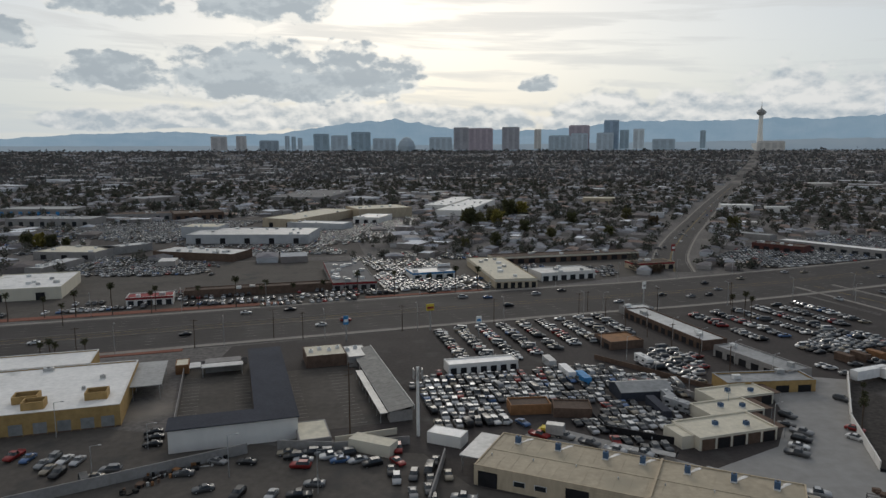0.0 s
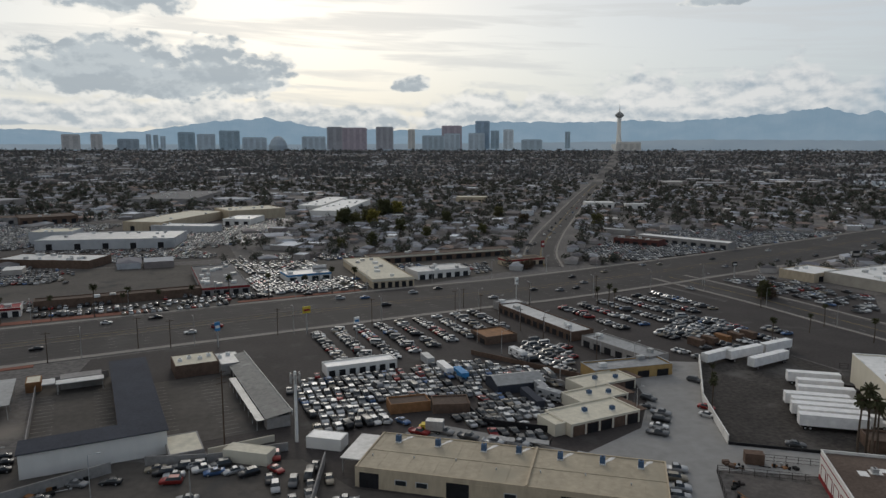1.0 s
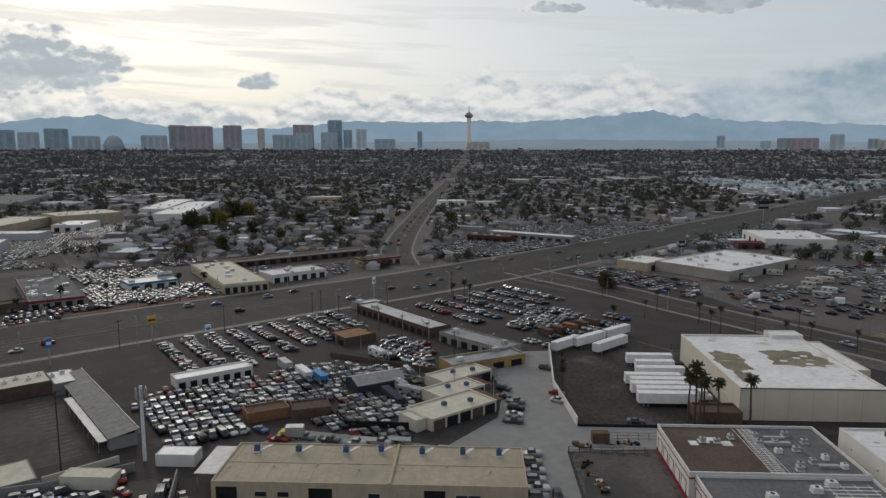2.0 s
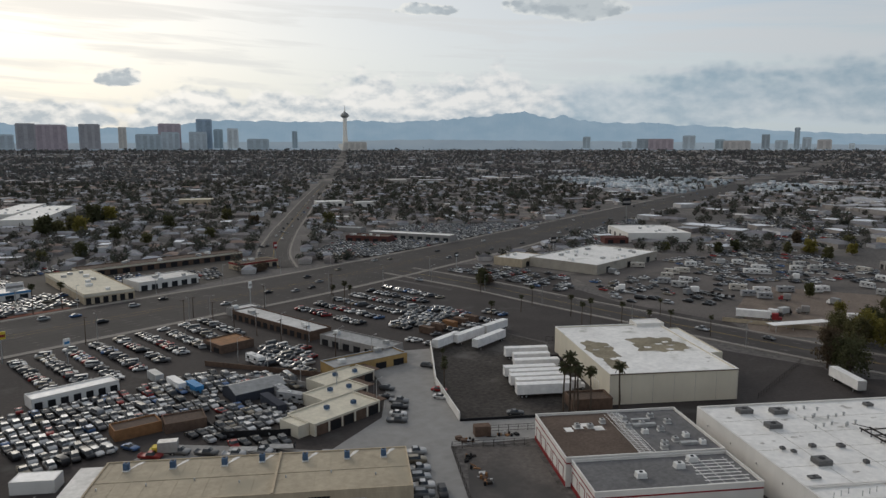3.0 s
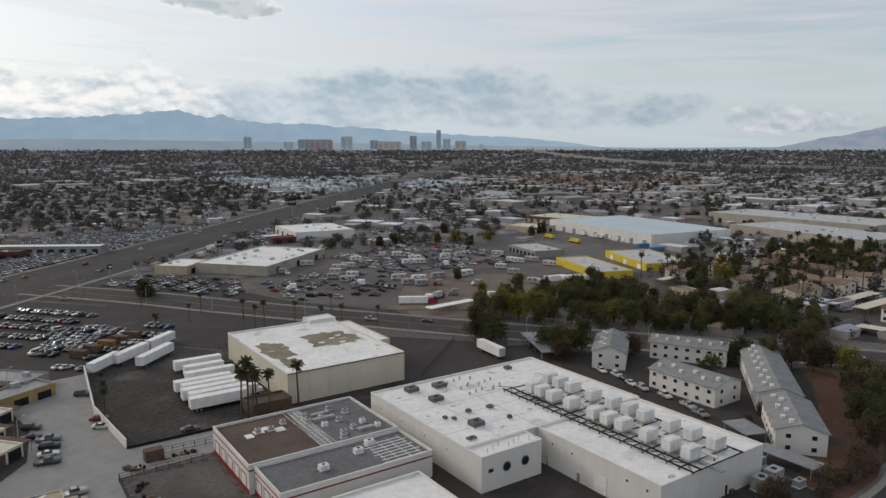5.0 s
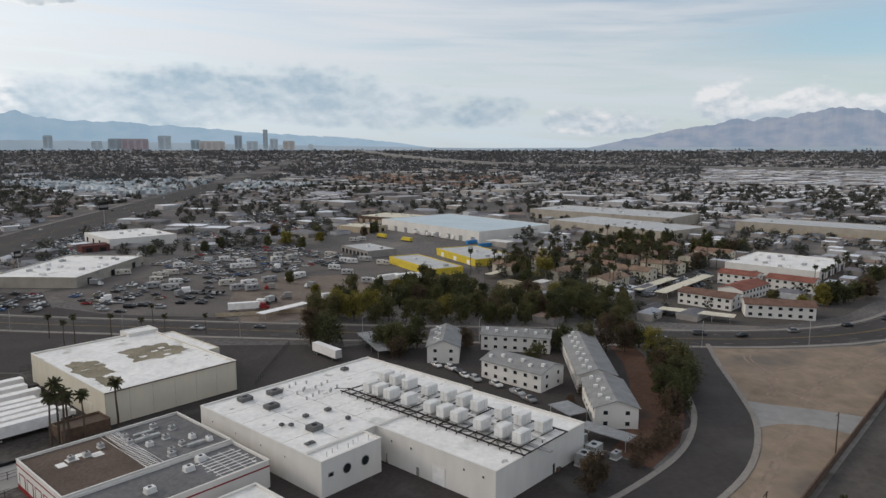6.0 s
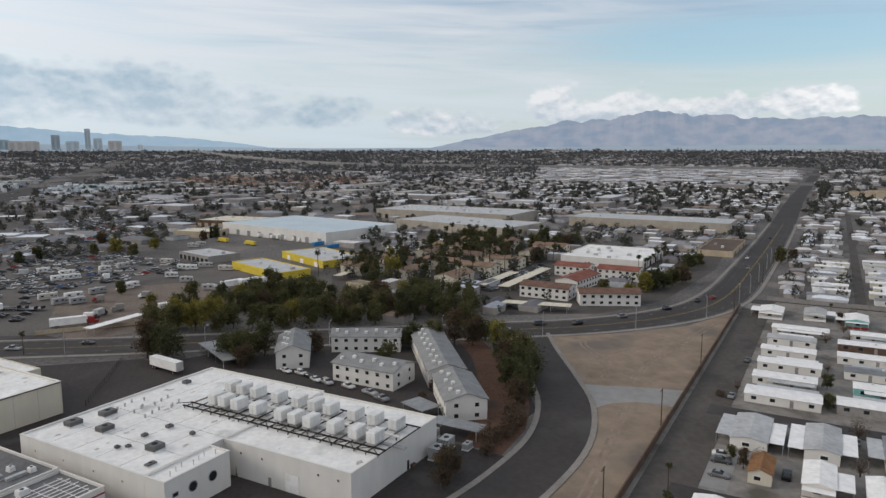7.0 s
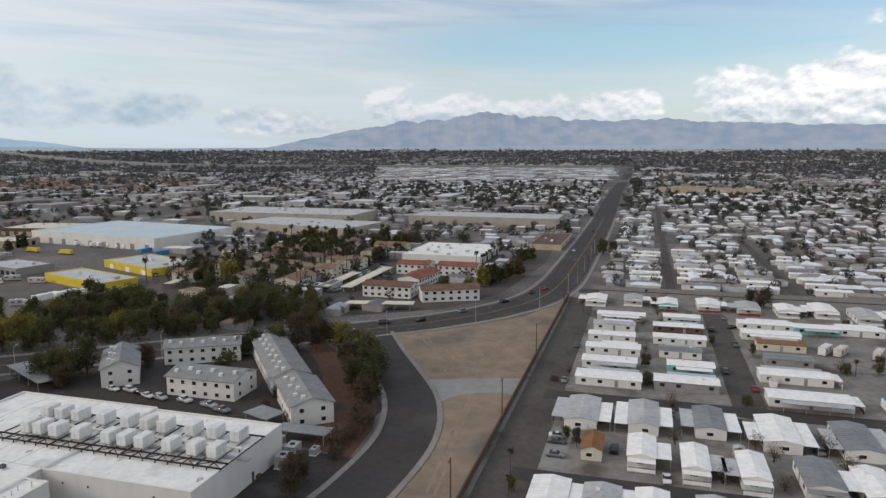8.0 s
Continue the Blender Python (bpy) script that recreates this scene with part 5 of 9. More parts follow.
def mountains(name, profile, mat, r0, r1, label, rough=1.0, seed=3.0):
    """A range of ridges on the valley's rim; profile: azimuth and height in degrees of its crest."""
    bm = bmesh.new()
    azs = np.arange(profile[0][0], profile[-1][0] + 0.01, 0.22)
    els = np.interp(azs, [p[0] for p in profile], [p[1] for p in profile])
    els *= np.array([1 + 0.07 * noise.noise(Vector((a * 0.9, seed, 0))) + 0.05 * noise.noise(Vector((a * 2.3, seed, 5))) for a in azs])
    grid = []
    for a, e in zip(azs, els):
        crest = max(EYE + r1 * math.tan(radians(e)) - lift(r0), 2.0)
        col = []
        for k in range(7):
            t = k / 6
            r = r0 + (r1 - r0) * t
            wob = noise.noise(Vector((a * 0.55, k * 0.7, seed))) * 0.16 * rough + noise.noise(Vector((a * 1.7, k * 0.9, seed + 4))) * 0.08 * rough
            h = crest * (t ** 0.85) * (1 + wob * (1 - 0.65 * t))
            col.append(bm.verts.new(polar(a, r + 40 * wob, lift(r0) - 3 + h)))
        grid.append(col)
    for c, d in zip(grid, grid[1:]):
        for k in range(6):
            bm.faces.new((c[k], d[k], d[k + 1], c[k + 1])).smooth = False
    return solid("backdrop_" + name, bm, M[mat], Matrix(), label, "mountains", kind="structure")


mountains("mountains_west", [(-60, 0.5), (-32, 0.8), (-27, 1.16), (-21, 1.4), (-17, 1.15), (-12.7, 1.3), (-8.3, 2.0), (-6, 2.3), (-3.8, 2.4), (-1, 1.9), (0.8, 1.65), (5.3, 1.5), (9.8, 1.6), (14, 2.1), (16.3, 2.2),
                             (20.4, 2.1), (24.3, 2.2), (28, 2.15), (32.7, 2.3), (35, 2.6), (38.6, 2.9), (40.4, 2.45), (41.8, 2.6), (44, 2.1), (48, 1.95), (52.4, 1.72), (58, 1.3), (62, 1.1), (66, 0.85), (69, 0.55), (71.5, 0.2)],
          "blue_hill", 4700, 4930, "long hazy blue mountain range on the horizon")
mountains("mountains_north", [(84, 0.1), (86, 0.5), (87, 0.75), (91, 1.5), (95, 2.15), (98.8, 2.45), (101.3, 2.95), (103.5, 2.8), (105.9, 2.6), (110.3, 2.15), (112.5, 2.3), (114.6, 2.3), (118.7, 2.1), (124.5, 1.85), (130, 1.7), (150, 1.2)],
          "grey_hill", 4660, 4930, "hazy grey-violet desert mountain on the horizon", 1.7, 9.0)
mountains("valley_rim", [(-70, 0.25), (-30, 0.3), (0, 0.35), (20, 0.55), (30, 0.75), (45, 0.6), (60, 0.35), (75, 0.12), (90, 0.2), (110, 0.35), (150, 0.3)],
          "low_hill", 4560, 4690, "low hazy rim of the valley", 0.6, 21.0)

M["tower_concrete"] = material("tower_concrete", [(0.82, 0.80, 0.74)], 0.8, 0.05, 0.01, 0.0, contrast=0.06)
M["tower_pod"] = material("tower_pod_glass", [(0.30, 0.30, 0.29)], 0.5, 0.05, 0.01, 0.0, contrast=0.2)


def tall_tower():
    """The observation tower: three splayed legs that join, a round pod and a spire."""
    base = polar(24.15, 4580)
    base.z = lift(4580)
    ob = thing("observation_tower", Matrix.Translation(base), "pale concrete observation tower with a dark round pod", "tower")
    part("shaft", shaft_mesh([(0, 22), (40, 17), (110, 13.5), (180, 12), (206, 13)]), M["tower_concrete"], ob)
    for k in range(3):
        a = radians(90 + 120 * k)
        bm = bmesh.new()
        tube(bm, (20 * math.cos(a), 20 * math.sin(a), 0), (7 * math.cos(a), 7 * math.sin(a), 130), 4.5, 3.5, 8)
        part("leg", bm, M["tower_concrete"], ob)
    part("pod", shaft_mesh([(204, 13), (211, 22), (216, 27), (225, 28), (227, 22), (235, 19), (237, 11), (243, 7)], 20), M["tower_pod"], ob, "dark round observation pod")
    part("spire", shaft_mesh([(242, 5), (262, 2.4), (288, 1.0)], 6), M["tower_concrete"], ob)
    part("podium", boxes((-30, 110, -40, 40, 0, 42)), M["tower_concrete"], ob)


def shaft_mesh(rows, n=12):
    bm = bmesh.new()
    last = None
    for z, r in rows:
        ring = [bm.verts.new((r * math.cos(2 * math.pi * i / n), r * math.sin(2 * math.pi * i / n), z)) for i in range(n)]
        if last:
            for i in range(n):
                bm.faces.new((last[i], last[(i + 1) % n], ring[(i + 1) % n], ring[i]))
        last = ring
    bm.faces.new(last)
    return bm


tall_tower()
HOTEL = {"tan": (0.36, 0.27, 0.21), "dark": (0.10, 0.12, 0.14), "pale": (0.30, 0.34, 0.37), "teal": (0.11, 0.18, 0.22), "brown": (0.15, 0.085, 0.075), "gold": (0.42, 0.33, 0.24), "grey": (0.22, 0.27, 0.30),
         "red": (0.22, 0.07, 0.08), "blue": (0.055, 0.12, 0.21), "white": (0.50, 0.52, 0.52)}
# haze painted in: each tower's colour is mixed with pale blue airlight
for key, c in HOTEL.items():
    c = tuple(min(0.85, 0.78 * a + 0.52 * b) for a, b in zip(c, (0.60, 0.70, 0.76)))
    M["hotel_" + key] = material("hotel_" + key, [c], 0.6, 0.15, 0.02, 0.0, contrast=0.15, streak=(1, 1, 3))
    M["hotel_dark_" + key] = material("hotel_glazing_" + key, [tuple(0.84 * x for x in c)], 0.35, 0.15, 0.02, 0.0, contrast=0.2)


def hotel(azimuth, top, wide, colour, r=4600.0, shape="slab"):
    """A far tower block: a slab with window bands, or a dome."""
    g = lift(r)
    h = EYE + r * math.tan(radians(top)) - g
    p = polar(azimuth, r)
    ob = thing("hotel_tower", pose(p.x, p.y, g, 0, 0, -azimuth), {"dome": "dark round domed hall on the skyline"}.get(shape, f"distant {colour} high-rise hotel tower on the skyline"), "high-rise", "skyline towers")
    a = wide / 2
    if shape == "dome":
        part("dome", shaft_mesh([(0, a), (h * 0.35, a * 0.98), (h * 0.7, a * 0.75), (h * 0.92, a * 0.4), (h, a * 0.08)], 20), M["hotel_" + colour], ob)
        return
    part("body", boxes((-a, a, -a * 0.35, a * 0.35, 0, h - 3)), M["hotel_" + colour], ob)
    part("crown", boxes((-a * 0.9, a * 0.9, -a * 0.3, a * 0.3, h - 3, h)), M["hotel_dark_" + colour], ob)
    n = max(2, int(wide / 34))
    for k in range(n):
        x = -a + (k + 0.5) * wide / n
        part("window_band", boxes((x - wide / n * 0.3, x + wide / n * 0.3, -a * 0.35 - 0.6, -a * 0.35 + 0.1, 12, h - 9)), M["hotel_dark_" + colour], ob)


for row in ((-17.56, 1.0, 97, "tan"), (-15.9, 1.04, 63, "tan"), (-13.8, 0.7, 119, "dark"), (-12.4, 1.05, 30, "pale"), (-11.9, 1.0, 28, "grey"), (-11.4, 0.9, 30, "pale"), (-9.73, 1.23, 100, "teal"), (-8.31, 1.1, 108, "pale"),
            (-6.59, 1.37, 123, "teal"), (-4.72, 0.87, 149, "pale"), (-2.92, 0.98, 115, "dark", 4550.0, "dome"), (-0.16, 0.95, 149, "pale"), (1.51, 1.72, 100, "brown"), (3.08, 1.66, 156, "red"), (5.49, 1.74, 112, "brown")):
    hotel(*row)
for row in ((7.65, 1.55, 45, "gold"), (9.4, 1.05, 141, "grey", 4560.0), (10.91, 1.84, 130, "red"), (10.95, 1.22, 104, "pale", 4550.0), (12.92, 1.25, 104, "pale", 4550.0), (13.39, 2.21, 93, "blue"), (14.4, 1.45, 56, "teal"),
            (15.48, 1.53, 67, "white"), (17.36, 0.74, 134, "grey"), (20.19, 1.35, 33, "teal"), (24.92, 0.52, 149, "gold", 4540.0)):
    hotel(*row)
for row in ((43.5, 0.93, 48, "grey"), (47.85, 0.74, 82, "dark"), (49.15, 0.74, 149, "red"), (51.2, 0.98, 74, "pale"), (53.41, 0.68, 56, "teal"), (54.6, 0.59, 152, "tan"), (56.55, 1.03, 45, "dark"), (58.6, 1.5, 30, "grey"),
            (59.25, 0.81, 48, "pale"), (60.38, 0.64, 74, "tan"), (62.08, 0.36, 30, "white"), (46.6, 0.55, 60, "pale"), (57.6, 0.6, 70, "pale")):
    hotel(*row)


# ---------------------------------------------------------------- middle distance: named buildings
def hall(label, u, v, w, d, h, turn, wall, roof, units=4, doors=0, side="s", cap=None, fascia=None, seed=1, door_mat="dark"):
    b = flat_building(label, u - w / 2, u + w / 2, v - d / 2, v + d / 2, h, wall, roof, 0.4, turn, cap)
    r = random.Random(seed + int(u * 7 + v))
    for k in range(units):
        x, y, s = r.uniform(-w * 0.42, w * 0.42), r.uniform(-d * 0.42, d * 0.42), r.uniform(0.8, 1.5)
        part("roof_unit", boxes((x - s, x + s, y - s * 0.7, y + s * 0.7, h - 0.4, h + 0.8)), M["steel" if k % 2 else "unit"], b.ob, "grey rooftop cooling unit")
    half = (w if side in "sn" else d) / 2
    for k in range(doors):
        opening(b, side, -half + (k + 0.5) * 2 * half / doors, 0, min(4.0, half / doors * 1.2), min(h * 0.6, 4.2), "door", door_mat, wall, plain=True)
    if fascia:
        for sd in "sw":
            band(b, sd, h * 0.72, h * 0.24, fascia, 0.12, name="fascia")
    return b


hall("roadside shops with a pale roof and tan walls", -131, 363, 22, 72, 4.8, 34, "tan_wall", "cream_roof", 8, 6, "s", fascia="cream_wall")
hall("long strip of shops with a dark roof and pale edge", -112, 432, 98, 13, 4.6, 38.5, "brown_wall", "brown_roof", 6, 14, "s", fascia="cream_wall")
hall("tyre shop with a cooler-covered grey roof and red front", -204, 322, 22, 68, 4.2, 38, "grey_wall", "grey_roof", 22, 5, "s", fascia="red_trim")
hall("white roadside shop with blue front", -98, 372, 32, 17, 4.5, 42, "white_wall", "pale_metal", 4, 6, "s", door_mat="glass")
hall("corner shop with a red fascia", -58, 422, 26, 12, 4.2, 40, "tan_wall", "brown_roof", 2, 5, "s", fascia="red_trim")
hall("low shop wing with a grey roof", 2.5, 241, 31, 9.5, 3.8, -44, "grey_wall", "metal_roof", 2, 6, "s")
hall("low ochre-walled shop wing with a grey roof", 3.5, 219.5, 27, 9, 3.6, 30, "yellow_wall", "metal_roof", 2, 4, "s", cap="metal_roof")
hall("long low motel with a pale roof", -29, 276, 52, 10, 3.6, -49, "brown_wall", "pale_metal", 3, 12, "s")
hall("small office with a brown roof", -46, 300, 12, 8, 3.4, 41, "grey_wall", "pale_metal", 1, 2)
hall("brown shed with a rusty roof", -44, 249, 12, 13, 3, -50, "brown_wall", "orange_trim", 0, 2)
hall("long white office trailer in a car yard", -79, 202.5, 23, 6.5, 3.2, 38, "white_wall", "trailer", 0, 7, "s")
hall("orange storage box in the yard", -54, 174, 11, 6, 2.8, 30, "orange_trim", "brown_roof", 0, 0)
hall("brown fenced shelter in the yard", -43, 177, 10, 7, 2.6, 20, "brown_wall", "brown_roof", 0, 0)
hall("large store with a stained pale roof", 149, 411, 74, 46, 5.6, 40, "tilt_wall", "stained_roof", 16, 3, "s", cap="white_wall")
hall("low wing of the large store with a white roof", 102, 415, 26, 20, 5, 45, "tan_wall", "white_roof", 2, 2)
hall("white showroom with stepped white walls", 233, 525, 48, 55, 7, -5, "white_wall", "white_roof", 8, 4, "w")
hall("red-roofed forecourt canopy beside the showroom", 196, 500, 18, 12, 4.5, -5, "rust_wall", "rust_wall", 0, 2)
W1 = hall("vast pale blue roofed warehouse with white walls", 454, 383, 80, 126, 9.0, -8, "white_wall", "blue_roof", 0, 9, "w", door_mat="metal_roof")
hall("long grey-tan warehouse with dark dock doors", 630, 337, 66, 152, 9.5, 0, "tilt_wall", "pale_metal", 22, 6, "w")
hall("low warehouse with a grey roof", 546, 280, 58, 120, 8.0, -10, "tilt_wall", "pale_metal", 6, 0, "w")
hall("tan panelled warehouse beside the main street", 646, 144, 48, 140, 8.5, 0, "tilt_wall", "pale_metal", 3, 16, "w", door_mat="tan_roof")
hall("white-roofed school hall among palms", 436, 120, 56, 50, 5.5, 0, "white_wall", "white_roof", 14, 4, "s")
hall("long flat dark-roofed shed beside the street", 520, 66, 70, 22, 4, 0, "tan_wall", "brown_roof", 2, 3, "s")
hall("long yellow rental depot with a pale roof", 297, 280, 20, 54, 4.6, -18, "yellow_trim", "pale_metal", 4, 0, "w", fascia="yellow_trim")
hall("yellow depot building with a pale roof", 346, 281, 30, 54, 4.6, -22, "yellow_trim", "pale_metal", 4, 3, "w", fascia="yellow_trim", door_mat="trailer")
hall("low tan-roofed house behind the grove", 268, 232, 10, 30, 3.6, -15, "tan_wall", "worn_roof", 1, 0)
hall("low tan-roofed shed behind the grove", 282, 200, 9, 26, 3.4, -15, "tan_wall", "worn_roof", 0, 0)
hall("grey depot workshop with open bays", 316, 350, 22, 36, 4.6, -12, "grey_wall", "pale_metal", 2, 7, "w")
hall("brick-red works with pale bays", 470, 480, 44, 60, 7, 10, "brown_wall", "cream_roof", 6, 8, "w", door_mat="tan_wall")
hall("small tan office with cream roof", 400, 452, 24, 34, 5, 10, "tan_wall", "cream_roof", 3, 3)
hall("grey-white dealership with dark bays", -359, 434, 92, 48, 7, 24, "grey_white_wall", "pale_metal", 9, 5, "s")
hall("raised white hall of the dealership", -413, 437, 30, 26, 9, 24, "grey_white_wall", "cream_roof", 3, 0)
hall("grey flat-roofed car dealership building", -331, 347, 58, 24, 5, 10, "brown_wall", "pale_metal", 12, 0)
hall("tan flat-roofed hall beside a lot", -400, 568, 36, 112, 8, 4, "tan_wall", "cream_roof", 3, 2)
hall("white low hall with flat roof", -357, 519, 54, 20, 6, 8, "grey_white_wall", "white_roof", 3, 0)
hall("large tan hall with a cream roof", -368, 643, 58, 44, 10, 50, "tan_wall", "cream_roof", 6, 0)
hall("small white hall behind a tan store", -345, 592, 26, 40, 6, 10, "white_wall", "pale_metal", 3, 3)
hall("low grey workshop with a pale roof", -412, 318, 42, 30, 5, 20, "grey_wall", "cream_roof", 5, 3)
hall("narrow grey workshop wing with a pale roof", -399, 345, 14, 32, 5, -12, "grey_wall", "pale_metal", 2, 2)
hall("low grey shed with a pale roof", -379, 277, 11, 38, 4, 18, "grey_wall", "pale_metal", 5, 0)
hall("white used car office with a blue front", -165, 345, 24, 15, 3.8, 42, "white_wall", "pale_metal", 2, 4, "s", door_mat="glass", fascia="blue_trim")
hall("very large store with a dull grey flat roof", -600, 860, 80, 170, 6, 20, "grey_wall", "grey_roof", 14, 0)
hall("long white hall with a pale roof", -308, 745, 34, 165, 7, 10, "white_wall", "white_roof", 8, 6, "w")
hall("second long white hall with a pale roof", -350, 790, 26, 140, 7, 10, "white_wall", "white_roof", 5, 5, "w")
hall("white workshop beside the highway", -328, 226, 36, 44, 6, 41, "cream_wall", "stained_roof", 7, 2)
hall("white burger restaurant with a red band", -254, 232, 20, 11, 4, 41, "white_wall", "red_trim", 2, 5, "s", fascia="red_trim", door_mat="glass")
hall("low red-roofed shop behind the palms", -222, 270, 70, 8, 4, 41, "brown_wall", "brown_roof", 2, 0)
hall("low dark showroom with glass front", -575, 528, 68, 30, 6, 35, "grey_wall", "brown_roof", 4, 8, "s", door_mat="glass")
hall("blue and grey glass-fronted showroom", -722, 520, 80, 40, 7, 25, "grey_wall", "metal_roof", 4, 8, "s", door_mat="blue_trim")
hall("grey showroom with a glass front", -606, 448, 80, 30, 7, 23, "grey_wall", "metal_roof", 10, 8, "s", door_mat="glass")
hall("dark brown showroom with flat roof", -530, 550, 48, 38, 7, 51, "brown_wall", "brown_roof", 4, 6, "s")
hall("dull red tyre and car shop", 14, 530, 34, 14, 5, -22, "rust_wall", "brown_roof", 5, 5, "s")
hall("long pale-roofed car showroom with white posts", 46, 541, 72, 13, 5, -31, "grey_wall", "white_roof", 0, 10, "s", door_mat="glass")
hall("low green-grey houses beside the avenue", -8, 600, 40, 12, 4, -25, "grey_wall", "metal_roof", 2, 0)
hall("pale church hall with a bright roof", -26, 860, 34, 22, 7, 10, "white_wall", "white_roof", 0, 3)
hall("second pale school hall with a bright roof", 20, 858, 32, 14, 6, 10, "white_wall", "white_roof", 0, 3)
for u, v, w, d in ((1180, -40, 16, 44), (1192, -100, 18, 60), (1166, -150, 16, 40), (1230, -70, 14, 50)):
    hall("tan three-storey apartment block with a flat roof", u, v, w, d, 9, 0, "tan_wall", "brown_roof", 2, 0)
hall("tan gymnasium with a cream roof", -190, 900, 40, 26, 8, 10, "tan_wall", "cream_roof", 0, 2)

# red tiled apartments
for k, (u, v, w, d, t) in enumerate(((312, 117, 12, 24, 0), (311.5, 87.5, 12, 27, 26), (342, 112, 12, 28, 84), (375, 125, 12, 19, 0), (376, 99.5, 12, 22, 0))):
    gabled_block("white two-storey apartments with terracotta tile roofs", u, v, w, d, 5.6, 1.7, t, "white_wall", "brown_tile" if k < 2 else "tile_roof", 2, 3.4, False, True, group="red-roofed apartments")
rng = random.Random(11)
for k in range(15):
    u, v = 318 + 33 * (k % 5) + rng.uniform(-6, 6), 170 + 28 * (k // 5) + rng.uniform(-5, 5)
    gabled_block("tan two-storey apartments with tiled roofs among palms", u, v, 12, 22, 5.6, 1.8, rng.choice((0, 90, 0)), "cream_wall", "tan_tile", 2, 8.5, False, True, group="tan apartments")
for u, v, w, d, t in ((342, 140.5, 62, 6, 1), (331, 152, 43, 6, 0), (283, 111.5, 6.5, 31, 12), (386, 241, 184, 4.5, 6.6)):
    carport(u, v, w, d, 2.8, t, "cream_roof", "long cream carport roof on thin posts")


# the raised expressway that curves across the valley
line = smooth_line([tuple(polar(a, r).xy) for a, r in ((64.5, 4550), (66.5, 4300), (68.8, 3600), (74.8, 2750), (82.6, 2450), (95, 2330), (112, 2300))], 40)
ROADS[len(ROADS)] = (line, 90)
ob = thing("road_expressway", Matrix(), "pale raised concrete expressway across the valley", "road", kind="structure")
bm = bmesh.new()
strip(bm, line, -15, 15, 9.0, 9.5)
part("deck", bm, M["concrete"], ob)


# ---------------------------------------------------------------- far houses, halls and trees
def keep_clear(u, v, margin=3.0, roads=True):
    """True where no named building or road lies."""
    ok = np.ones(len(u), bool)
    for fu, fv, w, d, t in FOOT:
        c, s = math.cos(radians(t)), math.sin(radians(t))
        a, b = (u - fu) * c + (v - fv) * s, -(u - fu) * s + (v - fv) * c
        ok &= ~((abs(a) < w / 2 + margin) & (abs(b) < d / 2 + margin))
    if roads:
        x, y = u * CG + v * SG, -u * SG + v * CG
        for line, width in ROADS.values():
            p = np.array([(q.x, q.y) for q in line])
            a, b = p[:-1], p[1:]
            for p0, p1 in zip(a, b):
                d = p1 - p0
                k = np.clip(((x - p0[0]) * d[0] + (y - p0[1]) * d[1]) / (d @ d + 1e-9), 0, 1)
                ok &= np.hypot(x - p0[0] - k * d[0], y - p0[1] - k * d[1]) > width / 2 + (margin + 1.5 if width > 7 else 3.2)
    return ok


def inside(u, v, poly):
    """Which places lie in a polygon of the grid."""
    ok = np.zeros(len(u), bool)
    for (a, b), (c, d) in zip(poly, poly[1:] + poly[:1]):
        cross = (b > v) != (d > v)
        ok ^= cross & (u < (c - a) * (v - b) / ((d - b) or 1e-9) + a)
    return ok


def scatter(name, verts, faces, places, mats, label, category, face_mats=None, smooth=False):
    """One mesh of many copies of a shape: places are rows of x, y, z, turn, scale x, y, z."""
    P = np.array(places, float)
    V, F = np.array(verts, float), faces
    c, s = np.cos(P[:, 3])[:, None], np.sin(P[:, 3])[:, None]
    a, b = V[None, :, 0] * P[:, 4:5], V[None, :, 1] * P[:, 5:6]
    out = np.stack([P[:, 0:1] + a * c - b * s, P[:, 1:2] + a * s + b * c, P[:, 2:3] + V[None, :, 2] * P[:, 6:7]], 2).reshape(-1, 3)
    k = len(V)
    sizes = np.array([len(f) for f in F])
    flat = np.concatenate([np.array(f) for f in F])
    loops = (flat[None, :] + (np.arange(len(P)) * k)[:, None]).ravel()
    counts = np.tile(sizes, len(P))
    return join_mesh(name, out, loops, counts, mats, label, category, None if face_mats is None else np.tile(face_mats, len(P)))


def join_mesh(name, out, loops, counts, mats, label, category, face_mats=None):
    me = bpy.data.meshes.new(name)
    me.vertices.add(len(out)), me.loops.add(len(loops)), me.polygons.add(len(counts))
    me.vertices.foreach_set("co", out.ravel())
    me.loops.foreach_set("vertex_index", loops.astype(np.int32))
    starts = np.concatenate([[0], np.cumsum(counts)[:-1]]).astype(np.int32)
    me.polygons.foreach_set("loop_start", starts)
    if face_mats is not None:
        me.polygons.foreach_set("material_index", face_mats.astype(np.int32))
    for m in mats:
        me.materials.append(m)
    me.polygons.foreach_set("use_smooth", np.full(len(counts), category == "cars" and name != "distant_parked_cars"))
    me.update(calc_edges=True)
    return tagged(new(name, me), label, category, kind="stuff")


HOUSE_V = [(-.5, -.5, 0), (.5, -.5, 0), (.5, .5, 0), (-.5, .5, 0), (-.54, -.54, .68), (.54, -.54, .68), (.54, .54, .68), (-.54, .54, .68), (0, -.3, 1), (0, .3, 1)]
HOUSE_F = [(0, 1, 5, 4), (1, 2, 6, 5), (2, 3, 7, 6), (3, 0, 4, 7), (4, 5, 8), (5, 6, 9, 8), (6, 7, 9), (7, 4, 8, 9)]
HALL_V = [(-.5, -.5, 0), (.5, -.5, 0), (.5, .5, 0), (-.5, .5, 0), (-.5, -.5, 1), (.5, -.5, 1), (.5, .5, 1), (-.5, .5, 1)]
HALL_F = [(0, 1, 5, 4), (1, 2, 6, 5), (2, 3, 7, 6), (3, 0, 4, 7), (4, 5, 6, 7)]
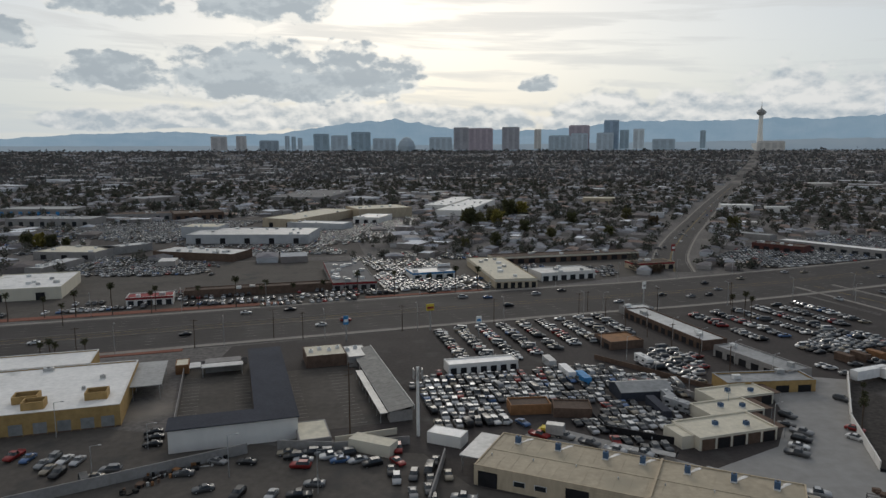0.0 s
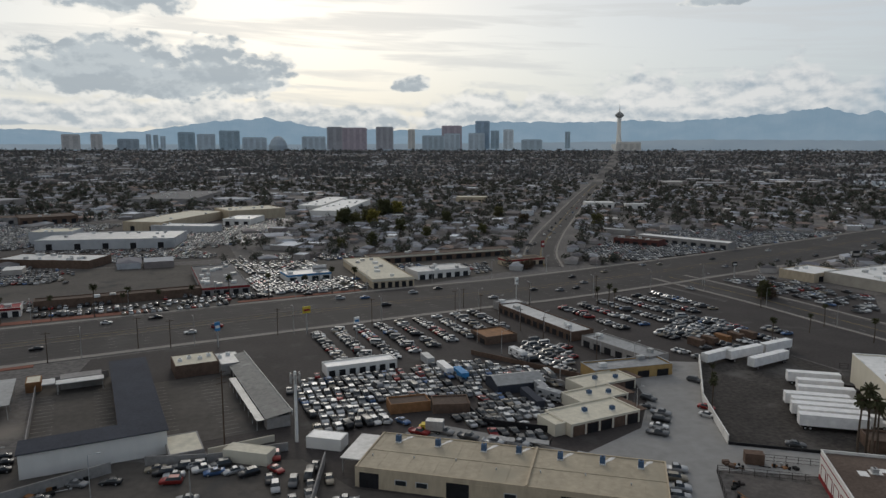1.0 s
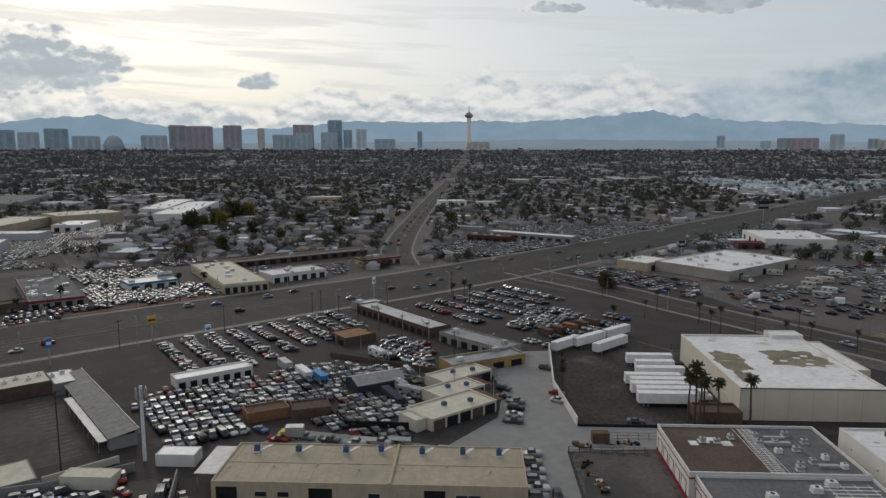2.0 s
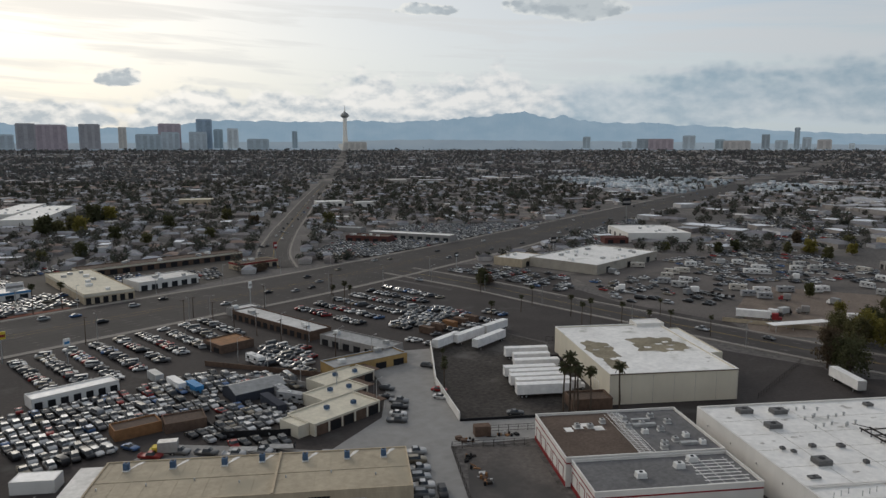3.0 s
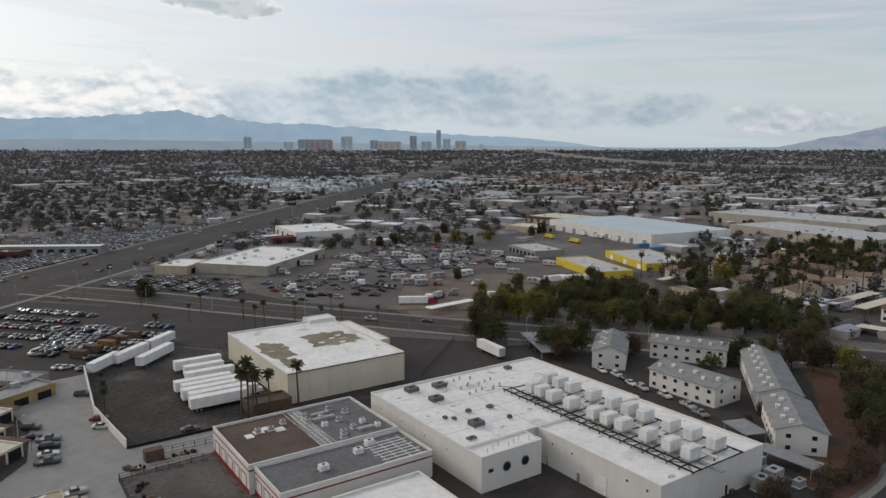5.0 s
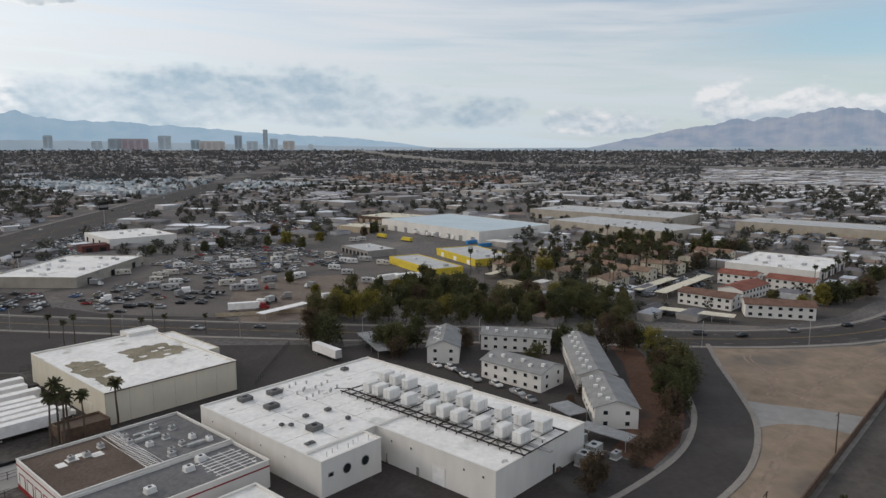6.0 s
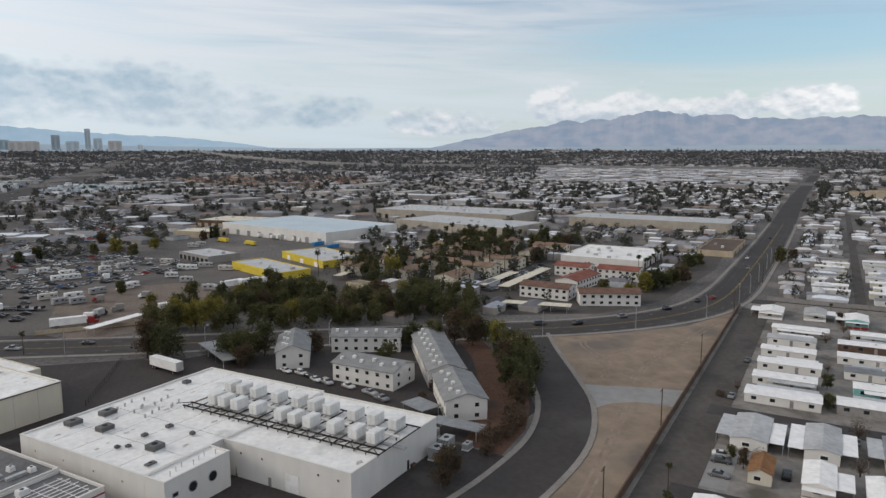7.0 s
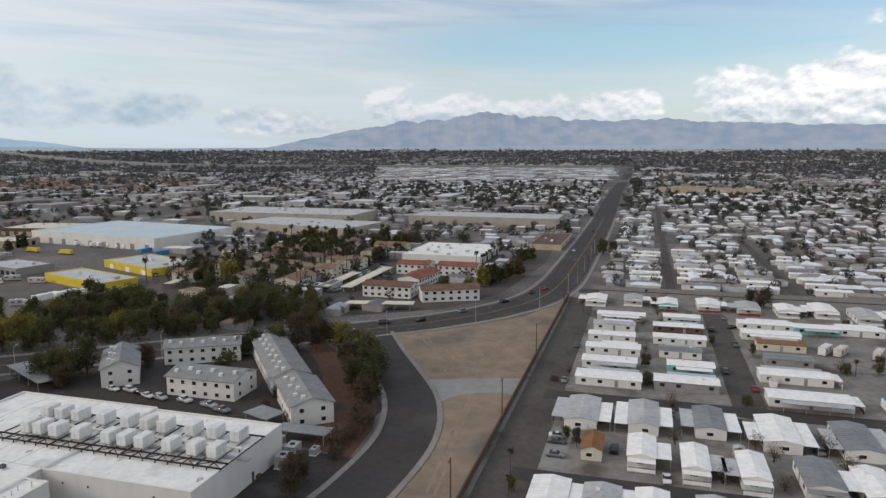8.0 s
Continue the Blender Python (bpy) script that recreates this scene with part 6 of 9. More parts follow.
OPEN_LOTS = [[(-150, 150), (-30, 122), (14, 120), (14, 262), (40, 290), (55, 330), (20, 372), (-40, 325), (-120, 240), (-170, 190)], [(-190, 60), (12, 60), (12, 128), (-200, 110)],
             [(11, 60), (143, 60), (150, 200), (112, 240), (60, 262), (14, 232)], [(142, 70), (236, 110), (212, 150), (150, 200)], [(118, 104), (340, 104), (340, 28), (118, 28)],
             [(150, 262), (208, 222), (268, 212), (330, 262), (300, 420), (200, 440), (120, 372), (122, 300)], [(-250, 195), (-160, 262), (-118, 318), (-60, 395), (-75, 465), (-165, 420), (-300, 340), (-400, 200), (-330, 160)],
             [(18, 378), (50, 342), (83, 300), (110, 330), (120, 372), (75, 415)], [(-420, 330), (-300, 345), (-240, 400), (-290, 470), (-330, 690), (-450, 700), (-520, 420)], [(-28, 470), (40, 430), (170, 520), (220, 640), (60, 640), (0, 560)],
             [(118, 36), (338, 36), (338, -260), (118, -260)], [(280, 260), (380, 230), (390, 300), (420, 440), (300, 430)]]
nrand = np.random.default_rng(7)


def cells(r0, r1, size, az0=-42.0, az1=140.0):
    """Jittered places of the grid in a ring, with their bearing and distance."""
    n = int(r1 / size) + 1
    a, b = np.meshgrid(np.arange(-n, n + 1) * size, np.arange(-n, n + 1) * size)
    u, v = a.ravel() + nrand.uniform(-.28, .28, a.size) * size, b.ravel() + nrand.uniform(-.28, .28, a.size) * size
    x, y = u * CG + v * SG, -u * SG + v * CG
    r, az_ = np.hypot(x, y), np.degrees(np.arctan2(x, y))
    ok = (r > r0) & (r < r1) & (az_ > az0) & (az_ < az1)
    return u[ok], v[ok], r[ok], az_[ok]


def soft_noise(u, v, scale, seed):
    return np.array([noise.noise(Vector((a / scale, b / scale, seed))) for a, b in zip(u, v)])


houses, whites, homes, far_trees, near_trees, tiled, sheds = [], [], [], [], [], [], []
TILED = [(955, 970), (1016, 717), (1421, 1003), (1414, 1348), (1072, 1329)]
LIFT = np.vectorize(lift)
# shops, schools and works in clusters across the valley, with large flat roofs
u, v, r, a = cells(850, 4500, 84.0)
zn = soft_noise(u, v, 520.0, 12.0) + 0.5 * soft_noise(u, v, 200.0, 15.0)
ok = keep_clear(u, v, 40.0) & (zn > 0.16) & (nrand.random(len(u)) < 0.62) & ~((a > 82) & (r < 1450) & (v < 30)) & ~((a > 5) & (a < 50) & (r < 1300))
for pu, pv, pr in zip(u[ok], v[ok], r[ok]):
    x, y = xy(pu, pv)
    w, d = nrand.uniform(22, 70), nrand.uniform(16, 38)
    if nrand.random() < 0.5:
        w, d = d, w
    FOOT.append((pu, pv, w, d, 0.0))
    sheds.append((x, y, lift(pr), radians(GRID), w, d, nrand.uniform(4.5, 8.0)))
for r0, r1, size, tall in ((240, 620, 14.0, 1.0), (620, 1250, 16.5, 1.0), (1250, 2300, 22.5, 1.0), (2300, 3400, 33.0, 1.05), (3400, 4650, 40.0, 1.15)):
    u, v, r, a = cells(r0, r1, size)
    ok = keep_clear(u, v, 6.0 if r0 < 1200 else 9.0)
    for poly in OPEN_LOTS if r0 < 1250 else ():
        ok &= ~inside(u, v, poly)
    wx, wy = u * CG + v * SG, -u * SG + v * CG
    ok &= ~((a < 34) & (wy < 345 + 0.33 * wx)) & ~((r < 400) & (a < 80) & (a > 20))
    u, v, r, a = u[ok], v[ok], r[ok], a[ok]
    zn = soft_noise(u, v, 190.0, 2.0)
    zn2 = soft_noise(u, v, 90.0, 7.0)
    wood = soft_noise(u, v, 140.0, 19.0)
    z = LIFT(r)
    x, y = u * CG + v * SG, -u * SG + v * CG
    pick = nrand.random(len(u))
    mobile = ((a > 82) & (r < 1150) & (r > 330) & (v < 24)) | ((a > 93) & (a < 111) & (r > 900) & (r < 1500))
    works = ((a > 93) & (a < 113) & (r > 1500) & (r < 2300)) | ((a < -2) & (r < 800)) | ((a > 42) & (a < 80) & (r < 900)) | ((zn > 0.38) & (r > 700) & (r < 2400))
    terra = inside(u, v, TILED)
    green = (a > -2) & (a < 45) & (r > 420)
    bare = (zn2 > 0.42) & ~(green & (r < 900))
    for i in range(len(u)):
        street = (v[i] % 68) < 9 or (u[i] % 180) < 10
        if street and r[i] < 2400 and not mobile[i]:
            continue
        q, t = pick[i], radians(GRID) + (0 if nrand.random() < 0.5 else math.pi / 2)
        if mobile[i]:
            turned = (int(u[i] // 95) + int(v[i] // 62)) % 3 == 0
            if q < (0.80 if r[i] < 800 else 0.66):
                homes.append((x[i], y[i], z[i], radians(GRID) + (math.pi / 2 if turned else 0) + nrand.normal() * 0.03, nrand.uniform(4.2, 6.4), nrand.uniform(9, 14.5), nrand.uniform(3.2, 4.1)))
            for k in range(2):
                if nrand.random() < (0.26 if q < 0.7 else 0.6):
                    near_trees.append((x[i] + nrand.uniform(-.5, .5) * size, y[i] + nrand.uniform(-.5, .5) * size, z[i], nrand.uniform(1.3, 3.2) * (1.0 if r[i] < 850 else 1.3), nrand.uniform(3.2, 8.0)))
            continue
        if works[i]:
            if q < (0.34 if a[i] < 0 and r[i] < 900 else 0.20 if r[i] < 900 else 0.55 if a[i] > 90 else 0.26):
                s = nrand.uniform(0.55, 1.15) * (1.0 if r[i] < 1200 else 1.8)
                (whites if nrand.random() < (0.95 if r[i] > 1400 and a[i] > 90 else 0.35) else houses).append((x[i], y[i], z[i], radians(GRID) + nrand.choice((0.0, 0.65)), 17 * s, 12 * s * nrand.uniform(0.8, 2.4), nrand.uniform(3.2, 5.2)))
            elif q < 0.54:
                near_trees.append((x[i], y[i], z[i], nrand.uniform(2.0, 4.5), nrand.uniform(4, 9)))
            continue
        dense = (0.92 if green[i] and r[i] < 900 else 0.70 if green[i] else 0.62) - (0.25 if wood[i] > 0.3 else 0.0)
        if q < dense and not bare[i]:
            s = min(size / 19.0, 1.15)
            light = 0.04 if a[i] < 45 else 0.30 if a[i] < 60 else 0.58 if r[i] < 2000 else 0.14
            (tiled if terra[i] else whites if nrand.random() < light else houses).append((x[i], y[i], z[i], t, nrand.uniform(8, 12) * s, nrand.uniform(11, 17) * s, nrand.uniform(3.4, 4.6) * tall))
        many = 2 if r[i] < 1250 else 3
        for k in range(many):
            if nrand.random() < (0.82 if wood[i] > 0.3 else 0.58 if a[i] < 50 else 0.29 if r[i] < 2000 else 0.62) * (0.45 if bare[i] else 1.0):
                big = 1.7 if nrand.random() < 0.12 else 1.0
                far_trees.append((x[i] + nrand.uniform(-.5, .5) * size, y[i] + nrand.uniform(-.5, .5) * size, z[i], nrand.uniform(1.6, 3.4) * tall * big, nrand.uniform(3.4, 7.4) * tall * big))
# long pale sheds under the mountains
for k in range(16):
    pa, pr = (nrand.uniform(113, 138), nrand.uniform(4150, 4520)) if k < 12 else (nrand.uniform(94, 104), nrand.uniform(4300, 4520))
    sheds.append((pr * math.sin(radians(pa)), pr * math.cos(radians(pa)), lift(pr), radians(90 - pa) + math.pi / 2, nrand.uniform(120, 260), 40.0, nrand.uniform(8, 12)))
# belts of street trees
for k in range(90):
    pr, pa = 900 + 3600 * math.sqrt(nrand.random()), nrand.uniform(-36, 134)
    bx, by = pr * math.sin(radians(pa)), pr * math.cos(radians(pa))
    bu, bv = uv_of(bx, by)
    turn, long = nrand.choice((0.0, math.pi / 2)), nrand.uniform(120, 420)
    n = int(long / 7)
    bu, bv = bu + np.cos(turn) * np.arange(n) * 7.0, bv + np.sin(turn) * np.arange(n) * 7.0
    bok = keep_clear(bu, bv, 3.0)
    for pu, pv in zip(bu[bok], bv[bok]):
        x, y = xy(pu + nrand.uniform(-3, 3), pv + nrand.uniform(-3, 3))
        if math.hypot(x, y) < 4600 and nrand.random() < 0.8:
            far_trees.append((x, y, lift(math.hypot(x, y)), nrand.uniform(2.4, 4.6), nrand.uniform(6, 11)))
# dark trees among the palms and tiled apartments
for k in range(190):
    pu, pv = nrand.uniform(296, 500), nrand.uniform(152, 256)
    if keep_clear(np.array([pu]), np.array([pv]), 1.2)[0]:
        x, y = xy(pu, pv)
        near_trees.append((x, y, 0.0, nrand.uniform(1.8, 3.4), nrand.uniform(5.0, 9.5)))
HOUSE_M = np.array([1, 1, 1, 1, 0, 0, 0, 0])
HALL_M = np.array([1, 1, 1, 1, 0])
# large far roofs, with the same haze tint put into the colours
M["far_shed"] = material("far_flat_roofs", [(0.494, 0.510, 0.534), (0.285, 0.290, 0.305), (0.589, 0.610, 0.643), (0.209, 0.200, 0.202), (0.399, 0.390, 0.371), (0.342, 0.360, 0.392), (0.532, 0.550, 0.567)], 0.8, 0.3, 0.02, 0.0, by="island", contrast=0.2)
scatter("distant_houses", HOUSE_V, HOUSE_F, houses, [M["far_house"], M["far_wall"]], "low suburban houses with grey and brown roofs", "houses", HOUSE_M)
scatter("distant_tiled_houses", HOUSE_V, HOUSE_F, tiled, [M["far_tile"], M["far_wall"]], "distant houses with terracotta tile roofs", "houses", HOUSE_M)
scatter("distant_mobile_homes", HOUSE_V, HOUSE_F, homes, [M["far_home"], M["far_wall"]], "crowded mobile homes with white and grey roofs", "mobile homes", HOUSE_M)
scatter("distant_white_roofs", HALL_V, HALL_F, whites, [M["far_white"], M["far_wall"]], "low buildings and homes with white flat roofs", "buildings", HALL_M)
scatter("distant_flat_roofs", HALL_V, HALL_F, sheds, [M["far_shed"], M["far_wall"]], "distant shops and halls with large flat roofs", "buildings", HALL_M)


def leafy(name, trees, leaves, mats, label, size=1.0, trunks=True):
    """Many trees as clouds of leaf sprays, each on its own trunk."""
    T = np.array(trees)
    n = len(T)
    d = nrand.normal(size=(n, leaves, 3))
    d /= np.linalg.norm(d, axis=2, keepdims=True)
    rad = nrand.uniform(0.45, 1.0, (n, leaves, 1)) ** 0.6 * (1 + 0.28 * np.sin(3 * d[:, :, :1] * 2 + nrand.uniform(0, 6, (n, 1, 1))))
    c = d * rad
    mid = np.stack([T[:, 0], T[:, 1], T[:, 2] + T[:, 4] * 0.58], 1)[:, None, :]
    c = mid + c * np.stack([T[:, 3], T[:, 3], T[:, 4] * 0.44], 1)[:, None, :]
    s = (T[:, 3] * size * (3.4 / math.sqrt(leaves)))[:, None, None, None]
    tri = c[:, :, None, :] + nrand.normal(size=(n, leaves, 3, 3)) * s * 0.75
    tri[..., 2] = np.maximum(tri[..., 2], T[:, 2][:, None, None])
    out = tri.reshape(-1, 3)
    if not trunks:
        return join_mesh(name, out, np.arange(len(out)), np.full(n * leaves, 3), mats, label, "trees")
    w = np.maximum(T[:, 3] * 0.07, 0.12)
    base = []
    for k in range(3):
        q = 2 * math.pi * k / 3
        for zz, f in ((0.0, 1.0), (0.5, 0.6)):
            base.append(np.stack([T[:, 0] + w * f * math.cos(q), T[:, 1] + w * f * math.sin(q), T[:, 2] + T[:, 4] * zz], 1))
    tv = np.stack(base, 1).reshape(-1, 3)
    i0 = len(out) + np.arange(n) * 6
    quads = np.stack([np.stack([i0 + a, i0 + b, i0 + c2, i0 + d2], 1) for a, b, c2, d2 in ((0, 2, 3, 1), (2, 4, 5, 3), (4, 0, 1, 5))], 1).reshape(-1)
    loops = np.concatenate([np.arange(len(out)), quads])
    counts = np.concatenate([np.full(n * leaves, 3), np.full(n * 3, 4)])
    return join_mesh(name, np.concatenate([out, tv]), loops, counts, mats, label, "trees")


close = [t for t in far_trees + near_trees if math.hypot(t[0], t[1]) < 720]
middle = [t for t in far_trees + near_trees if 720 <= math.hypot(t[0], t[1]) < 1500]
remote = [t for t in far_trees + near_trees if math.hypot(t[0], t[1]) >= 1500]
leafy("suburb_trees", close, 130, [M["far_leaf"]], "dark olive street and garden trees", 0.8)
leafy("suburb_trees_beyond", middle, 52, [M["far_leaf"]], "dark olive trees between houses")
leafy("distant_trees", remote, 8, [M["hazed_leaf"]], "dark belts of trees across the valley", 1.0, False)
# ---------------------------------------------------------------- cars
# sections of a body from nose to tail: y, half width, low, belt, half width of the top, top
SEDAN = [(-2.30, .74, .42, .60, .66, .64), (-2.12, .86, .26, .74, .78, .79), (-1.50, .90, .22, .86, .80, .92), (-0.85, .90, .20, .93, .78, .97), (-0.18, .90, .20, .95, .62, 1.40), (0.75, .90, .20, .96, .62, 1.42), (1.45, .90, .20, .97, .74, 1.04), (2.10, .87, .26, .92, .76, .99), (2.30, .76, .42, .74, .66, .80)]
SUV = [(-2.35, .78, .48, .72, .70, .78), (-2.15, .92, .32, .92, .84, .98), (-1.45, .95, .28, 1.02, .86, 1.10), (-0.95, .95, .26, 1.06, .84, 1.13), (-0.35, .95, .26, 1.08, .70, 1.70), (1.70, .95, .26, 1.10, .70, 1.72), (2.20, .94, .28, 1.08, .76, 1.25), (2.35, .88, .42, .90, .78, 1.0)]
PICKUP = [(-2.75, .80, .52, .78, .72, .84), (-2.50, .96, .36, .98, .88, 1.04), (-1.70, .98, .32, 1.08, .90, 1.15), (-1.25, .98, .30, 1.10, .86, 1.18), (-0.70, .98, .30, 1.12, .72, 1.74), (0.45, .98, .30, 1.12, .72, 1.75), (0.70, .98, .30, 1.12, .90, 1.14), (0.72, .98, .30, .85, .86, .86), (2.55, .98, .32, .85, .86, .86), (2.57, .98, .34, 1.12, .9, 1.13), (2.72, .94, .45, 1.10, .88, 1.12)]
VAN = [(-2.55, .80, .48, .80, .72, .86), (-2.35, .95, .32, 1.00, .86, 1.08), (-1.85, .98, .28, 1.15, .88, 1.22), (-1.15, .98, .28, 1.25, .80, 1.95), (2.35, .98, .28, 1.25, .80, 2.0), (2.55, .95, .34, 1.2, .78, 1.9)]
GLASS = {"sedan": (3, 5), "suv": (3, 6), "pickup": (3, 5), "van": (2, 3)}
KINDS = {"sedan": SEDAN, "suv": SUV, "pickup": PICKUP, "van": VAN}


def car_shell(kind):
    """Vertices and faces of a car body; each face is told apart as paint (0) or glass (1)."""
    rows = KINDS[kind]
    first, last = GLASS[kind]
    verts, faces, slots = [], [], []
    for y, w, lo, belt, wt, top in rows:
        verts += [(w, y, lo), (w, y, belt), (wt, y, top), (-wt, y, top), (-w, y, belt), (-w, y, lo)]
    for i in range(len(rows) - 1):
        a, b = 6 * i, 6 * i + 6
        for k in range(6):
            faces.append((a + k, a + (k + 1) % 6, b + (k + 1) % 6, b + k))
            rise = abs(rows[i][5] - rows[i + 1][5]) > 0.28 and first <= i <= last
            side = k in (1, 3) and first <= i <= last
            slots.append(1 if side or (k == 2 and rise) else 0)
    faces += [(5, 4, 3, 2, 1, 0), tuple(6 * (len(rows) - 1) + k for k in range(6))]
    return verts, faces, slots + [0, 0]


def face_subset(verts, faces, slots, want, name, mat):
    me = bpy.data.meshes.new(name)
    me.from_pydata(verts, [], [f for f, s in zip(faces, slots) if s == want])
    bm = bmesh.new()
    bm.from_mesh(me)
    bmesh.ops.delete(bm, geom=[v for v in bm.verts if not v.link_faces], context="VERTS")
    bpy.data.meshes.remove(me)
    for f in bm.faces:
        f.smooth = True
    return mesh_of(bm, name, mat)


WHEEL = mesh_of(tube(tube(bmesh.new(), (-0.11, 0, 0), (0.11, 0, 0), 0.33, n=12), (0.1, 0, 0), (0.125, 0, 0), 0.19, n=8, mi=1), "wheel", [M["tyre"], M["steel"]])
CAR_PARTS = {}
for kind in KINDS:
    v_, f_, s_ = car_shell(kind)
    CAR_PARTS[kind] = (face_subset(v_, f_, s_, 0, "body", M["paint"]), face_subset(v_, f_, s_, 1, "glazing", M["glass"]))
CARS = []                              # x, y, turn in degrees, kind


def put_car(u, v, turn, kind=None, r=random.Random(1)):
    x, y = xy(u, v)
    CARS.append((x, y, GRID + turn + r.uniform(-3, 3), kind or r.choices(("sedan", "suv", "pickup", "van"), (50, 30, 14, 6))[0]))


def car_row(u0, v0, u1, v1, pitch=2.75, slant=90.0, fill=0.9, seed=1, wob=4.0):
    """Cars side by side along a line."""
    r = random.Random(seed + int(u0 * 13 + v0 * 7))
    d = math.hypot(u1 - u0, v1 - v0)
    along = math.degrees(math.atan2(v1 - v0, u1 - u0))
    for k in range(int(d / pitch)):
        t = (k + 0.5) * pitch / d
        if r.random() < fill:
            put_car(u0 + (u1 - u0) * t + r.uniform(-.2, .2), v0 + (v1 - v0) * t + r.uniform(-.3, .3), along - 90 + slant + r.choice((0, 180)) + r.uniform(-wob, wob), None, r)


def car_field(poly, along, gap=6.2, pitch=2.75, fill=0.85, seed=1, wob=3.0, pairs=True):
    """Rows of cars all over a lot; along: the rows' direction in degrees."""
    r = random.Random(seed)
    c, s = math.cos(radians(along)), math.sin(radians(along))
    cu, cv = sum(p[0] for p in poly) / len(poly), sum(p[1] for p in poly) / len(poly)
    pts = []
    b, k = -260.0, 0
    while b < 260:
        a = -260.0
        while a < 260:
            pts.append((cu + a * c - b * s, cv + a * s + b * c))
            a += pitch
        b += 5.0 if pairs and k % 2 == 0 else gap
        k += 1
    U, V = np.array(pts).T
    ok = inside(U, V, poly) & keep_clear(U, V, 2.6)
    for u, v in zip(U[ok], V[ok]):
        if r.random() < fill * (0.55 + 0.9 * (0.5 + 0.5 * noise.noise(Vector((u / 14, v / 14, seed))))):
            put_car(u + r.uniform(-.25, .25), v + r.uniform(-.3, .3), along + r.choice((0, 180)) + r.uniform(-wob, wob), None, r)


# yards in front
for u, v, t in ((-152.6, 97.4, 20), (-148.5, 97.9, 20), (-142.8, 97.3, 20), (-143.2, 100.3, 20), (-140.1, 100.8, 18), (-137, 101.6, 18), (-139.1, 95.9, 20), (-135.5, 95.5, 22), (-126.5, 95.0, 60), (-127.0, 97.6, -60), (-126.6, 101.6, -55), (-134.3, 120.9, -50), (-131.5, 118.6, -50), (-128.8, 115.4, -50),
                (-110.7, 106.9, -60), (-108.1, 114.5, 100), (-101.9, 117.0, -70), (-101.7, 103.2, -40)):
    put_car(u, v, t)
for u, v, t in ((-93.7, 104.4, 10), (-87.2, 106.9, 15), (-82, 109.3, -60), (-96.6, 124.6, -55), (-93.8, 123.4, -60), (-90.9, 123.0, -62), (-91.6, 127.0, -60), (-88.8, 128.3, -48), (-86.2, 127.2, -50), (-84.0, 130.0, -45), (-83.3, 126.4, -50), (-79.6, 128.0, -45), (-75.8, 127.8, -40), (-89.8, 120.4, -70), (-82.1, 114.7, -66)):
    put_car(u, v, t)
for u, v, t, k in ((-74.1, 137.0, 30, "suv"), (-71, 131, 60, "sedan"), (-70.2, 126.5, 30, "sedan"), (-67.2, 123.4, 30, "suv"), (-64.6, 126.4, 20, "suv"), (-62.6, 130.0, 20, "van"), (-63.4, 134.6, 20, "sedan"), (-59.1, 122.3, 30, "sedan"), (-61.2, 119.3, 30, "sedan"), (-60.6, 126.3, 30, "sedan"), (-57.9, 129.6, 30, "sedan"), (-51.0, 121.8, -70, "pickup"), (-56, 118, 30, "suv")):
    put_car(u, v, t, k)
for k, v in enumerate((153, 148.5, 144.2, 140.2, 136.4, 132.8, 129, 125)):
    put_car(13.6, v, 88, "pickup" if k % 2 == 0 else "suv")
for u, v, t, k in ((23.7, 216.7, 60, "suv"), (24.5, 194, 70, "sedan"), (24.2, 188, 65, "sedan"), (12.3, 186.5, 70, "pickup"), (12.1, 181.5, 80, "suv"), (11.4, 177, 80, "sedan"), (10.8, 172.5, 75, "pickup"), (42.3, 173.6, 82, "sedan"), (17.5, 133.0, 0, "suv"), (9, 190, 80, "sedan"), (9.5, 197, 60, "suv")):
    put_car(u, v, t, k)
for u, v, t, k in ((-46.3, 158.3, 75, "pickup"), (-40.5, 160.0, 75, "pickup"), (-34, 158.6, 75, "pickup"), (-27.5, 157, 80, "pickup"), (-21.6, 157.6, 75, "pickup"), (-10.4, 153.6, 80, "sedan"), (-5.1, 152.6, 80, "van"), (-57.5, 186.1, 40, "sedan"), (-57.2, 163.7, 60, "suv"), (-52.4, 164.0, 60, "sedan")):
    put_car(u, v, t, k)
for u, v in ((163.0, 142.2), (162.1, 138.2), (160.5, 134.3), (160.0, 129.6), (160.2, 121.8), (158.8, 113.0), (156.5, 107.5), (162.5, 148)):
    put_car(u, v, -20 + 8 * random.random())
# on the streets
for u, v, t in ((-238, 163, 42), (-196.5, 194.6, 42), (-152.6, 238.3, 222), (-157.6, 227.9, 42), (-100.4, 291.1, 222), (-40.8, 342.9, 222), (-28.0, 345.0, 42), (-17.3, 368.1, 222), (-8.0, 404.1, 50), (-63.9, 504.9, 0), (-57.5, 594.0, 180)):
    put_car(u, v, t - 90)
for u, v, t in ((152.3, 233.0, 120), (134.5, 248.9, 300), (243.7, 108.1, 130), (266.1, 86.8, 330), (286.8, 74.2, 150), (310.6, 60.8, 150), (258.1, 99.7, 130), (334.3, 52.0, 0), (344.7, 46.9, 170), (484.7, 46.3, 0), (443.3, 41.5, 180), (602.8, 41.6, 180)):
    put_car(u, v, t - 90)
for k in range(26):
    t = 440 + 24 * k + 9 * math.sin(k * 2.3)
    put_car(*uv_of(232 + (t - 440) * 0.425 - 88 + (3.5 if k % 2 else -3.5), 645 + (t - 440) * 0.905 - 190), 0 if k % 2 else 180)
HIGHWAY = [(-700, 78), (-400, 170), (0, 303), (120, 340), (260, 398), (400, 463), (800, 650), (1300, 875)]
rh = random.Random(17)
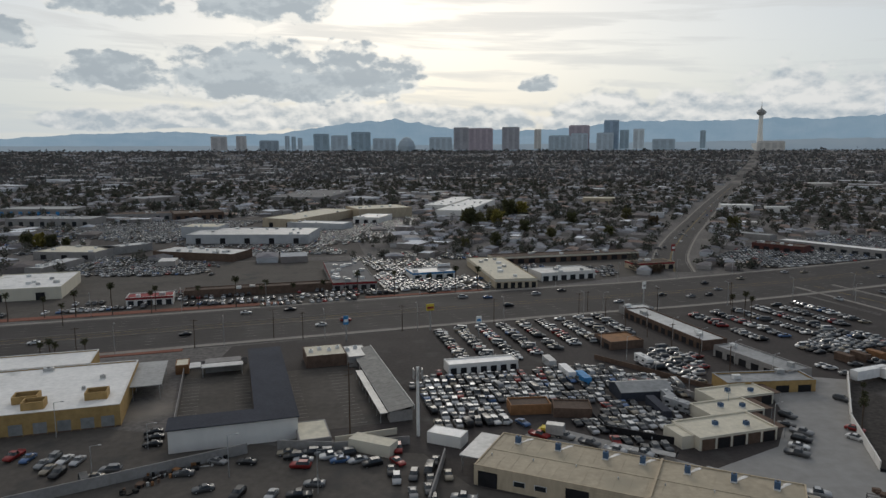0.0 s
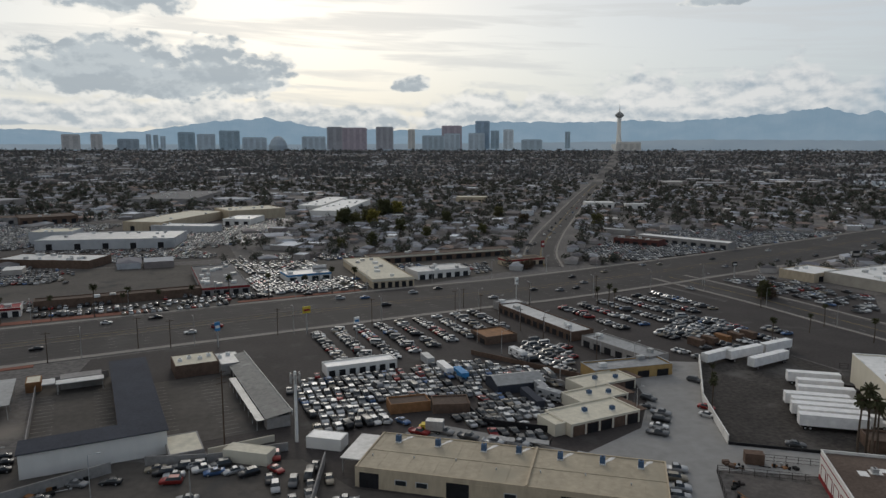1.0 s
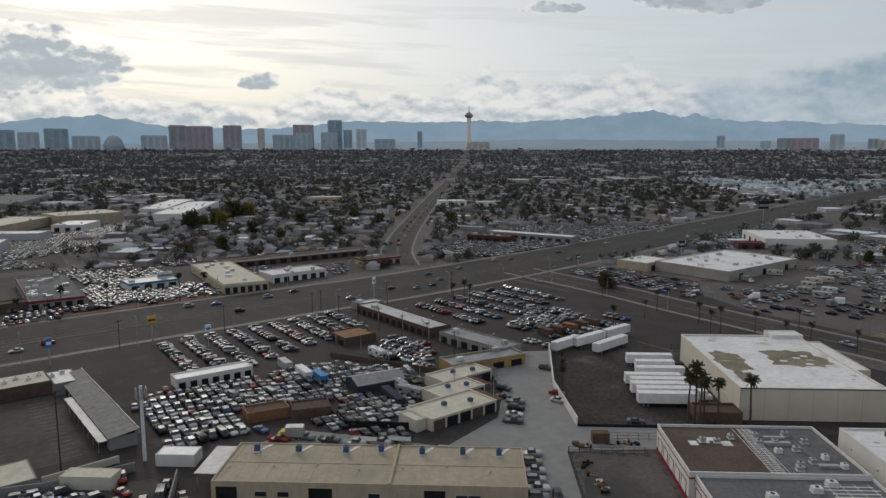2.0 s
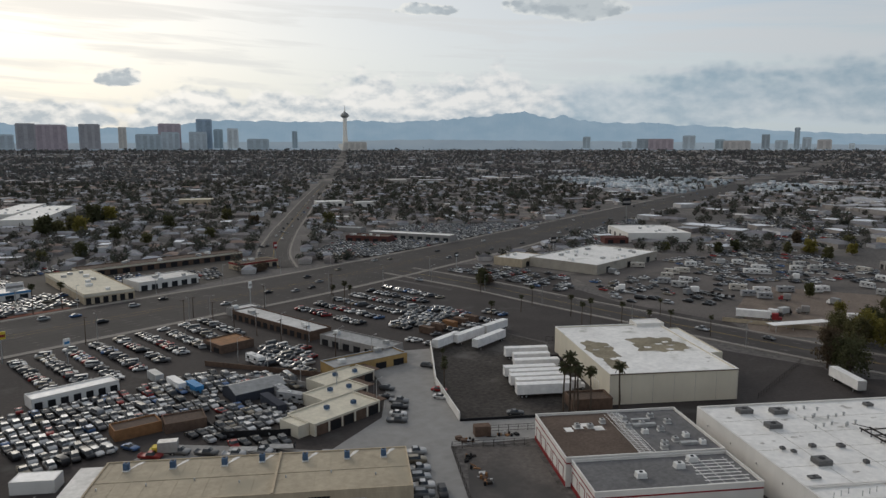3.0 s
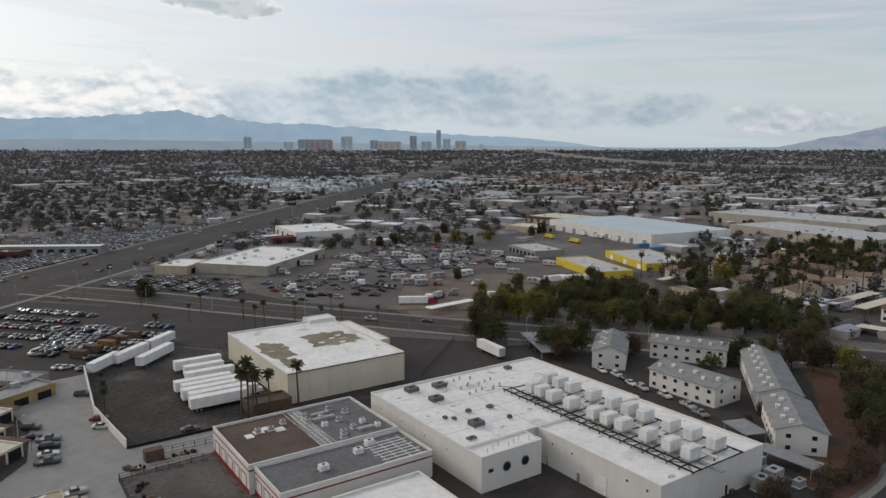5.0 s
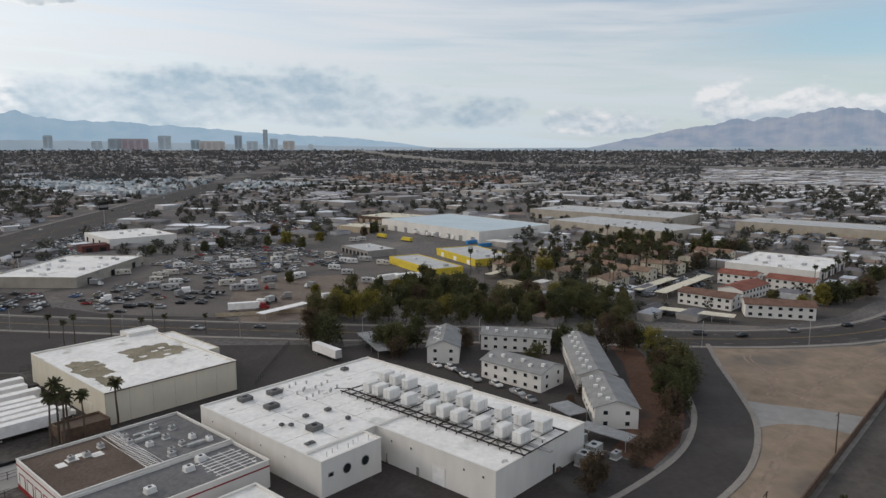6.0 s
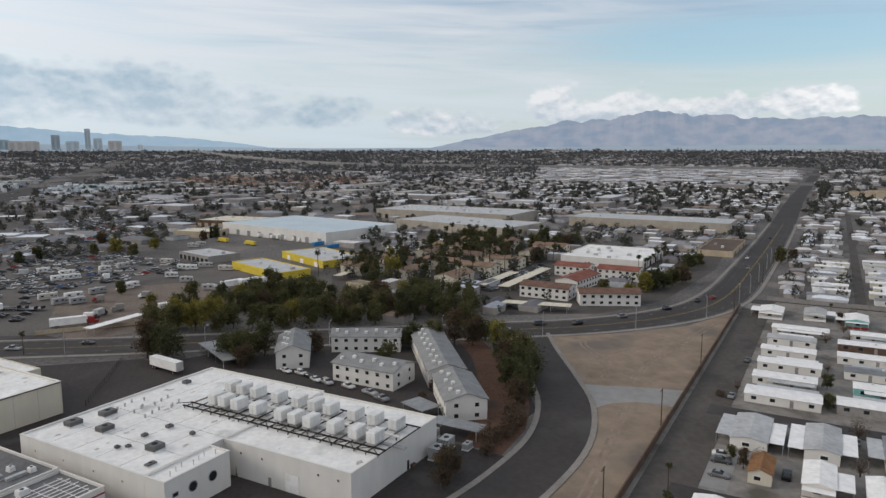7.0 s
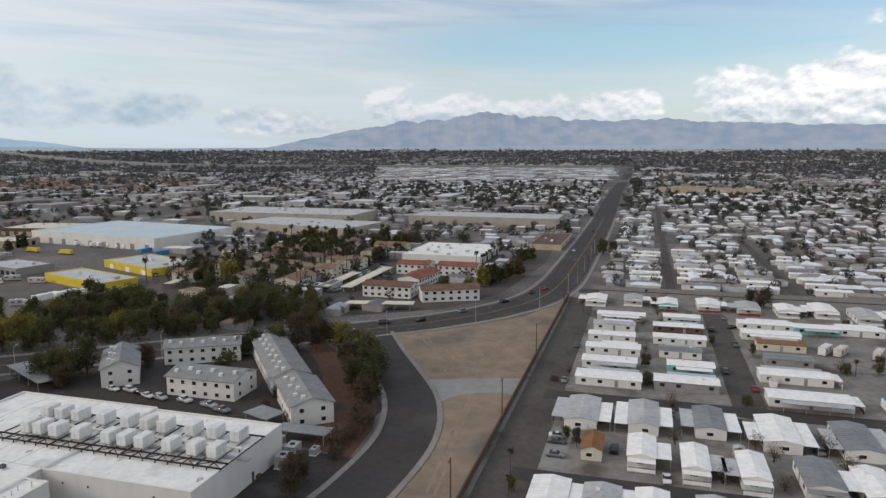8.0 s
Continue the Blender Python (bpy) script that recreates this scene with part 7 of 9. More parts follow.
for (x0, y0), (x1, y1) in zip(HIGHWAY, HIGHWAY[1:]):
    run, head = math.hypot(x1 - x0, y1 - y0), math.degrees(math.atan2(y1 - y0, x1 - x0))
    for k in range(int(run / (24 if x0 >= 0 else 60))):
        t, lane = rh.random(), rh.choice((-21, -17, -13, 10, 14, 18))
        put_car(*uv_of(x0 + (x1 - x0) * t - lane * (y1 - y0) / run, y0 + (y1 - y0) * t + lane * (x1 - x0) / run), head - GRID + (90 if lane > 0 else -90))
# the crowded yards behind the workshops
for k in range(9):
    u, v = -111 + 6.2 * k, 239 + 6.3 * k
    car_row(u, v, u + 0.61 * (52 - 2.4 * k), v - 0.79 * (52 - 2.4 * k), 2.65, 68, 0.93, k)
car_field([(-94, 160), (-88, 200), (-84, 194), (-66, 208), (-46, 196), (-30, 203), (-16, 196), (-14, 172), (-34, 165), (-46, 172), (-62, 160), (-70, 151)], 35, 5.3, 2.5, 1.15, 3, 9.0)
car_field([(-66, 208), (-46, 218), (-20, 214), (-12, 200), (-30, 200), (-50, 198)], 30, 5.3, 2.5, 1.0, 5, 9.0)
car_field([(-32, 166), (-14, 166), (-15, 158), (-30, 161)], 30, 5.3, 2.6, 1.1, 6, 12.0)
car_field([(-34, 228), (-14, 214), (-12, 226), (-16, 244), (-30, 250)], -50, 5.0, 2.5, 0.9, 7, 8.0)
for k in range(6):
    u, v = -24 + 8.0 * k, 306 + 8.6 * k
    car_row(u, v, u + 0.66 * 44, v - 0.75 * 44, 2.6, 70, 0.9, 20 + k)
car_field([(14, 268), (32, 262), (52, 285), (40, 300), (24, 300)], -48, 6.2, 2.6, 0.85, 8)
for u, v in ((30, 256), (44, 270), (50, 278), (36, 262), (20, 250), (56, 290)):
    car_row(u, v, u + 9, v - 9, 2.8, 70, 0.8, int(u))
car_field([(22, 376), (52, 345), (83, 304), (108, 330), (118, 370), (75, 412)], 42, 9.0, 2.8, 0.45, 9)
car_field([(-215, 240), (-165, 268), (-150, 300), (-185, 300), (-260, 262), (-262, 235)], 42, 9.0, 2.8, 0.55, 10)
car_field([(-175, 300), (-140, 310), (-118, 330), (-120, 350), (-160, 350), (-170, 380), (-190, 350)], -48, 5.5, 2.7, 0.9, 11)
car_field([(-120, 345), (-70, 390), (-80, 420), (-100, 400), (-130, 400)], 42, 7.0, 2.8, 0.6, 12)
for k, (a0, a1, b) in enumerate(((-134, -92, 331), (-82, -30, 331.5), (-22, 18, 331), (-134, -100, 345), (-70, 10, 345.5), (30, 58, 331), (30, 62, 344), (104, 150, 334), (74, 96, 345))):
    car_row(*highway_uv(a0, b), *highway_uv(a1, b), 2.8, 80, 0.72, 40 + k)
car_field([(-235, 360), (-220, 356), (-165, 416), (-180, 440), (-235, 400)], 42, 7.5, 2.8, 0.6, 13)
car_field([(-357, 281), (-368, 335), (-362, 331), (-298, 331), (-290, 309), (-328, 272)], 42, 8.5, 2.8, 0.66, 14)
car_field([(-520, 400), (-430, 372), (-400, 395), (-440, 440), (-440, 500), (-500, 505), (-575, 470)], 24, 9.5, 2.7, 0.62, 24)
car_field([(-305, 425), (-286, 446), (-296, 587), (-322, 646), (-352, 600), (-330, 540), (-330, 480)], 24, 6.5, 2.6, 0.85, 25)
car_field([(-300, 360), (-345, 375), (-395, 385), (-300, 425), (-250, 400)], 24, 6.5, 2.7, 0.7, 26)
car_field([(-470, 620), (-420, 640), (-380, 700), (-330, 700), (-330, 780), (-480, 760)], 10, 9.0, 2.8, 0.6, 27)
car_field([(-391, 324), (-308, 323), (-277, 298), (-347, 264), (-389, 283)], 20, 8.0, 2.8, 0.7, 31)
car_field([(-223, 371), (-181, 397), (-139, 305), (-166, 301)], -48, 6.0, 2.7, 0.75, 32)
car_field([(-590, 471), (-540, 522), (-443, 551), (-400, 396), (-478, 381)], 24, 8.0, 2.8, 0.7, 33)
car_field([(-360, 517), (-299, 656), (-247, 542), (-287, 412)], 24, 7.0, 2.7, 0.7, 34)
car_field([(-859, 896), (-594, 856), (-458, 660), (-507, 568), (-614, 595)], 24, 13.0, 2.8, 0.5, 35)
car_field([(300, 145), (360, 135), (420, 160), (400, 175), (310, 160)], 0, 9.0, 2.9, 0.55, 36)
car_field([(-610, 330), (-430, 300), (-335, 262), (-285, 300), (-425, 328), (-525, 420), (-460, 705), (-640, 700)], 28, 12.0, 2.8, 0.52, 15)
car_field([(-28, 470), (40, 430), (170, 520), (230, 650), (60, 640), (0, 560)], 35, 6.0, 2.7, 1.0, 16)
car_field([(130, 440), (170, 470), (260, 600), (300, 700), (420, 820), (260, 720), (180, 560)], 30, 7.0, 2.7, 0.8, 17)
car_field([(120, 300), (160, 290), (205, 335), (160, 360), (125, 350)], 40, 9.0, 3.0, 0.34, 18)
car_field([(240, 430), (330, 440), (460, 560), (520, 700), (360, 640), (290, 540)], 10, 9.0, 3.0, 0.55, 19)
car_field([(190, 330), (300, 330), (300, 420), (250, 440), (195, 420)], 20, 9.0, 3.0, 0.45, 21)
car_field([(560, 60), (620, 60), (620, 210), (600, 210)], 0, 6.0, 2.8, 0.7, 22)
car_field([(690, 60), (800, 60), (820, 210), (690, 220)], 0, 6.0, 2.8, 0.5, 23)
for u, v, t in ((229, -26.2, 90), (214, -33.0, 90), (262, -32.8, 90), (282, -26.4, 90), (164.5, 18.4, 5), (161.0, 18.2, 3), (153.5, 17.6, 0), (289, -34.5, 60), (207, 21.6, 88), (246, 21.5, 90), (304, -33, 90), (187, -8.6, 88), (172, -41, 92), (186, -25, 86), (160, 4.8, 90), (148, -6.6, 90)):
    put_car(u, v, t)
rank = sorted(range(len(CARS)), key=lambda i: math.hypot(CARS[i][0], CARS[i][1]))
COLOURS = ("white", "silver", "grey", "black")


def plain_car(kind, m):
    body, glass = CAR_PARTS[kind]
    name = {"suv": "suv", "van": "minivan", "pickup": "pickup_truck", "sedan": "car"}[kind]
    ob = thing(name, m, {"suv": "parked sport utility vehicle with dark windows", "van": "parked minivan with dark front windows", "pickup": "parked pickup truck with an open bed", "sedan": "parked saloon car with dark windows"}[kind], "car", "parked cars")
    shared("body", body, ob), shared("glazing", glass, ob)
    reach = 1.42 if kind != "pickup" else 1.75
    for sx in (-1, 1):
        for sy in (-reach, reach):
            shared("wheel", WHEEL, ob, pose(sx * 0.80, sy, 0.33, 0, 0, 0 if sx > 0 else 180))
    return ob


for i in rank[:232]:
    x, y, t, kind = CARS[i]
    plain_car(kind, pose(x, y, 0.03, 0, 0, t))
far_rows = [CARS[i] for i in rank[232:]]
for kind in KINDS:
    rows = [c for c in far_rows if c[3] == kind and math.hypot(c[0], c[1]) < 340]
    v_, f_, s_ = car_shell(kind)
    for sx in (-.8, .8):
        for sy in (-1.42, 1.42):
            n0 = len(v_)
            v_ += [(sx + dx, sy + dy, dz) for dx in (-.12, .12) for dy, dz in ((-.3, .12), (.3, .12), (.3, .55), (-.3, .55))]
            f_ += [(n0, n0 + 1, n0 + 2, n0 + 3), (n0 + 7, n0 + 6, n0 + 5, n0 + 4), (n0, n0 + 4, n0 + 5, n0 + 1)]
            s_ += [2, 2, 2]
    scatter("parked_" + {"suv": "utility_vehicles", "van": "minivans", "pickup": "pickups", "sedan": "cars"}[kind], v_, f_, [(x, y, 0.05, radians(t), 1, 1, 1) for x, y, t, k in rows],
            [M["paint_many"], M["glass"], M["tyre"]], "many cars parked in rows on asphalt lots", "cars", np.array(s_))
# farther cars: bonnet, cabin and boot in one simple hull
FAR_V = []
for y, w, lo, top in ((-2.25, .8, .3, .75), (-0.9, .88, .3, .95), (-0.2, .64, .3, 1.45), (0.9, .64, .3, 1.45), (1.6, .8, .3, 1.0), (2.25, .8, .3, .85)):
    FAR_V += [(.88, y, lo), (.88, y, min(top, .95)), (w, y, top), (-w, y, top), (-.88, y, min(top, .95)), (-.88, y, lo)]
FAR_F, FAR_S = [], []
for k in range(5):
    for j in range(5):
        FAR_F.append((6 * k + j, 6 * k + j + 1, 6 * k + j + 7, 6 * k + j + 6))
        FAR_S.append(1 if k in (1, 2, 3) and (j in (1, 3) or (j == 2 and k != 2)) else 0)
FAR_F += [(5, 4, 3, 2, 1, 0), (30, 31, 32, 33, 34, 35)]
scatter("distant_parked_cars", FAR_V, FAR_F, [(x, y, 0.05 + lift(math.hypot(x, y)), radians(t), 1, 1, 1 if k == "sedan" else 1.2) for x, y, t, k in far_rows if math.hypot(x, y) >= 340],
        [M["paint_many"], M["glass"]], "distant rows of parked cars on asphalt lots", "cars", np.array(FAR_S + [0, 0]))
# ---------------------------------------------------------------- trees and palms
def tree_meshes(seed, leaves=1500, tall=9.0, wide=4.2, low=0.10, leaf=0.18):
    """Trunk with limbs, and a crown of leaf sprays gathered in clumps, for a tree of that size."""
    r = random.Random(seed)
    wood = bmesh.new()
    fork = tall * 0.22
    tube(wood, (0, 0, -0.1), (0.1, 0, fork), 0.26, 0.19, 7)
    clumps = []
    for k in range(26):
        a, e = 2 * math.pi * k / 26 * 3 + r.uniform(-.5, .5), r.uniform(0.02, 1.0)
        rad = wide * r.uniform(0.30, 0.86) * math.sqrt(max(0.05, 1 - (e - 0.35) ** 2))
        p = Vector((rad * math.cos(a), rad * math.sin(a), tall * (low + 0.12 + (0.82 - low) * e)))
        tube(wood, (0.1, 0, fork * r.uniform(0.75, 1)), p, 0.11, 0.03, 5)
        clumps.append((p, wide * r.uniform(0.16, 0.36)))
    clumps.append((Vector((0, 0, tall * 0.62)), wide * 0.55))
    V, F = [], []
    for k in range(leaves):
        c, s = r.choice(clumps)
        d = Vector((r.gauss(0, 0.62), r.gauss(0, 0.62), r.gauss(0, 0.72))) * s
        p = c + d
        t = Euler((r.uniform(0, 6.3), r.uniform(0, 6.3), r.uniform(0, 6.3))).to_matrix()
        w, h = leaf * r.uniform(0.6, 1.4), leaf * r.uniform(0.9, 2.1)
        n = len(V)
        V += [p + t @ Vector(q) for q in ((-w, 0, 0), (0, -h, 0.05), (w, 0, 0), (0, h, 0.05))]
        F.append((n, n + 1, n + 2, n + 3))
    me = bpy.data.meshes.new("crown")
    me.from_pydata([tuple(p) for p in V], [], F)
    me.materials.append(M["leaf"])
    return mesh_of(wood, "trunk", M["bark"]), me


TREES = [tree_meshes(s, 2000, t, w, leaf=0.205) for s, t, w in ((1, 9.5, 4.2), (2, 11.0, 3.4), (3, 8.5, 4.6), (4, 10.5, 3.7), (5, 9.0, 3.4))]
LIGHT = [tree_meshes(s, 800, 9.0, w, leaf=0.46) for s, w in ((31, 4.2), (32, 3.6))]
BARE = tree_meshes(9, 420, 6.0, 3.0, leaf=0.12)
DRY = tree_meshes(12, 1300, 4.5, 3.0, leaf=0.14)
DRY[1].materials[0] = M["dry_leaf"]
BARE[1].materials[0] = M["dry_leaf"]


def tree(u, v, scale=1.0, kind=None, label="broad olive-green shade tree with a full crown", r=random.Random(3), z=0.02):
    trunk, crown = kind or r.choice(TREES)
    s = scale * r.uniform(0.85, 1.15)
    x, y = xy(u, v)
    m = pose(x, y, z, 0, 0, r.uniform(0, 360)) @ Matrix.Diagonal((s, s, s * r.uniform(0.9, 1.1), 1))
    ob = thing("tree", m, label, "tree", "trees")
    ob.matrix_basis = m
    shared("trunk", trunk, ob), shared("crown", crown, ob)


rt = random.Random(21)
GROVE = [(170, 232), (192, 198), (222, 162), (248, 134), (275, 128), (285, 148), (278, 186), (256, 200), (256, 236), (216, 246), (190, 249)]
U, V = np.array([(rt.uniform(165, 330), rt.uniform(120, 275)) for _ in range(900)]).T
ok = inside(U, V, GROVE) & keep_clear(U, V, 3.0)
grove = []
for u, v in zip(U[ok], V[ok]):
    if all(math.hypot(u - a, v - b) > 5.8 for a, b in grove):
        grove.append((u, v))
        tree(u, v, rt.uniform(0.8, 1.2))
for u, v, s in ((150.9, 199, 1.3), (153.5, 192, 1.15), (157, 203, 1.0), (163, 168, 1.2), (160, 164, 0.9), (170.5, 72, 0.9), (182.5, 81, 0.85), (194.7, 87, 0.9), (208, 95, 0.9), (224, 112, 0.95), (233, 121, 0.9), (184, 124, 0.75), (119.6, 67.2, 0.66), (125.5, 68.4, 0.6)):
    tree(u, v, s)
for u, v, s in ((170.8, 98.4, 0.72), (163.0, 98.0, 0.55)):
    tree(u, v, s, DRY, "brown half-bare tree beside grey apartments")
for u, v, s in ((235, 119, 1.0), (227, 109, 1.05), (220, 101, 1.1), (213, 93, 1.05), (206, 88, 1.1), (199, 83, 1.15), (192, 79, 1.15), (185, 76, 1.1), (178, 73, 1.0)):
    tree(u, v, s, None, "tall drooping olive tree beside apartments")
for u, v, s in ((168.5, 170, 1.2), (172.5, 166.5, 1.1), (164, 175, 1.0), (184.4, 154, 0.9), (206.3, 127, 1.1), (210, 121, 1.15), (214, 115, 1.1), (203, 131, 1.0), (218, 110, 1.0)):
    tree(u, v, s, None, "yellowing shade tree beside grey apartments")
for u, v, s in ((345, 79, 1.0), (352, 76, 1.1), (360, 73, 1.0), (369, 70, 1.1), (378, 67, 1.0), (395, 70, 0.9), (424, 72, 0.9), (438, 69, 1.0), (330, 95, 0.8), (327, 82, 0.9), (475, 26, 0.9), (488, 20, 0.8)):
    tree(u, v, s, LIGHT[int(u) % 2])
for u, v, s in ((304, 427, 1.0), (321, 466, 1.2), (261, 445, 0.9), (300, 403, 0.8), (243, 435, 0.9), (67, 349, 0.9), (289, 429, 0.8), (352, 452, 0.9), (330, 420, 0.8), (214, 452, 0.8), (375, 420, 0.9), (395, 430, 1.0), (215, 300, 0.6)):
    tree(u, v, s, LIGHT[int(u) % 2], "dark evergreen tree beside a truck lot")
for u, v, s in ((-478, 329, 1.1), (-470, 333, 1.0), (-462, 336, 1.1), (-453, 341, 1.0), (-219, 602, 1.7), (-228, 612, 1.5), (-236, 682, 1.9), (-226, 690, 1.7), (-243, 592, 1.6), (-250, 600, 1.4), (-234, 596, 1.5), (-169, 463, 1.1), (-190, 455, 0.9), (-145, 520, 1.2), (-160, 640, 1.4), (-120, 700, 1.5), (-86, 640, 1.3), (-110, 560, 1.1), (-20, 640, 1.3), (-180, 560, 1.2)):
    tree(u, v, s, LIGHT[int(u) % 2], "large dark garden tree among low houses")
for k in range(64):
    tree(rt.uniform(300, 490), rt.uniform(158, 250), rt.uniform(0.7, 1.2), LIGHT[k % 2])
for u, v, s in ((145, 68, 1.0), (150, 66.5, 0.9), (155, 67, 1.0), (160, 67, 0.8), (139, 66, 0.8), (163, 70, 0.9), (206, 24.5, 0.5)):
    tree(u, v, s, DRY, "low dry brown desert bush beside the street")
for u, v, s in ((68, 355, 1.25), (71, 352, 1.1), (-51, 408, 1.3), (-54, 404, 1.1)):
    tree(u, v, s, DRY, "reddish brown winter tree beside the junction")
for u, v, s in ((163.5, 10.5, 0.75), (168, -9, 0.8), (190, -9, 0.8), (170, -27, 0.7), (164, -30, 0.7), (171, -42, 0.8), (150, -30, 0.6), (150, -18, 0.6), (160, -44, 0.8), (215, 21, 0.4), (246, -2, 0.6), (284, -1, 0.6), (188, 104, 0.7)):
    tree(u, v, s, BARE, "bare brown winter tree with thin branches")
for u, v, s in ((164, 16.5, 0.35), (160, 13.5, 0.4), (228, -2, 0.45), (210, -2.5, 0.5), (200, -29, 0.4), (330, -52, 1.0), (333, -47, 0.9), (271, -85, 0.4), (240, -72, 0.5), (236, -62, 0.4), (263, -25, 0.3), (134, 24.3, 0.3)):
    tree(u, v, s, None, "dense dark evergreen shrub between mobile homes")


def palm_meshes(seed, tall=11.0, fronds=38):
    r = random.Random(seed)
    trunk = bmesh.new()
    last = Vector((0, 0, -0.1))
    for k in range(5):
        p = Vector((0.12 * math.sin(k * 0.9 + seed), 0.1 * math.cos(k + seed), tall * (k + 1) / 5))
        tube(trunk, last, p, 0.24 - 0.018 * k, 0.225 - 0.018 * k, 8)
        last = p
    V, F = [], []
    for k in range(fronds):
        a, droop = 2 * math.pi * k / fronds * 5.1, r.uniform(-1.3, 1.3)
        n = 5
        side = Vector((-math.sin(a), math.cos(a), 0))
        pts = []
        for i in range(n + 1):
            t = i / n
            out = 1.6 * t * math.cos(droop * 0.7)
            up_ = 1.4 * t * math.sin(droop) + 0.2 * t - 0.45 * t * t
            pts.append(last + Vector((out * math.cos(a), out * math.sin(a), up_)))
        for i in range(n):
            for s in (-1, 1):
                b = len(V)
                w = 0.48 * (1 - (i / n) * 0.75)
                V += [pts[i], pts[i + 1], pts[i + 1] + side * s * w * 0.75 - Vector((0, 0, 0.22)), pts[i] + side * s * w - Vector((0, 0, 0.22))]
                F.append((b, b + 1, b + 2, b + 3) if s > 0 else (b + 3, b + 2, b + 1, b))
    me = bpy.data.meshes.new("fronds")
    me.from_pydata([tuple(p) for p in V], [], F)
    me.materials.append(M["palm_leaf"])
    skirt = tube(bmesh.new(), last - Vector((0, 0, 1.5)), last + Vector((0, 0, 0.1)), 0.32, 0.5, 9)
    return mesh_of(trunk, "trunk", M["bark"]), me, mesh_of(skirt, "dead_skirt", M["wood"])


PALMS = [palm_meshes(s, t) for s, t in ((1, 11.0), (2, 12.0), (3, 10.0))]


def palm(u, v, scale=1.0, r=random.Random(8), far=False):
    trunk, crown, skirt = r.choice(PALMS)
    x, y = xy(u, v)
    m = pose(x, y, 0.02, 0, 0, r.uniform(0, 360)) @ Matrix.Diagonal((scale, scale, scale, 1))
    ob = thing("palm_tree", m, "tall fan palm with a slim trunk and shaggy crown", "palm tree", "palm trees")
    shared("trunk", trunk, ob), shared("fronds", crown, ob)
    if not far:
        shared("dead_skirt", skirt, ob)


for u, v, s in ((55.2, 172.6, 1.2), (57.0, 173.2, 1.3), (58.8, 171.8, 1.22), (57.5, 170.6, 1.27), (62.6, 172.8, 1.15), (71.0, 173.5, 1.22), (26.2, 195.2, 0.7), (28, 213.5, 0.55), (27.2, 203, 0.6), (25.6, 191.5, 0.8)):
    palm(u, v, s)
for u, v, s in ((-8.7, 312.8, 0.85), (-3.6, 309.4, 0.9), (-1.1, 306.0, 0.8), (91, 278, 0.85), (91, 263.6, 0.8), (94.4, 263.1, 0.85), (106.8, 261.5, 0.8), (128.3, 273.1, 0.7), (113, 250, 0.8), (120, 246, 0.8), (133, 240, 0.7), (55.1, 268.3, 0.9), (62, 330, 0.8), (80, 300, 0.8), (72, 288, 0.7)):
    palm(u, v, s)
for k in range(17):
    palm(*highway_uv(-122 + 15.0 * k + 3 * math.sin(k), 322 + 2 * math.cos(2 * k)), 0.98 + 0.15 * math.sin(k * 1.7))
for a, b in ((-60, 245), (-58, 248), (-56, 246), (-47, 245), (-121, 316), (-66, 306), (-34, 318), (12, 320)):
    palm(*highway_uv(a, b), 0.8)
for k in range(96):
    palm(rt.uniform(300, 490) if k % 3 else rt.uniform(310, 420), rt.uniform(160, 252), rt.uniform(0.95, 1.3), far=True)
for k in range(14):
    palm(388 + 5 * k + rt.uniform(-2, 2), rt.choice((90, 92, 150)), rt.uniform(0.8, 1.0), far=True)
for u, v in ((330, -2), (318, -33), (236, -64.5), (129.5, 24), (300, 24), (142, 26)):
    palm(u, v, 0.5)


# ---------------------------------------------------------------- poles, lamps and signs
def utility_pole(u, v, h=11.0, arms=1, mat="wood", label="dark wooden utility pole with a cross arm", turn=0.0, r0=0.16):
    ob = thing("utility_pole", spot(u, v, turn), label, "utility pole", "utility poles")
    part("pole", tube(bmesh.new(), (0, 0, -0.2), (0, 0, h), r0, r0 * 0.7, 8), M[mat], ob)
    for k in range(arms):
        z = h - 0.6 - 1.3 * k
        part("cross_arm", boxes((-1.3, 1.3, 0.1, 0.24, z, z + 0.14)), M["wood"], ob)


for u, v, h in ((173.0, 34.1, 11), (232.9, 34.2, 11), (127.2, 35.4, 9), (318, 34.3, 10), (400, 30, 10), (470, 30, 10)):
    utility_pole(u, v, h)
utility_pole(-89.4, 140.4, 18.5, 3, label="tall wooden utility pole with three cross arms", turn=60, r0=0.2)
utility_pole(-162.7, 204.6, 11.5, 1, turn=41)
for k in range(9):
    utility_pole(*highway_uv(-90 + 38 * k, 257), 10.5, 1, turn=41)
for k in range(7):
    utility_pole(-66 + 10 * k, 236 - 11 * k + 60, 9.0, 1, turn=40)


def mast():
    """The tall white mast with antenna panels near the crowded yard."""
    ob = thing("antenna_mast", spot(-73.7, 146.7), "tall pale steel antenna mast with grey panels", "mast")
    part("pole", tube(bmesh.new(), (0, 0, 0), (0, 0, 17.6), 0.42, 0.34, 10), M["unit"], ob)
    for k in range(6):
        a = math.pi * k / 3
        part("antenna_panel", boxes((1.2 * math.cos(a) - 0.15, 1.2 * math.cos(a) + 0.15, 1.2 * math.sin(a) - 0.15, 1.2 * math.sin(a) + 0.15, 14.8, 17.2)), M["steel"], ob)
        part("bracket", tube(bmesh.new(), (0, 0, 16), (1.2 * math.cos(a), 1.2 * math.sin(a), 16), 0.05, n=5), M["steel"], ob)


mast()


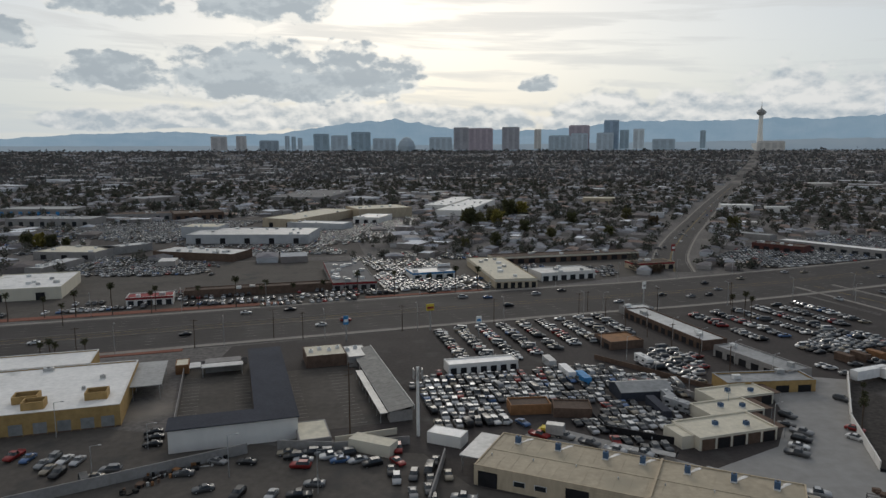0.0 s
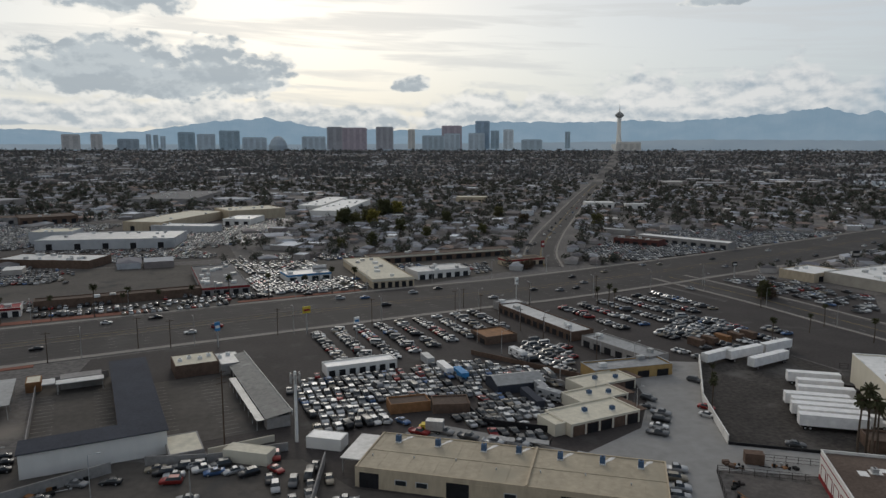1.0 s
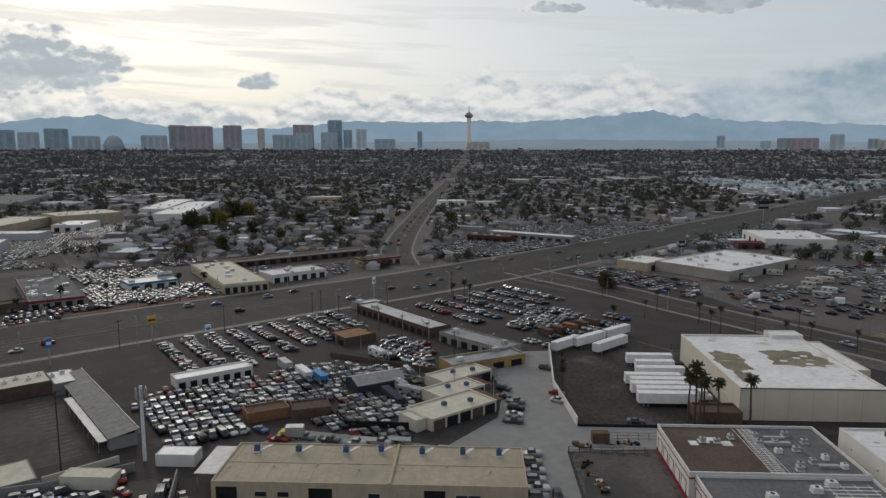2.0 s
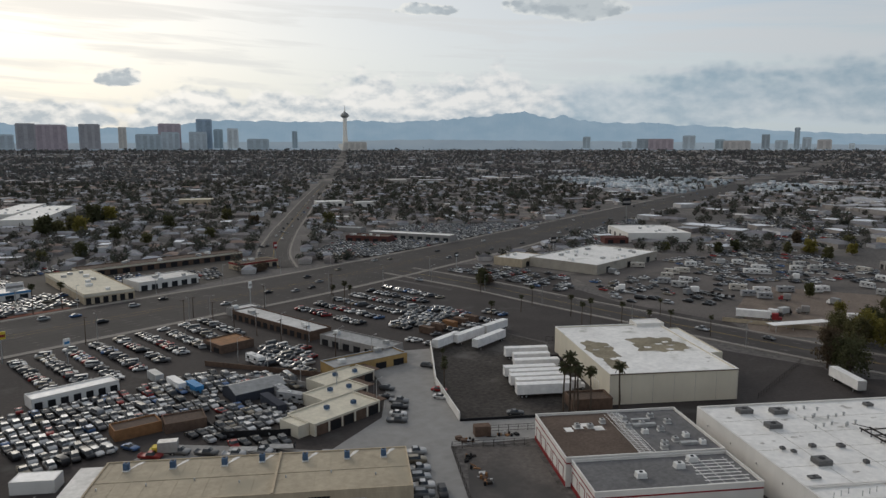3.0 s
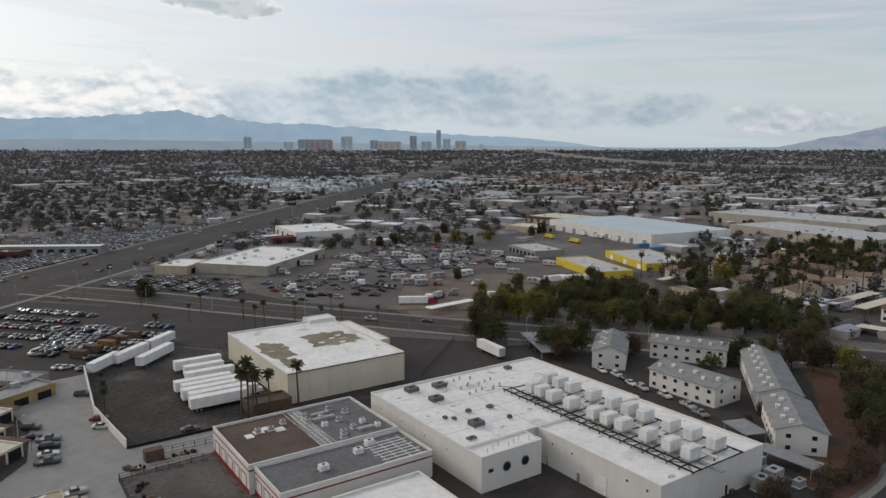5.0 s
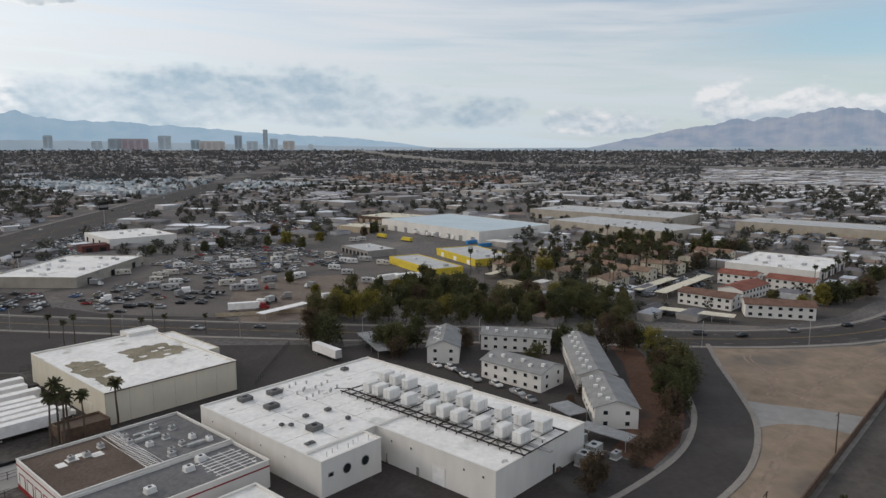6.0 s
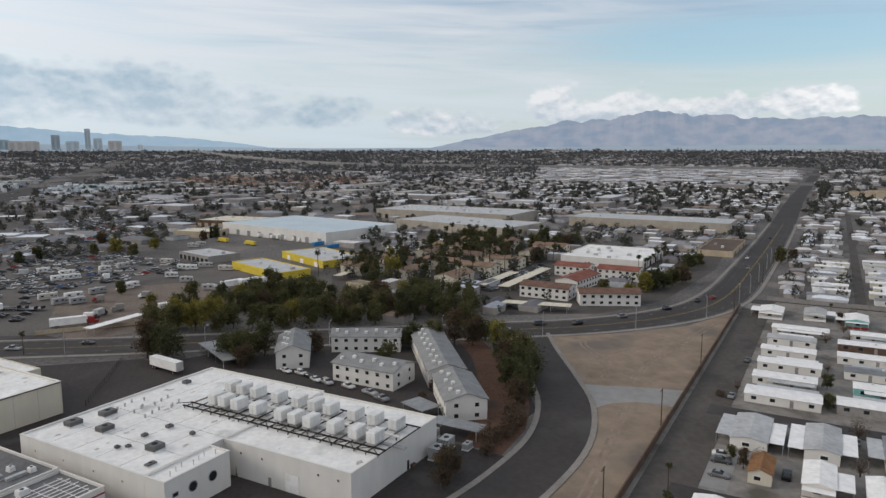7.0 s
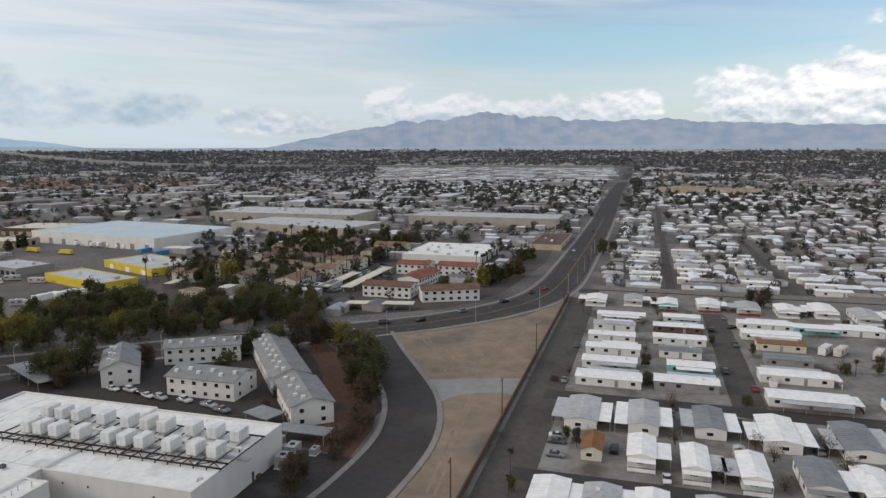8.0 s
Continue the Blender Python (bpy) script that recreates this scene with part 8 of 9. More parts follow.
def street_lamp(u, v, h=9.5, turn=0.0, reach=1.8):
    ob = thing("street_lamp", spot(u, v, turn), "slim grey steel street lamp with one arm", "street lamp", "street lamps")
    part("pole", tube(bmesh.new(), (0, 0, 0), (0, 0, h), 0.11, 0.07, 6), M["steel"], ob)
    part("arm", tube(bmesh.new(), (0, 0, h), (reach, 0, h + 0.25), 0.05, 0.04, 5), M["steel"], ob)
    part("lamp_head", boxes((reach - 0.1, reach + 0.6, -0.15, 0.15, h + 0.15, h + 0.32)), M["steel"], ob)


for u, v, h in ((-101.2, 110.4, 9.5), (-129.9, 99.5, 6.2), (-128.5, 113.7, 6.2), (-154.3, 109.3, 9), (-79.4, 112.1, 9.5)):
    street_lamp(u, v, h, 30)
for k in range(12):
    street_lamp(*highway_uv(-130 + 36 * k, 319.5), 10.5, TURN_V - 90)
    street_lamp(*highway_uv(-130 + 36 * k + 18, 256.5), 10.5, TURN_V + 90)
for k in range(16):
    p = ROADS[2][0][3 + 3 * k]
    street_lamp(*uv_of(p.x - 12.3, p.y - 3.0), 9.0, 20)
for k in range(14):
    street_lamp(-60 + 11 * (k % 7), 255 - 12 * (k % 7) + 45 * (k // 7), 8.0, 45)


def pole_sign(u, v, h, w, t, mat, trim, label, turn=45.0):
    ob = thing("pole_sign", spot(u, v, turn), label, "sign", "roadside signs")
    part("pole", tube(bmesh.new(), (0, 0, 0), (0, 0, h), 0.22, 0.2, 8), M["steel"], ob)
    part("panel", boxes((-w / 2, w / 2, -0.25, 0.25, h, h + t)), M[mat], ob)
    part("stripe", boxes((-w / 2 + 0.2, w / 2 - 0.2, -0.30, -0.26, h + t * 0.3, h + t * 0.62)), M[trim], ob)


pole_sign(*highway_uv(-128, 328), 9, 2.6, 4, "trailer", "red_trim", "white and red roadside pole sign")
pole_sign(*highway_uv(72.7, 255), 8, 3, 2.6, "yellow_trim", "red_trim", "yellow and red roadside pole sign")
pole_sign(-147.7, 324.7, 8, 7, 3.4, "trailer", "grey_wall", "plain white roadside billboard on a pole", 40)
pole_sign(-46.7, 436.9, 9, 2.4, 4, "red_trim", "trailer", "red roadside pole sign with pale stripe")
pole_sign(-93, 236, 6, 2, 2.5, "trailer", "blue_trim", "white roadside pole sign with blue stripe")
pole_sign(-44, 306, 10, 1.6, 3, "trailer", "grey_wall", "slim white pole sign beside the car lot")
pole_sign(-137, 214, 6, 1.8, 3.2, "blue_trim", "trailer", "small blue pole sign beside the shops")
pole_sign(60, 395, 8, 3.2, 2.4, "dark", "trailer", "dark roadside pole sign at the corner")
pole_sign(128, 430, 10, 4, 4, "dark", "grey_wall", "tall dark roadside sign by the store", 20)
pole_sign(262, 640, 16, 10, 7, "dark", "grey_wall", "tall dark highway billboard on a pole", 20)


# ---------------------------------------------------------------- walls and fences
def block_wall(u0, v0, u1, v1, h=1.9, mat="grey_wall", label="long grey block boundary wall", t=0.22, name="boundary_wall"):
    d, a = math.hypot(u1 - u0, v1 - v0), math.degrees(math.atan2(v1 - v0, u1 - u0))
    ob = thing(name, spot((u0 + u1) / 2, (v0 + v1) / 2, a), label, "wall")
    part("panel", boxes((-d / 2, d / 2, -t / 2, t / 2, 0, h)), M[mat], ob)
    part("coping", boxes((-d / 2, d / 2, -t / 2 - 0.05, t / 2 + 0.05, h, h + 0.08)), M[mat], ob)
    for k in range(int(d / 12) + 1):
        x = -d / 2 + min(k * 12, d - 0.5)
        part("pier", boxes((x, x + 0.4, -t / 2 - 0.08, t / 2 + 0.08, 0, h + 0.12)), M[mat], ob)


block_wall(118, 33.6, 333, 33.6, 1.9, "brown_wall", "long dark brown block wall along the dirt lot")
block_wall(-140, 70, -105.5, 121.5, 2.4, "grey_wall", "weathered grey block wall across the yards")
block_wall(-100.5, 126.2, -88.0, 130.8, 2.2, "grey_wall", "grey painted board fence")
block_wall(-56, 116, -62.5, 138, 2.4, "grey_wall", "grey block wall between two yards")
block_wall(-88, 131, -73.4, 141.5, 2.0, "grey_wall")
block_wall(-90, 134.5, -79, 145.5, 1.6, "cream_wall", "low pale block wall behind the car park")
block_wall(27, 238.5, 24.2, 200, 2.6, "white_wall", "tall white block wall round the truck yard")
block_wall(24.2, 200, 27, 171.2, 2.2, "white_wall", "white block wall of the truck yard")
block_wall(27, 171, 62, 171, 0.6, "dark", "low dark kerb wall of the truck yard")
block_wall(353.5, 24, 353.5, -250, 1.9, "grey_wall", "long grey wall behind the mobile homes")
block_wall(342.5, 20, 342.5, -250, 1.6, "grey_wall", "grey wall along the back lane")
block_wall(-35, 211, -12, 201, 1.8, "grey_wall")
block_wall(-48, 228, -10, 211.5, 1.5, "brown_wall", "low dark brown fence behind the motel")
for p, q in (((-42.3, 186.1), (-37.4, 175.9)), ((-37.4, 175.9), (-32.3, 167.9)), ((-32.3, 167.9), (-12.7, 167.0))):
    block_wall(*p, *q, 1.7, "dark", "dark screened fence round a scrap yard", 0.08)
block_wall(150, 262, 209, 223, 1.6, "tan_wall", "low tan wall along the street")


def rail_fence(u0, v0, u1, v1, h=1.8, mat="black_steel", label="dark steel rail fence"):
    d, a = math.hypot(u1 - u0, v1 - v0), math.degrees(math.atan2(v1 - v0, u1 - u0))
    ob = thing("fence", spot((u0 + u1) / 2, (v0 + v1) / 2, a), label, "fence", "fences")
    for z in (0.3, h * 0.6, h - 0.1):
        part("rail", boxes((-d / 2, d / 2, -0.03, 0.03, z, z + 0.07)), M[mat], ob)
    for k in range(int(d / 2.5) + 1):
        x = -d / 2 + k * 2.5
        part("post", boxes((x - 0.05, x + 0.05, -0.05, 0.05, 0, h)), M[mat], ob)


for a in ((22.5, 124, 22.5, 154), (22.5, 154.5, 41, 154.5), (33, 163, 60, 163), (12.6, 100, 12.6, 122)):
    rail_fence(*a)
rail_fence(70, 242, 112, 242), rail_fence(113, 176, 146, 205)
# ---------------------------------------------------------------- mobile homes
def mobile_home(u, v, w, d, turn=0.0, wall="white_wall", roof="trailer", h=2.9, ridge=0.5, port=0, porch=False, plain=False, label="white mobile home with a low white metal roof", seed=1):
    """A mobile home, d long; its carport hangs on one side (port -1 or 1, or 2 for both)."""
    r = random.Random(seed + int(u * 3 + v * 5))
    ob = thing("mobile_home", spot(u, v, turn), label, "mobile home", "mobile homes")
    FOOT.append((u, v, w, d, turn))
    a, b = w / 2, d / 2
    bm = boxes((-a, a, -b, b, 0.35, h))
    for y, s in ((-b, 1), (b, -1)):
        tri = [(-a, y, h), (a, y, h), (0, y, h + ridge - 0.06)]
        bm.faces.new([bm.verts.new(p) for p in (tri if s == 1 else tri[::-1])])
    part("body", bm, M[wall], ob)
    part("skirting", boxes((-a + 0.05, a - 0.05, -b + 0.05, b - 0.05, 0, 0.36)), M["grey_wall"], ob)
    part("roof", gable(bmesh.new(), -a, a, -b, b, h, h + ridge, 0.25, thick=0.1), M[roof], ob)
    bm = bmesh.new()
    for k in range(int(d / 1.2)):
        y = -b + 0.6 + k * 1.2
        for s in (-1, 1):
            x0, x1 = sorted((s * (a + 0.2), s * 0.05))
            f = boxes((x0, x1, y, y + 0.05, 0, 0.05))
            for q in f.verts:
                q.co.z += h + ridge * (1 - abs(q.co.x) / (a + 0.25)) + 0.01
            me = bpy.data.meshes.new("tmp")
            f.to_mesh(me), f.free()
            bm.from_mesh(me)
            bpy.data.meshes.remove(me)
    tagged(part("roof_rib", bm, M[roof], ob), kind="stuff")
    blk = Block(ob, w, d, h)
    n = 2 if plain else max(2, int(d / 4.2))
    for side in "we":
        for k in range(n):
            s = -d / 2 + (k + 0.5) * d / n
            if k == n // 2 and side == "w":
                opening(blk, side, s, 0.4, 0.95, 2.0, "door", "grey_wall", wall, plain=True)
            else:
                opening(blk, side, s, 1.3, 1.3, 0.95, "window", "glass", "trailer", deep=0.07, plain=True)
    opening(blk, "s", r.uniform(-0.6, 0.6), 1.25, min(1.8, w * 0.35), 1.0, "window", "glass", "trailer", deep=0.07)
    for s in ((-1, 1) if port == 2 else (port,) if port else ()):
        x0, x1 = sorted((s * (a + 0.28), s * (a + 3.4)))
        y0, y1 = -b + r.uniform(0, 1.5), b * r.uniform(0.4, 0.95)
        part("carport_roof", boxes((x0, x1, y0, y1, h - 0.35, h - 0.22)), M["pale_metal" if r.random() < 0.5 else "trailer"], ob, "flat metal awning roof")
        for k in range(4):
            part("post", boxes((s * (a + 3.2) - 0.05, s * (a + 3.2) + 0.05, y0 + 0.2 + k * (y1 - y0 - 0.4) / 3 - 0.05, y0 + 0.2 + k * (y1 - y0 - 0.4) / 3 + 0.05, 0, h - 0.35)), M["steel"], ob)
    if porch:
        part("porch_roof", boxes((-a, a, -b - 2.4, -b - 0.28, h - 0.5, h - 0.38)), M[roof], ob)
        part("porch_rail", boxes((-a, a, -b - 2.3, -b - 2.2, 0.3, 1.1)), M["red_trim" if r.random() < 0.4 else "trailer"], ob)
        for k in range(4):
            x = -a + 0.1 + k * (w - 0.2) / 3
            part("porch_post", boxes((x - 0.05, x + 0.05, -b - 2.3, -b - 2.2, 0, h - 0.5)), M["trailer"], ob)
    for k in range(r.choice((0, 0, 1))):
        x, y = r.uniform(-a * 0.4, a * 0.4), r.uniform(-b * 0.7, b * 0.7)
        z = h + ridge * (1 - abs(x) / a)
        part("roof_vent", boxes((x - 0.4, x + 0.4, y - 0.4, y + 0.4, z - 0.1, z + 0.4)), M["unit"], ob, "small white roof cooler")
    return ob


WIDE = (("white_wall", "pale_metal"), ("white_wall", "pale_metal"), ("white_wall", "metal_roof"), ("white_wall", "trailer"), ("white_wall", "metal_roof"))
for k, (u, v, w, d) in enumerate(((178.5, 13.6, 8.0, 17), (179.2, -1.6, 7.2, 17), (180, -17.4, 7.0, 15), (177, -32.7, 8.2, 17), (177, -49.5, 8.0, 17), (176.5, -65, 8, 17), (176, -81, 8, 17))):
    wall, roof = WIDE[k % 5]
    mobile_home(u, v, w, d, -90, wall, roof, 3.0, 0.7, 2, label="grey-roofed double-wide mobile home with side carports" if roof != "trailer" else "white double-wide mobile home with side carports")
mobile_home(157.6, 9.6, 4.6, 9.6, -90, "cream_wall", "orange_trim", 2.9, 1.0, 0, label="small cream house with a brown gabled roof")
for k, (u, v, w, d, p) in enumerate(((158.2, -1.3, 6.0, 12, 1), (155.5, -12.6, 5.6, 12.5, 1), (154.2, -24.2, 5.6, 13, -1), (154.2, -37, 7.4, 14, 1), (152.5, -47, 6.2, 14, 1), (152, -60, 6, 14, -1), (152, -74, 6, 14, 1))):
    mobile_home(u, v, w, d, -90, "white_wall", "metal_roof" if k == 3 else "trailer", 3.0, 0.7, p, True)
for k, (u, v, w, d) in enumerate(((131, 16.2, 7.4, 12), (130.5, 6, 7.0, 12), (131, -3.5, 6.2, 12), (131, -15, 6.4, 12), (131, -28, 6.4, 12), (130, -40, 6.4, 12))):
    mobile_home(u, v, w, d, -90, "white_wall", ("trailer", "pale_metal")[k % 2], 3.0, 0.6, 1)
for k, (u, v, w, d, wall, roof) in enumerate(((208.6, 8.6, 6.6, 19, "white_wall", "trailer"), (225.4, 9.2, 5.2, 17, "white_wall", "trailer"), (241.4, 8.8, 5.2, 18, "white_wall", "trailer"), (258, 10, 4.8, 16.5, "white_wall", "trailer"), (274.5, 9.8, 4.8, 15.5, "white_wall", "pale_metal"), (291.5, 7.8, 5.2, 19, "white_wall", "trailer"))):
    mobile_home(u, v, w + 1.5, d, 0, wall, roof, 2.9, 0.5, (1, -1, 1, 0)[k % 4])
for k, (u, v, w, d, wall, roof) in enumerate(((210.2, -13.5, 5.6, 18, "grey_wall", "trailer"), (226.8, -15.6, 5.0, 14, "teal_wall", "trailer"), (243.2, -13.2, 5.0, 13.5, "white_wall", "metal_roof"), (260, -13.6, 5.0, 18, "white_wall", "trailer"), (277.2, -13.8, 5.0, 18, "brown_wall", "trailer"), (293.4, -15.8, 4.8, 14, "white_wall", "trailer"))):
    mobile_home(u, v, w + 1.5, d, 0, wall, roof, 2.9, 0.5, (1, -1, 1, 0)[k % 4], label={"teal_wall": "teal mobile home with a white metal roof", "grey_wall": "grey mobile home with a white porch roof", "brown_wall": "dark red mobile home with a white roof"}.get(wall, "white mobile home with a low pale metal roof"))
for k, (u, v, w, d) in enumerate(((321, 19.8, 9, 12), (325, 3.6, 8, 11), (320, -11.2, 8, 13), (323, -28, 9, 13), (321, -44, 9, 12.5), (320, -59, 8, 13), (324, -74, 9, 16), (317.6, -88, 9, 16), (320, -104, 8, 14), (320, -120, 8, 14))):
    mobile_home(u, v, w, d, -90, "teal_wall" if k == 2 else "white_wall", ("trailer", "pale_metal", "trailer")[k % 3], 3.0, 0.8, 1 if k % 2 else -1, True)
for k, (u, v, w, d, wall, roof) in enumerate(((290.2, -46.5, 5.4, 20, "white_wall", "trailer"), (274.8, -46, 5.0, 20, "white_wall", "trailer"), (261, -47.2, 4.8, 15.5, "cream_wall", "orange_trim"), (242.4, -46.5, 5.0, 14, "grey_wall", "metal_roof"), (225, -45.2, 5.6, 20, "white_wall", "trailer"), (204.6, -45, 6.2, 21, "white_wall", "trailer"))):
    mobile_home(u, v, w + 1.5, d, 0, wall, roof, 2.9, 0.5, (1, -1, 1, 0)[k % 4], k > 3, label={"cream_wall": "yellowish mobile home with a brown roof", "grey_wall": "slate-grey mobile home with a grey roof"}.get(wall, "long white mobile home with a porch awning"))
for k, (u, v) in enumerate(((288.8, -64), (289.9, -79), (206, -72), (206, -88), (222, -86), (290, -112), (273, -112), (256, -112), (240, -112), (222, -112), (204, -112), (290, -134), (270, -134), (250, -134))):
    mobile_home(u, v, 7.0, 16, 0, "teal_wall" if k == 0 else "white_wall", "blue_trim" if k == 2 else "trailer", 2.9, 0.4, 1 if k % 2 else -1)
for k in range(34):
    r = random.Random(k)
    u, v = 366 + 15.5 * (k // 4), (-1, -27, -58, -87)[k % 4] + r.uniform(-1.5, 1.5)
    mobile_home(u, v, r.uniform(4.8, 7), r.uniform(14, 19), 0, "white_wall" if r.random() < 0.8 else "cream_wall", r.choice(("trailer", "trailer", "pale_metal", "metal_roof")), 2.9, 0.45, 0, False, True)


# ---------------------------------------------------------------- trucks, trailers and campers
def semi_trailer(u, v, turn=0.0, length=16.0, cab="", label="white box semi-trailer parked in a row", name="semi_trailer"):
    ob = thing(name, spot(u, v, turn), label, "trailer", "semi-trailers")
    b = length / 2
    part("box", boxes((-1.3, 1.3, -b, b, 1.15, 4.0)), M["trailer"], ob)
    part("frame", boxes((-1.32, 1.32, -b - 0.03, b + 0.03, 1.05, 1.15), (-0.5, 0.5, -b + 1, b - 1, 0.8, 1.05)), M["black_steel"], ob)
    part("ribs", boxes(*[(-1.33, 1.33, -b + k * 1.6, -b + k * 1.6 + 0.06, 1.2, 3.95) for k in range(int(length / 1.6) + 1)]), M["trailer"], ob)
    for y in (b - 1.4, b - 2.6):
        for s in (-1, 1):
            shared("wheel", WHEEL, ob, pose(s * 1.05, y, 0.5, 0, 0, 0 if s > 0 else 180) @ Matrix.Scale(1.5, 4))
    for s in (-1, 1):
        part("landing_leg", boxes((s * 0.9 - 0.07, s * 0.9 + 0.07, -b + 2.4, -b + 2.55, 0, 1.05)), M["steel"], ob)
    if cab:
        part("cab", boxes((-1.2, 1.2, -b - 3.0, -b - 0.6, 0.8, 3.3), (-1.1, 1.1, -b - 4.4, -b - 3.0, 0.8, 1.9)), M[cab], ob, "tractor cab with a long bonnet")
        part("windscreen", boxes((-1.05, 1.05, -b - 3.06, -b - 2.98, 2.0, 2.9)), M["glass"], ob)
        for y in (-b - 3.6, -b - 1.0, -b + 0.2):
            for s in (-1, 1):
                shared("wheel", WHEEL, ob, pose(s * 1.0, y, 0.5, 0, 0, 0 if s > 0 else 180) @ Matrix.Scale(1.5, 4))


for k, v in enumerate((186.2, 190.4, 194.4, 198.4, 202.4)):
    semi_trailer(54.2 + (0.3 if k % 2 else -0.6), v, 90, 16.0, "trailer" if k == 1 else "")
for k, v in enumerate((209, 215.5, 222.5)):
    semi_trailer(57.5, v, 90, 14.5 if k != 1 else 12.0, "" if k != 1 else "black_steel")
semi_trailer(48.5, 240, -45, 18.0), semi_trailer(42, 246, -47, 16.0), semi_trailer(33, 240, -43, 14.0), semi_trailer(54, 257, -47, 14.0)
semi_trailer(145.2, 182.6, -5, 14.0)
semi_trailer(164, 263, 60, 13.0, "red_trim", "white trailer with a red tractor cab")
semi_trailer(205, 250, 70, 14.0, "red_trim", "white trailer with a red tractor cab")
for k, (u, v) in enumerate(((398, 262), (262, 262), (268, 258), (254, 266))):
    semi_trailer(u, v, 80 + 5 * (k % 3), 12.0)


def storage_box(u, v, turn, length=6.1, mat="trailer", label="plain white storage container on bare ground"):
    ob = thing("storage_container", spot(u, v, turn), label, "container", "storage containers")
    b = length / 2
    part("body", boxes((-1.22, 1.22, -b, b, 0.1, 2.6)), M[mat], ob)
    part("rib", boxes(*[(-1.26, 1.26, -b + 0.1 + k * 0.6, -b + 0.25 + k * 0.6, 0.2, 2.5) for k in range(int(length / 0.6))]), M[mat], ob)
    part("door", boxes((-1.1, -0.02, -b - 0.06, -b, 0.2, 2.5), (0.02, 1.1, -b - 0.06, -b, 0.2, 2.5)), M[mat], ob)


storage_box(-52, 207, 35, 9, "trailer"), storage_box(-46, 203, 35, 7.5, "blue_trim", "blue tarpaulin covered storage container")
storage_box(-22, 187, 30, 12, "slate_roof", "dark blue storage container beside the office"), storage_box(-60, 215, 35, 7, "pale_metal", "grey storage container in the car yard")
for k in range(5):
    storage_box(28 + 5 * k, 259 + 4 * k, 42, 6.1, ("brown_wall", "brown_wall", "orange_trim")[k % 3], "rusty storage container at the yard's edge")
storage_box(31, 161.5, 92, 4, "brown_wall", "rusty metal bin beside the fence")


def camper(u, v, turn=0.0, length=8.0, wheels=True):
    """A motor home with an overhanging front."""
    ob = thing("motorhome", spot(u, v, turn), "pale weathered motorhome with a grey stripe and windows", "motorhome", "motorhomes")
    b = length / 2
    bm = boxes((-1.2, 1.2, -b + 1.2, b, 0.55, 3.1))
    box(bm, -1.15, 1.15, -b, -b + 1.2, 1.9, 3.0)
    box(bm, -1.0, 1.0, -b - 0.3, -b + 1.2, 0.5, 1.4)
    part("body", bm, M["camper_skin"], ob)
    part("stripe", boxes((-1.23, 1.23, -b + 1.4, b - 0.2, 1.2, 1.45)), M["grey_wall"], ob)
    part("windscreen", boxes((-0.95, 0.95, -b + 0.35, -b + 1.19, 1.41, 1.88)), M["glass"], ob)
    for y in (-b + 2.4, b - 1.6):
        part("window", boxes((-1.24, 1.24, y - 0.6, y + 0.6, 1.75, 2.4)), M["glass"], ob)
    part("roof_unit", boxes((-0.4, 0.4, 0, 0.9, 3.1, 3.4)), M["unit"], ob)
    for y in (-b + 0.6, b - 1.8) if wheels else ():
        for s in (-1, 1):
            shared("wheel", WHEEL, ob, pose(s * 1.02, y, 0.38, 0, 0, 0 if s > 0 else 180) @ Matrix.Scale(1.12, 4))
    return ob


first = camper(260.0, -61.2, 62)
for u, v, t in ((259.6, -66.0, 60), (258.8, -77.2, 66), (-21, 196, 30), (-32, 228, 40), (-17.5, 190.5, 62)):
    copy_thing(first, spot(u, v, t))
rr = random.Random(44)
second = camper(243, 352, 70, 6.6, False)
for k, (u, v) in enumerate(((178.3, 367.4), (170.2, 355.7), (185.9, 370.7), (161.9, 341.7), (165.3, 331.2), (174.1, 342.4), (222.8, 362.1), (229.0, 358.8), (234.3, 373.2), (254.5, 368.6), (266.4, 368.4), (265.6, 381.7), (198.4, 312.0), (191.9, 299.2), (223.7, 309.0), (229.7, 311.3), (190.7, 320.3), (187.3, 305.6), (210.9, 312.3), (232.6, 392.6), (168.1, 391.0), (201.4, 390.7))):
    copy_thing(second if k % 2 else first, spot(u, v, (62 if k < 6 else 80) + rr.uniform(-8, 8)))
for k, (u, v) in enumerate(((290.1, 358.5), (280.2, 332.4), (281.3, 327.0), (291.9, 326.7), (258.6, 316.6), (253.3, 298.6), (289.8, 308.1), (243.9, 271.3), (245.4, 264.7), (349.1, 402.6), (357.5, 403.9), (429.4, 440.8))):
    copy_thing(second if k % 3 else first, spot(u, v, 20 + 12 * (k % 3) + rr.uniform(-6, 6)))


def flatbed(u, v, turn, length=11.0):
    ob = thing("flatbed_trailer", spot(u, v, turn), "empty grey flatbed trailer parked on a lot", "trailer", "flatbed trailers")
    b = length / 2
    part("deck", boxes((-1.2, 1.2, -b, b, 1.0, 1.15)), M["metal_roof"], ob)
    part("frame", boxes((-0.5, 0.5, -b, b, 0.75, 0.99), (-1.2, 1.2, -b, -b + 0.12, 1.16, 2.2)), M["black_steel"], ob)
    for y in (b - 1.4, b - 2.6):
        for sx in (-1, 1):
            shared("wheel", WHEEL, ob, pose(sx * 0.95, y, 0.5, 0, 0, 0 if sx > 0 else 180) @ Matrix.Scale(1.5, 4))


for u, v in ((170.5, 310.7), (171.7, 306.2), (169.8, 315.0), (174.6, 304.7)):
    flatbed(u, v, 20 + rr.uniform(-5, 5))


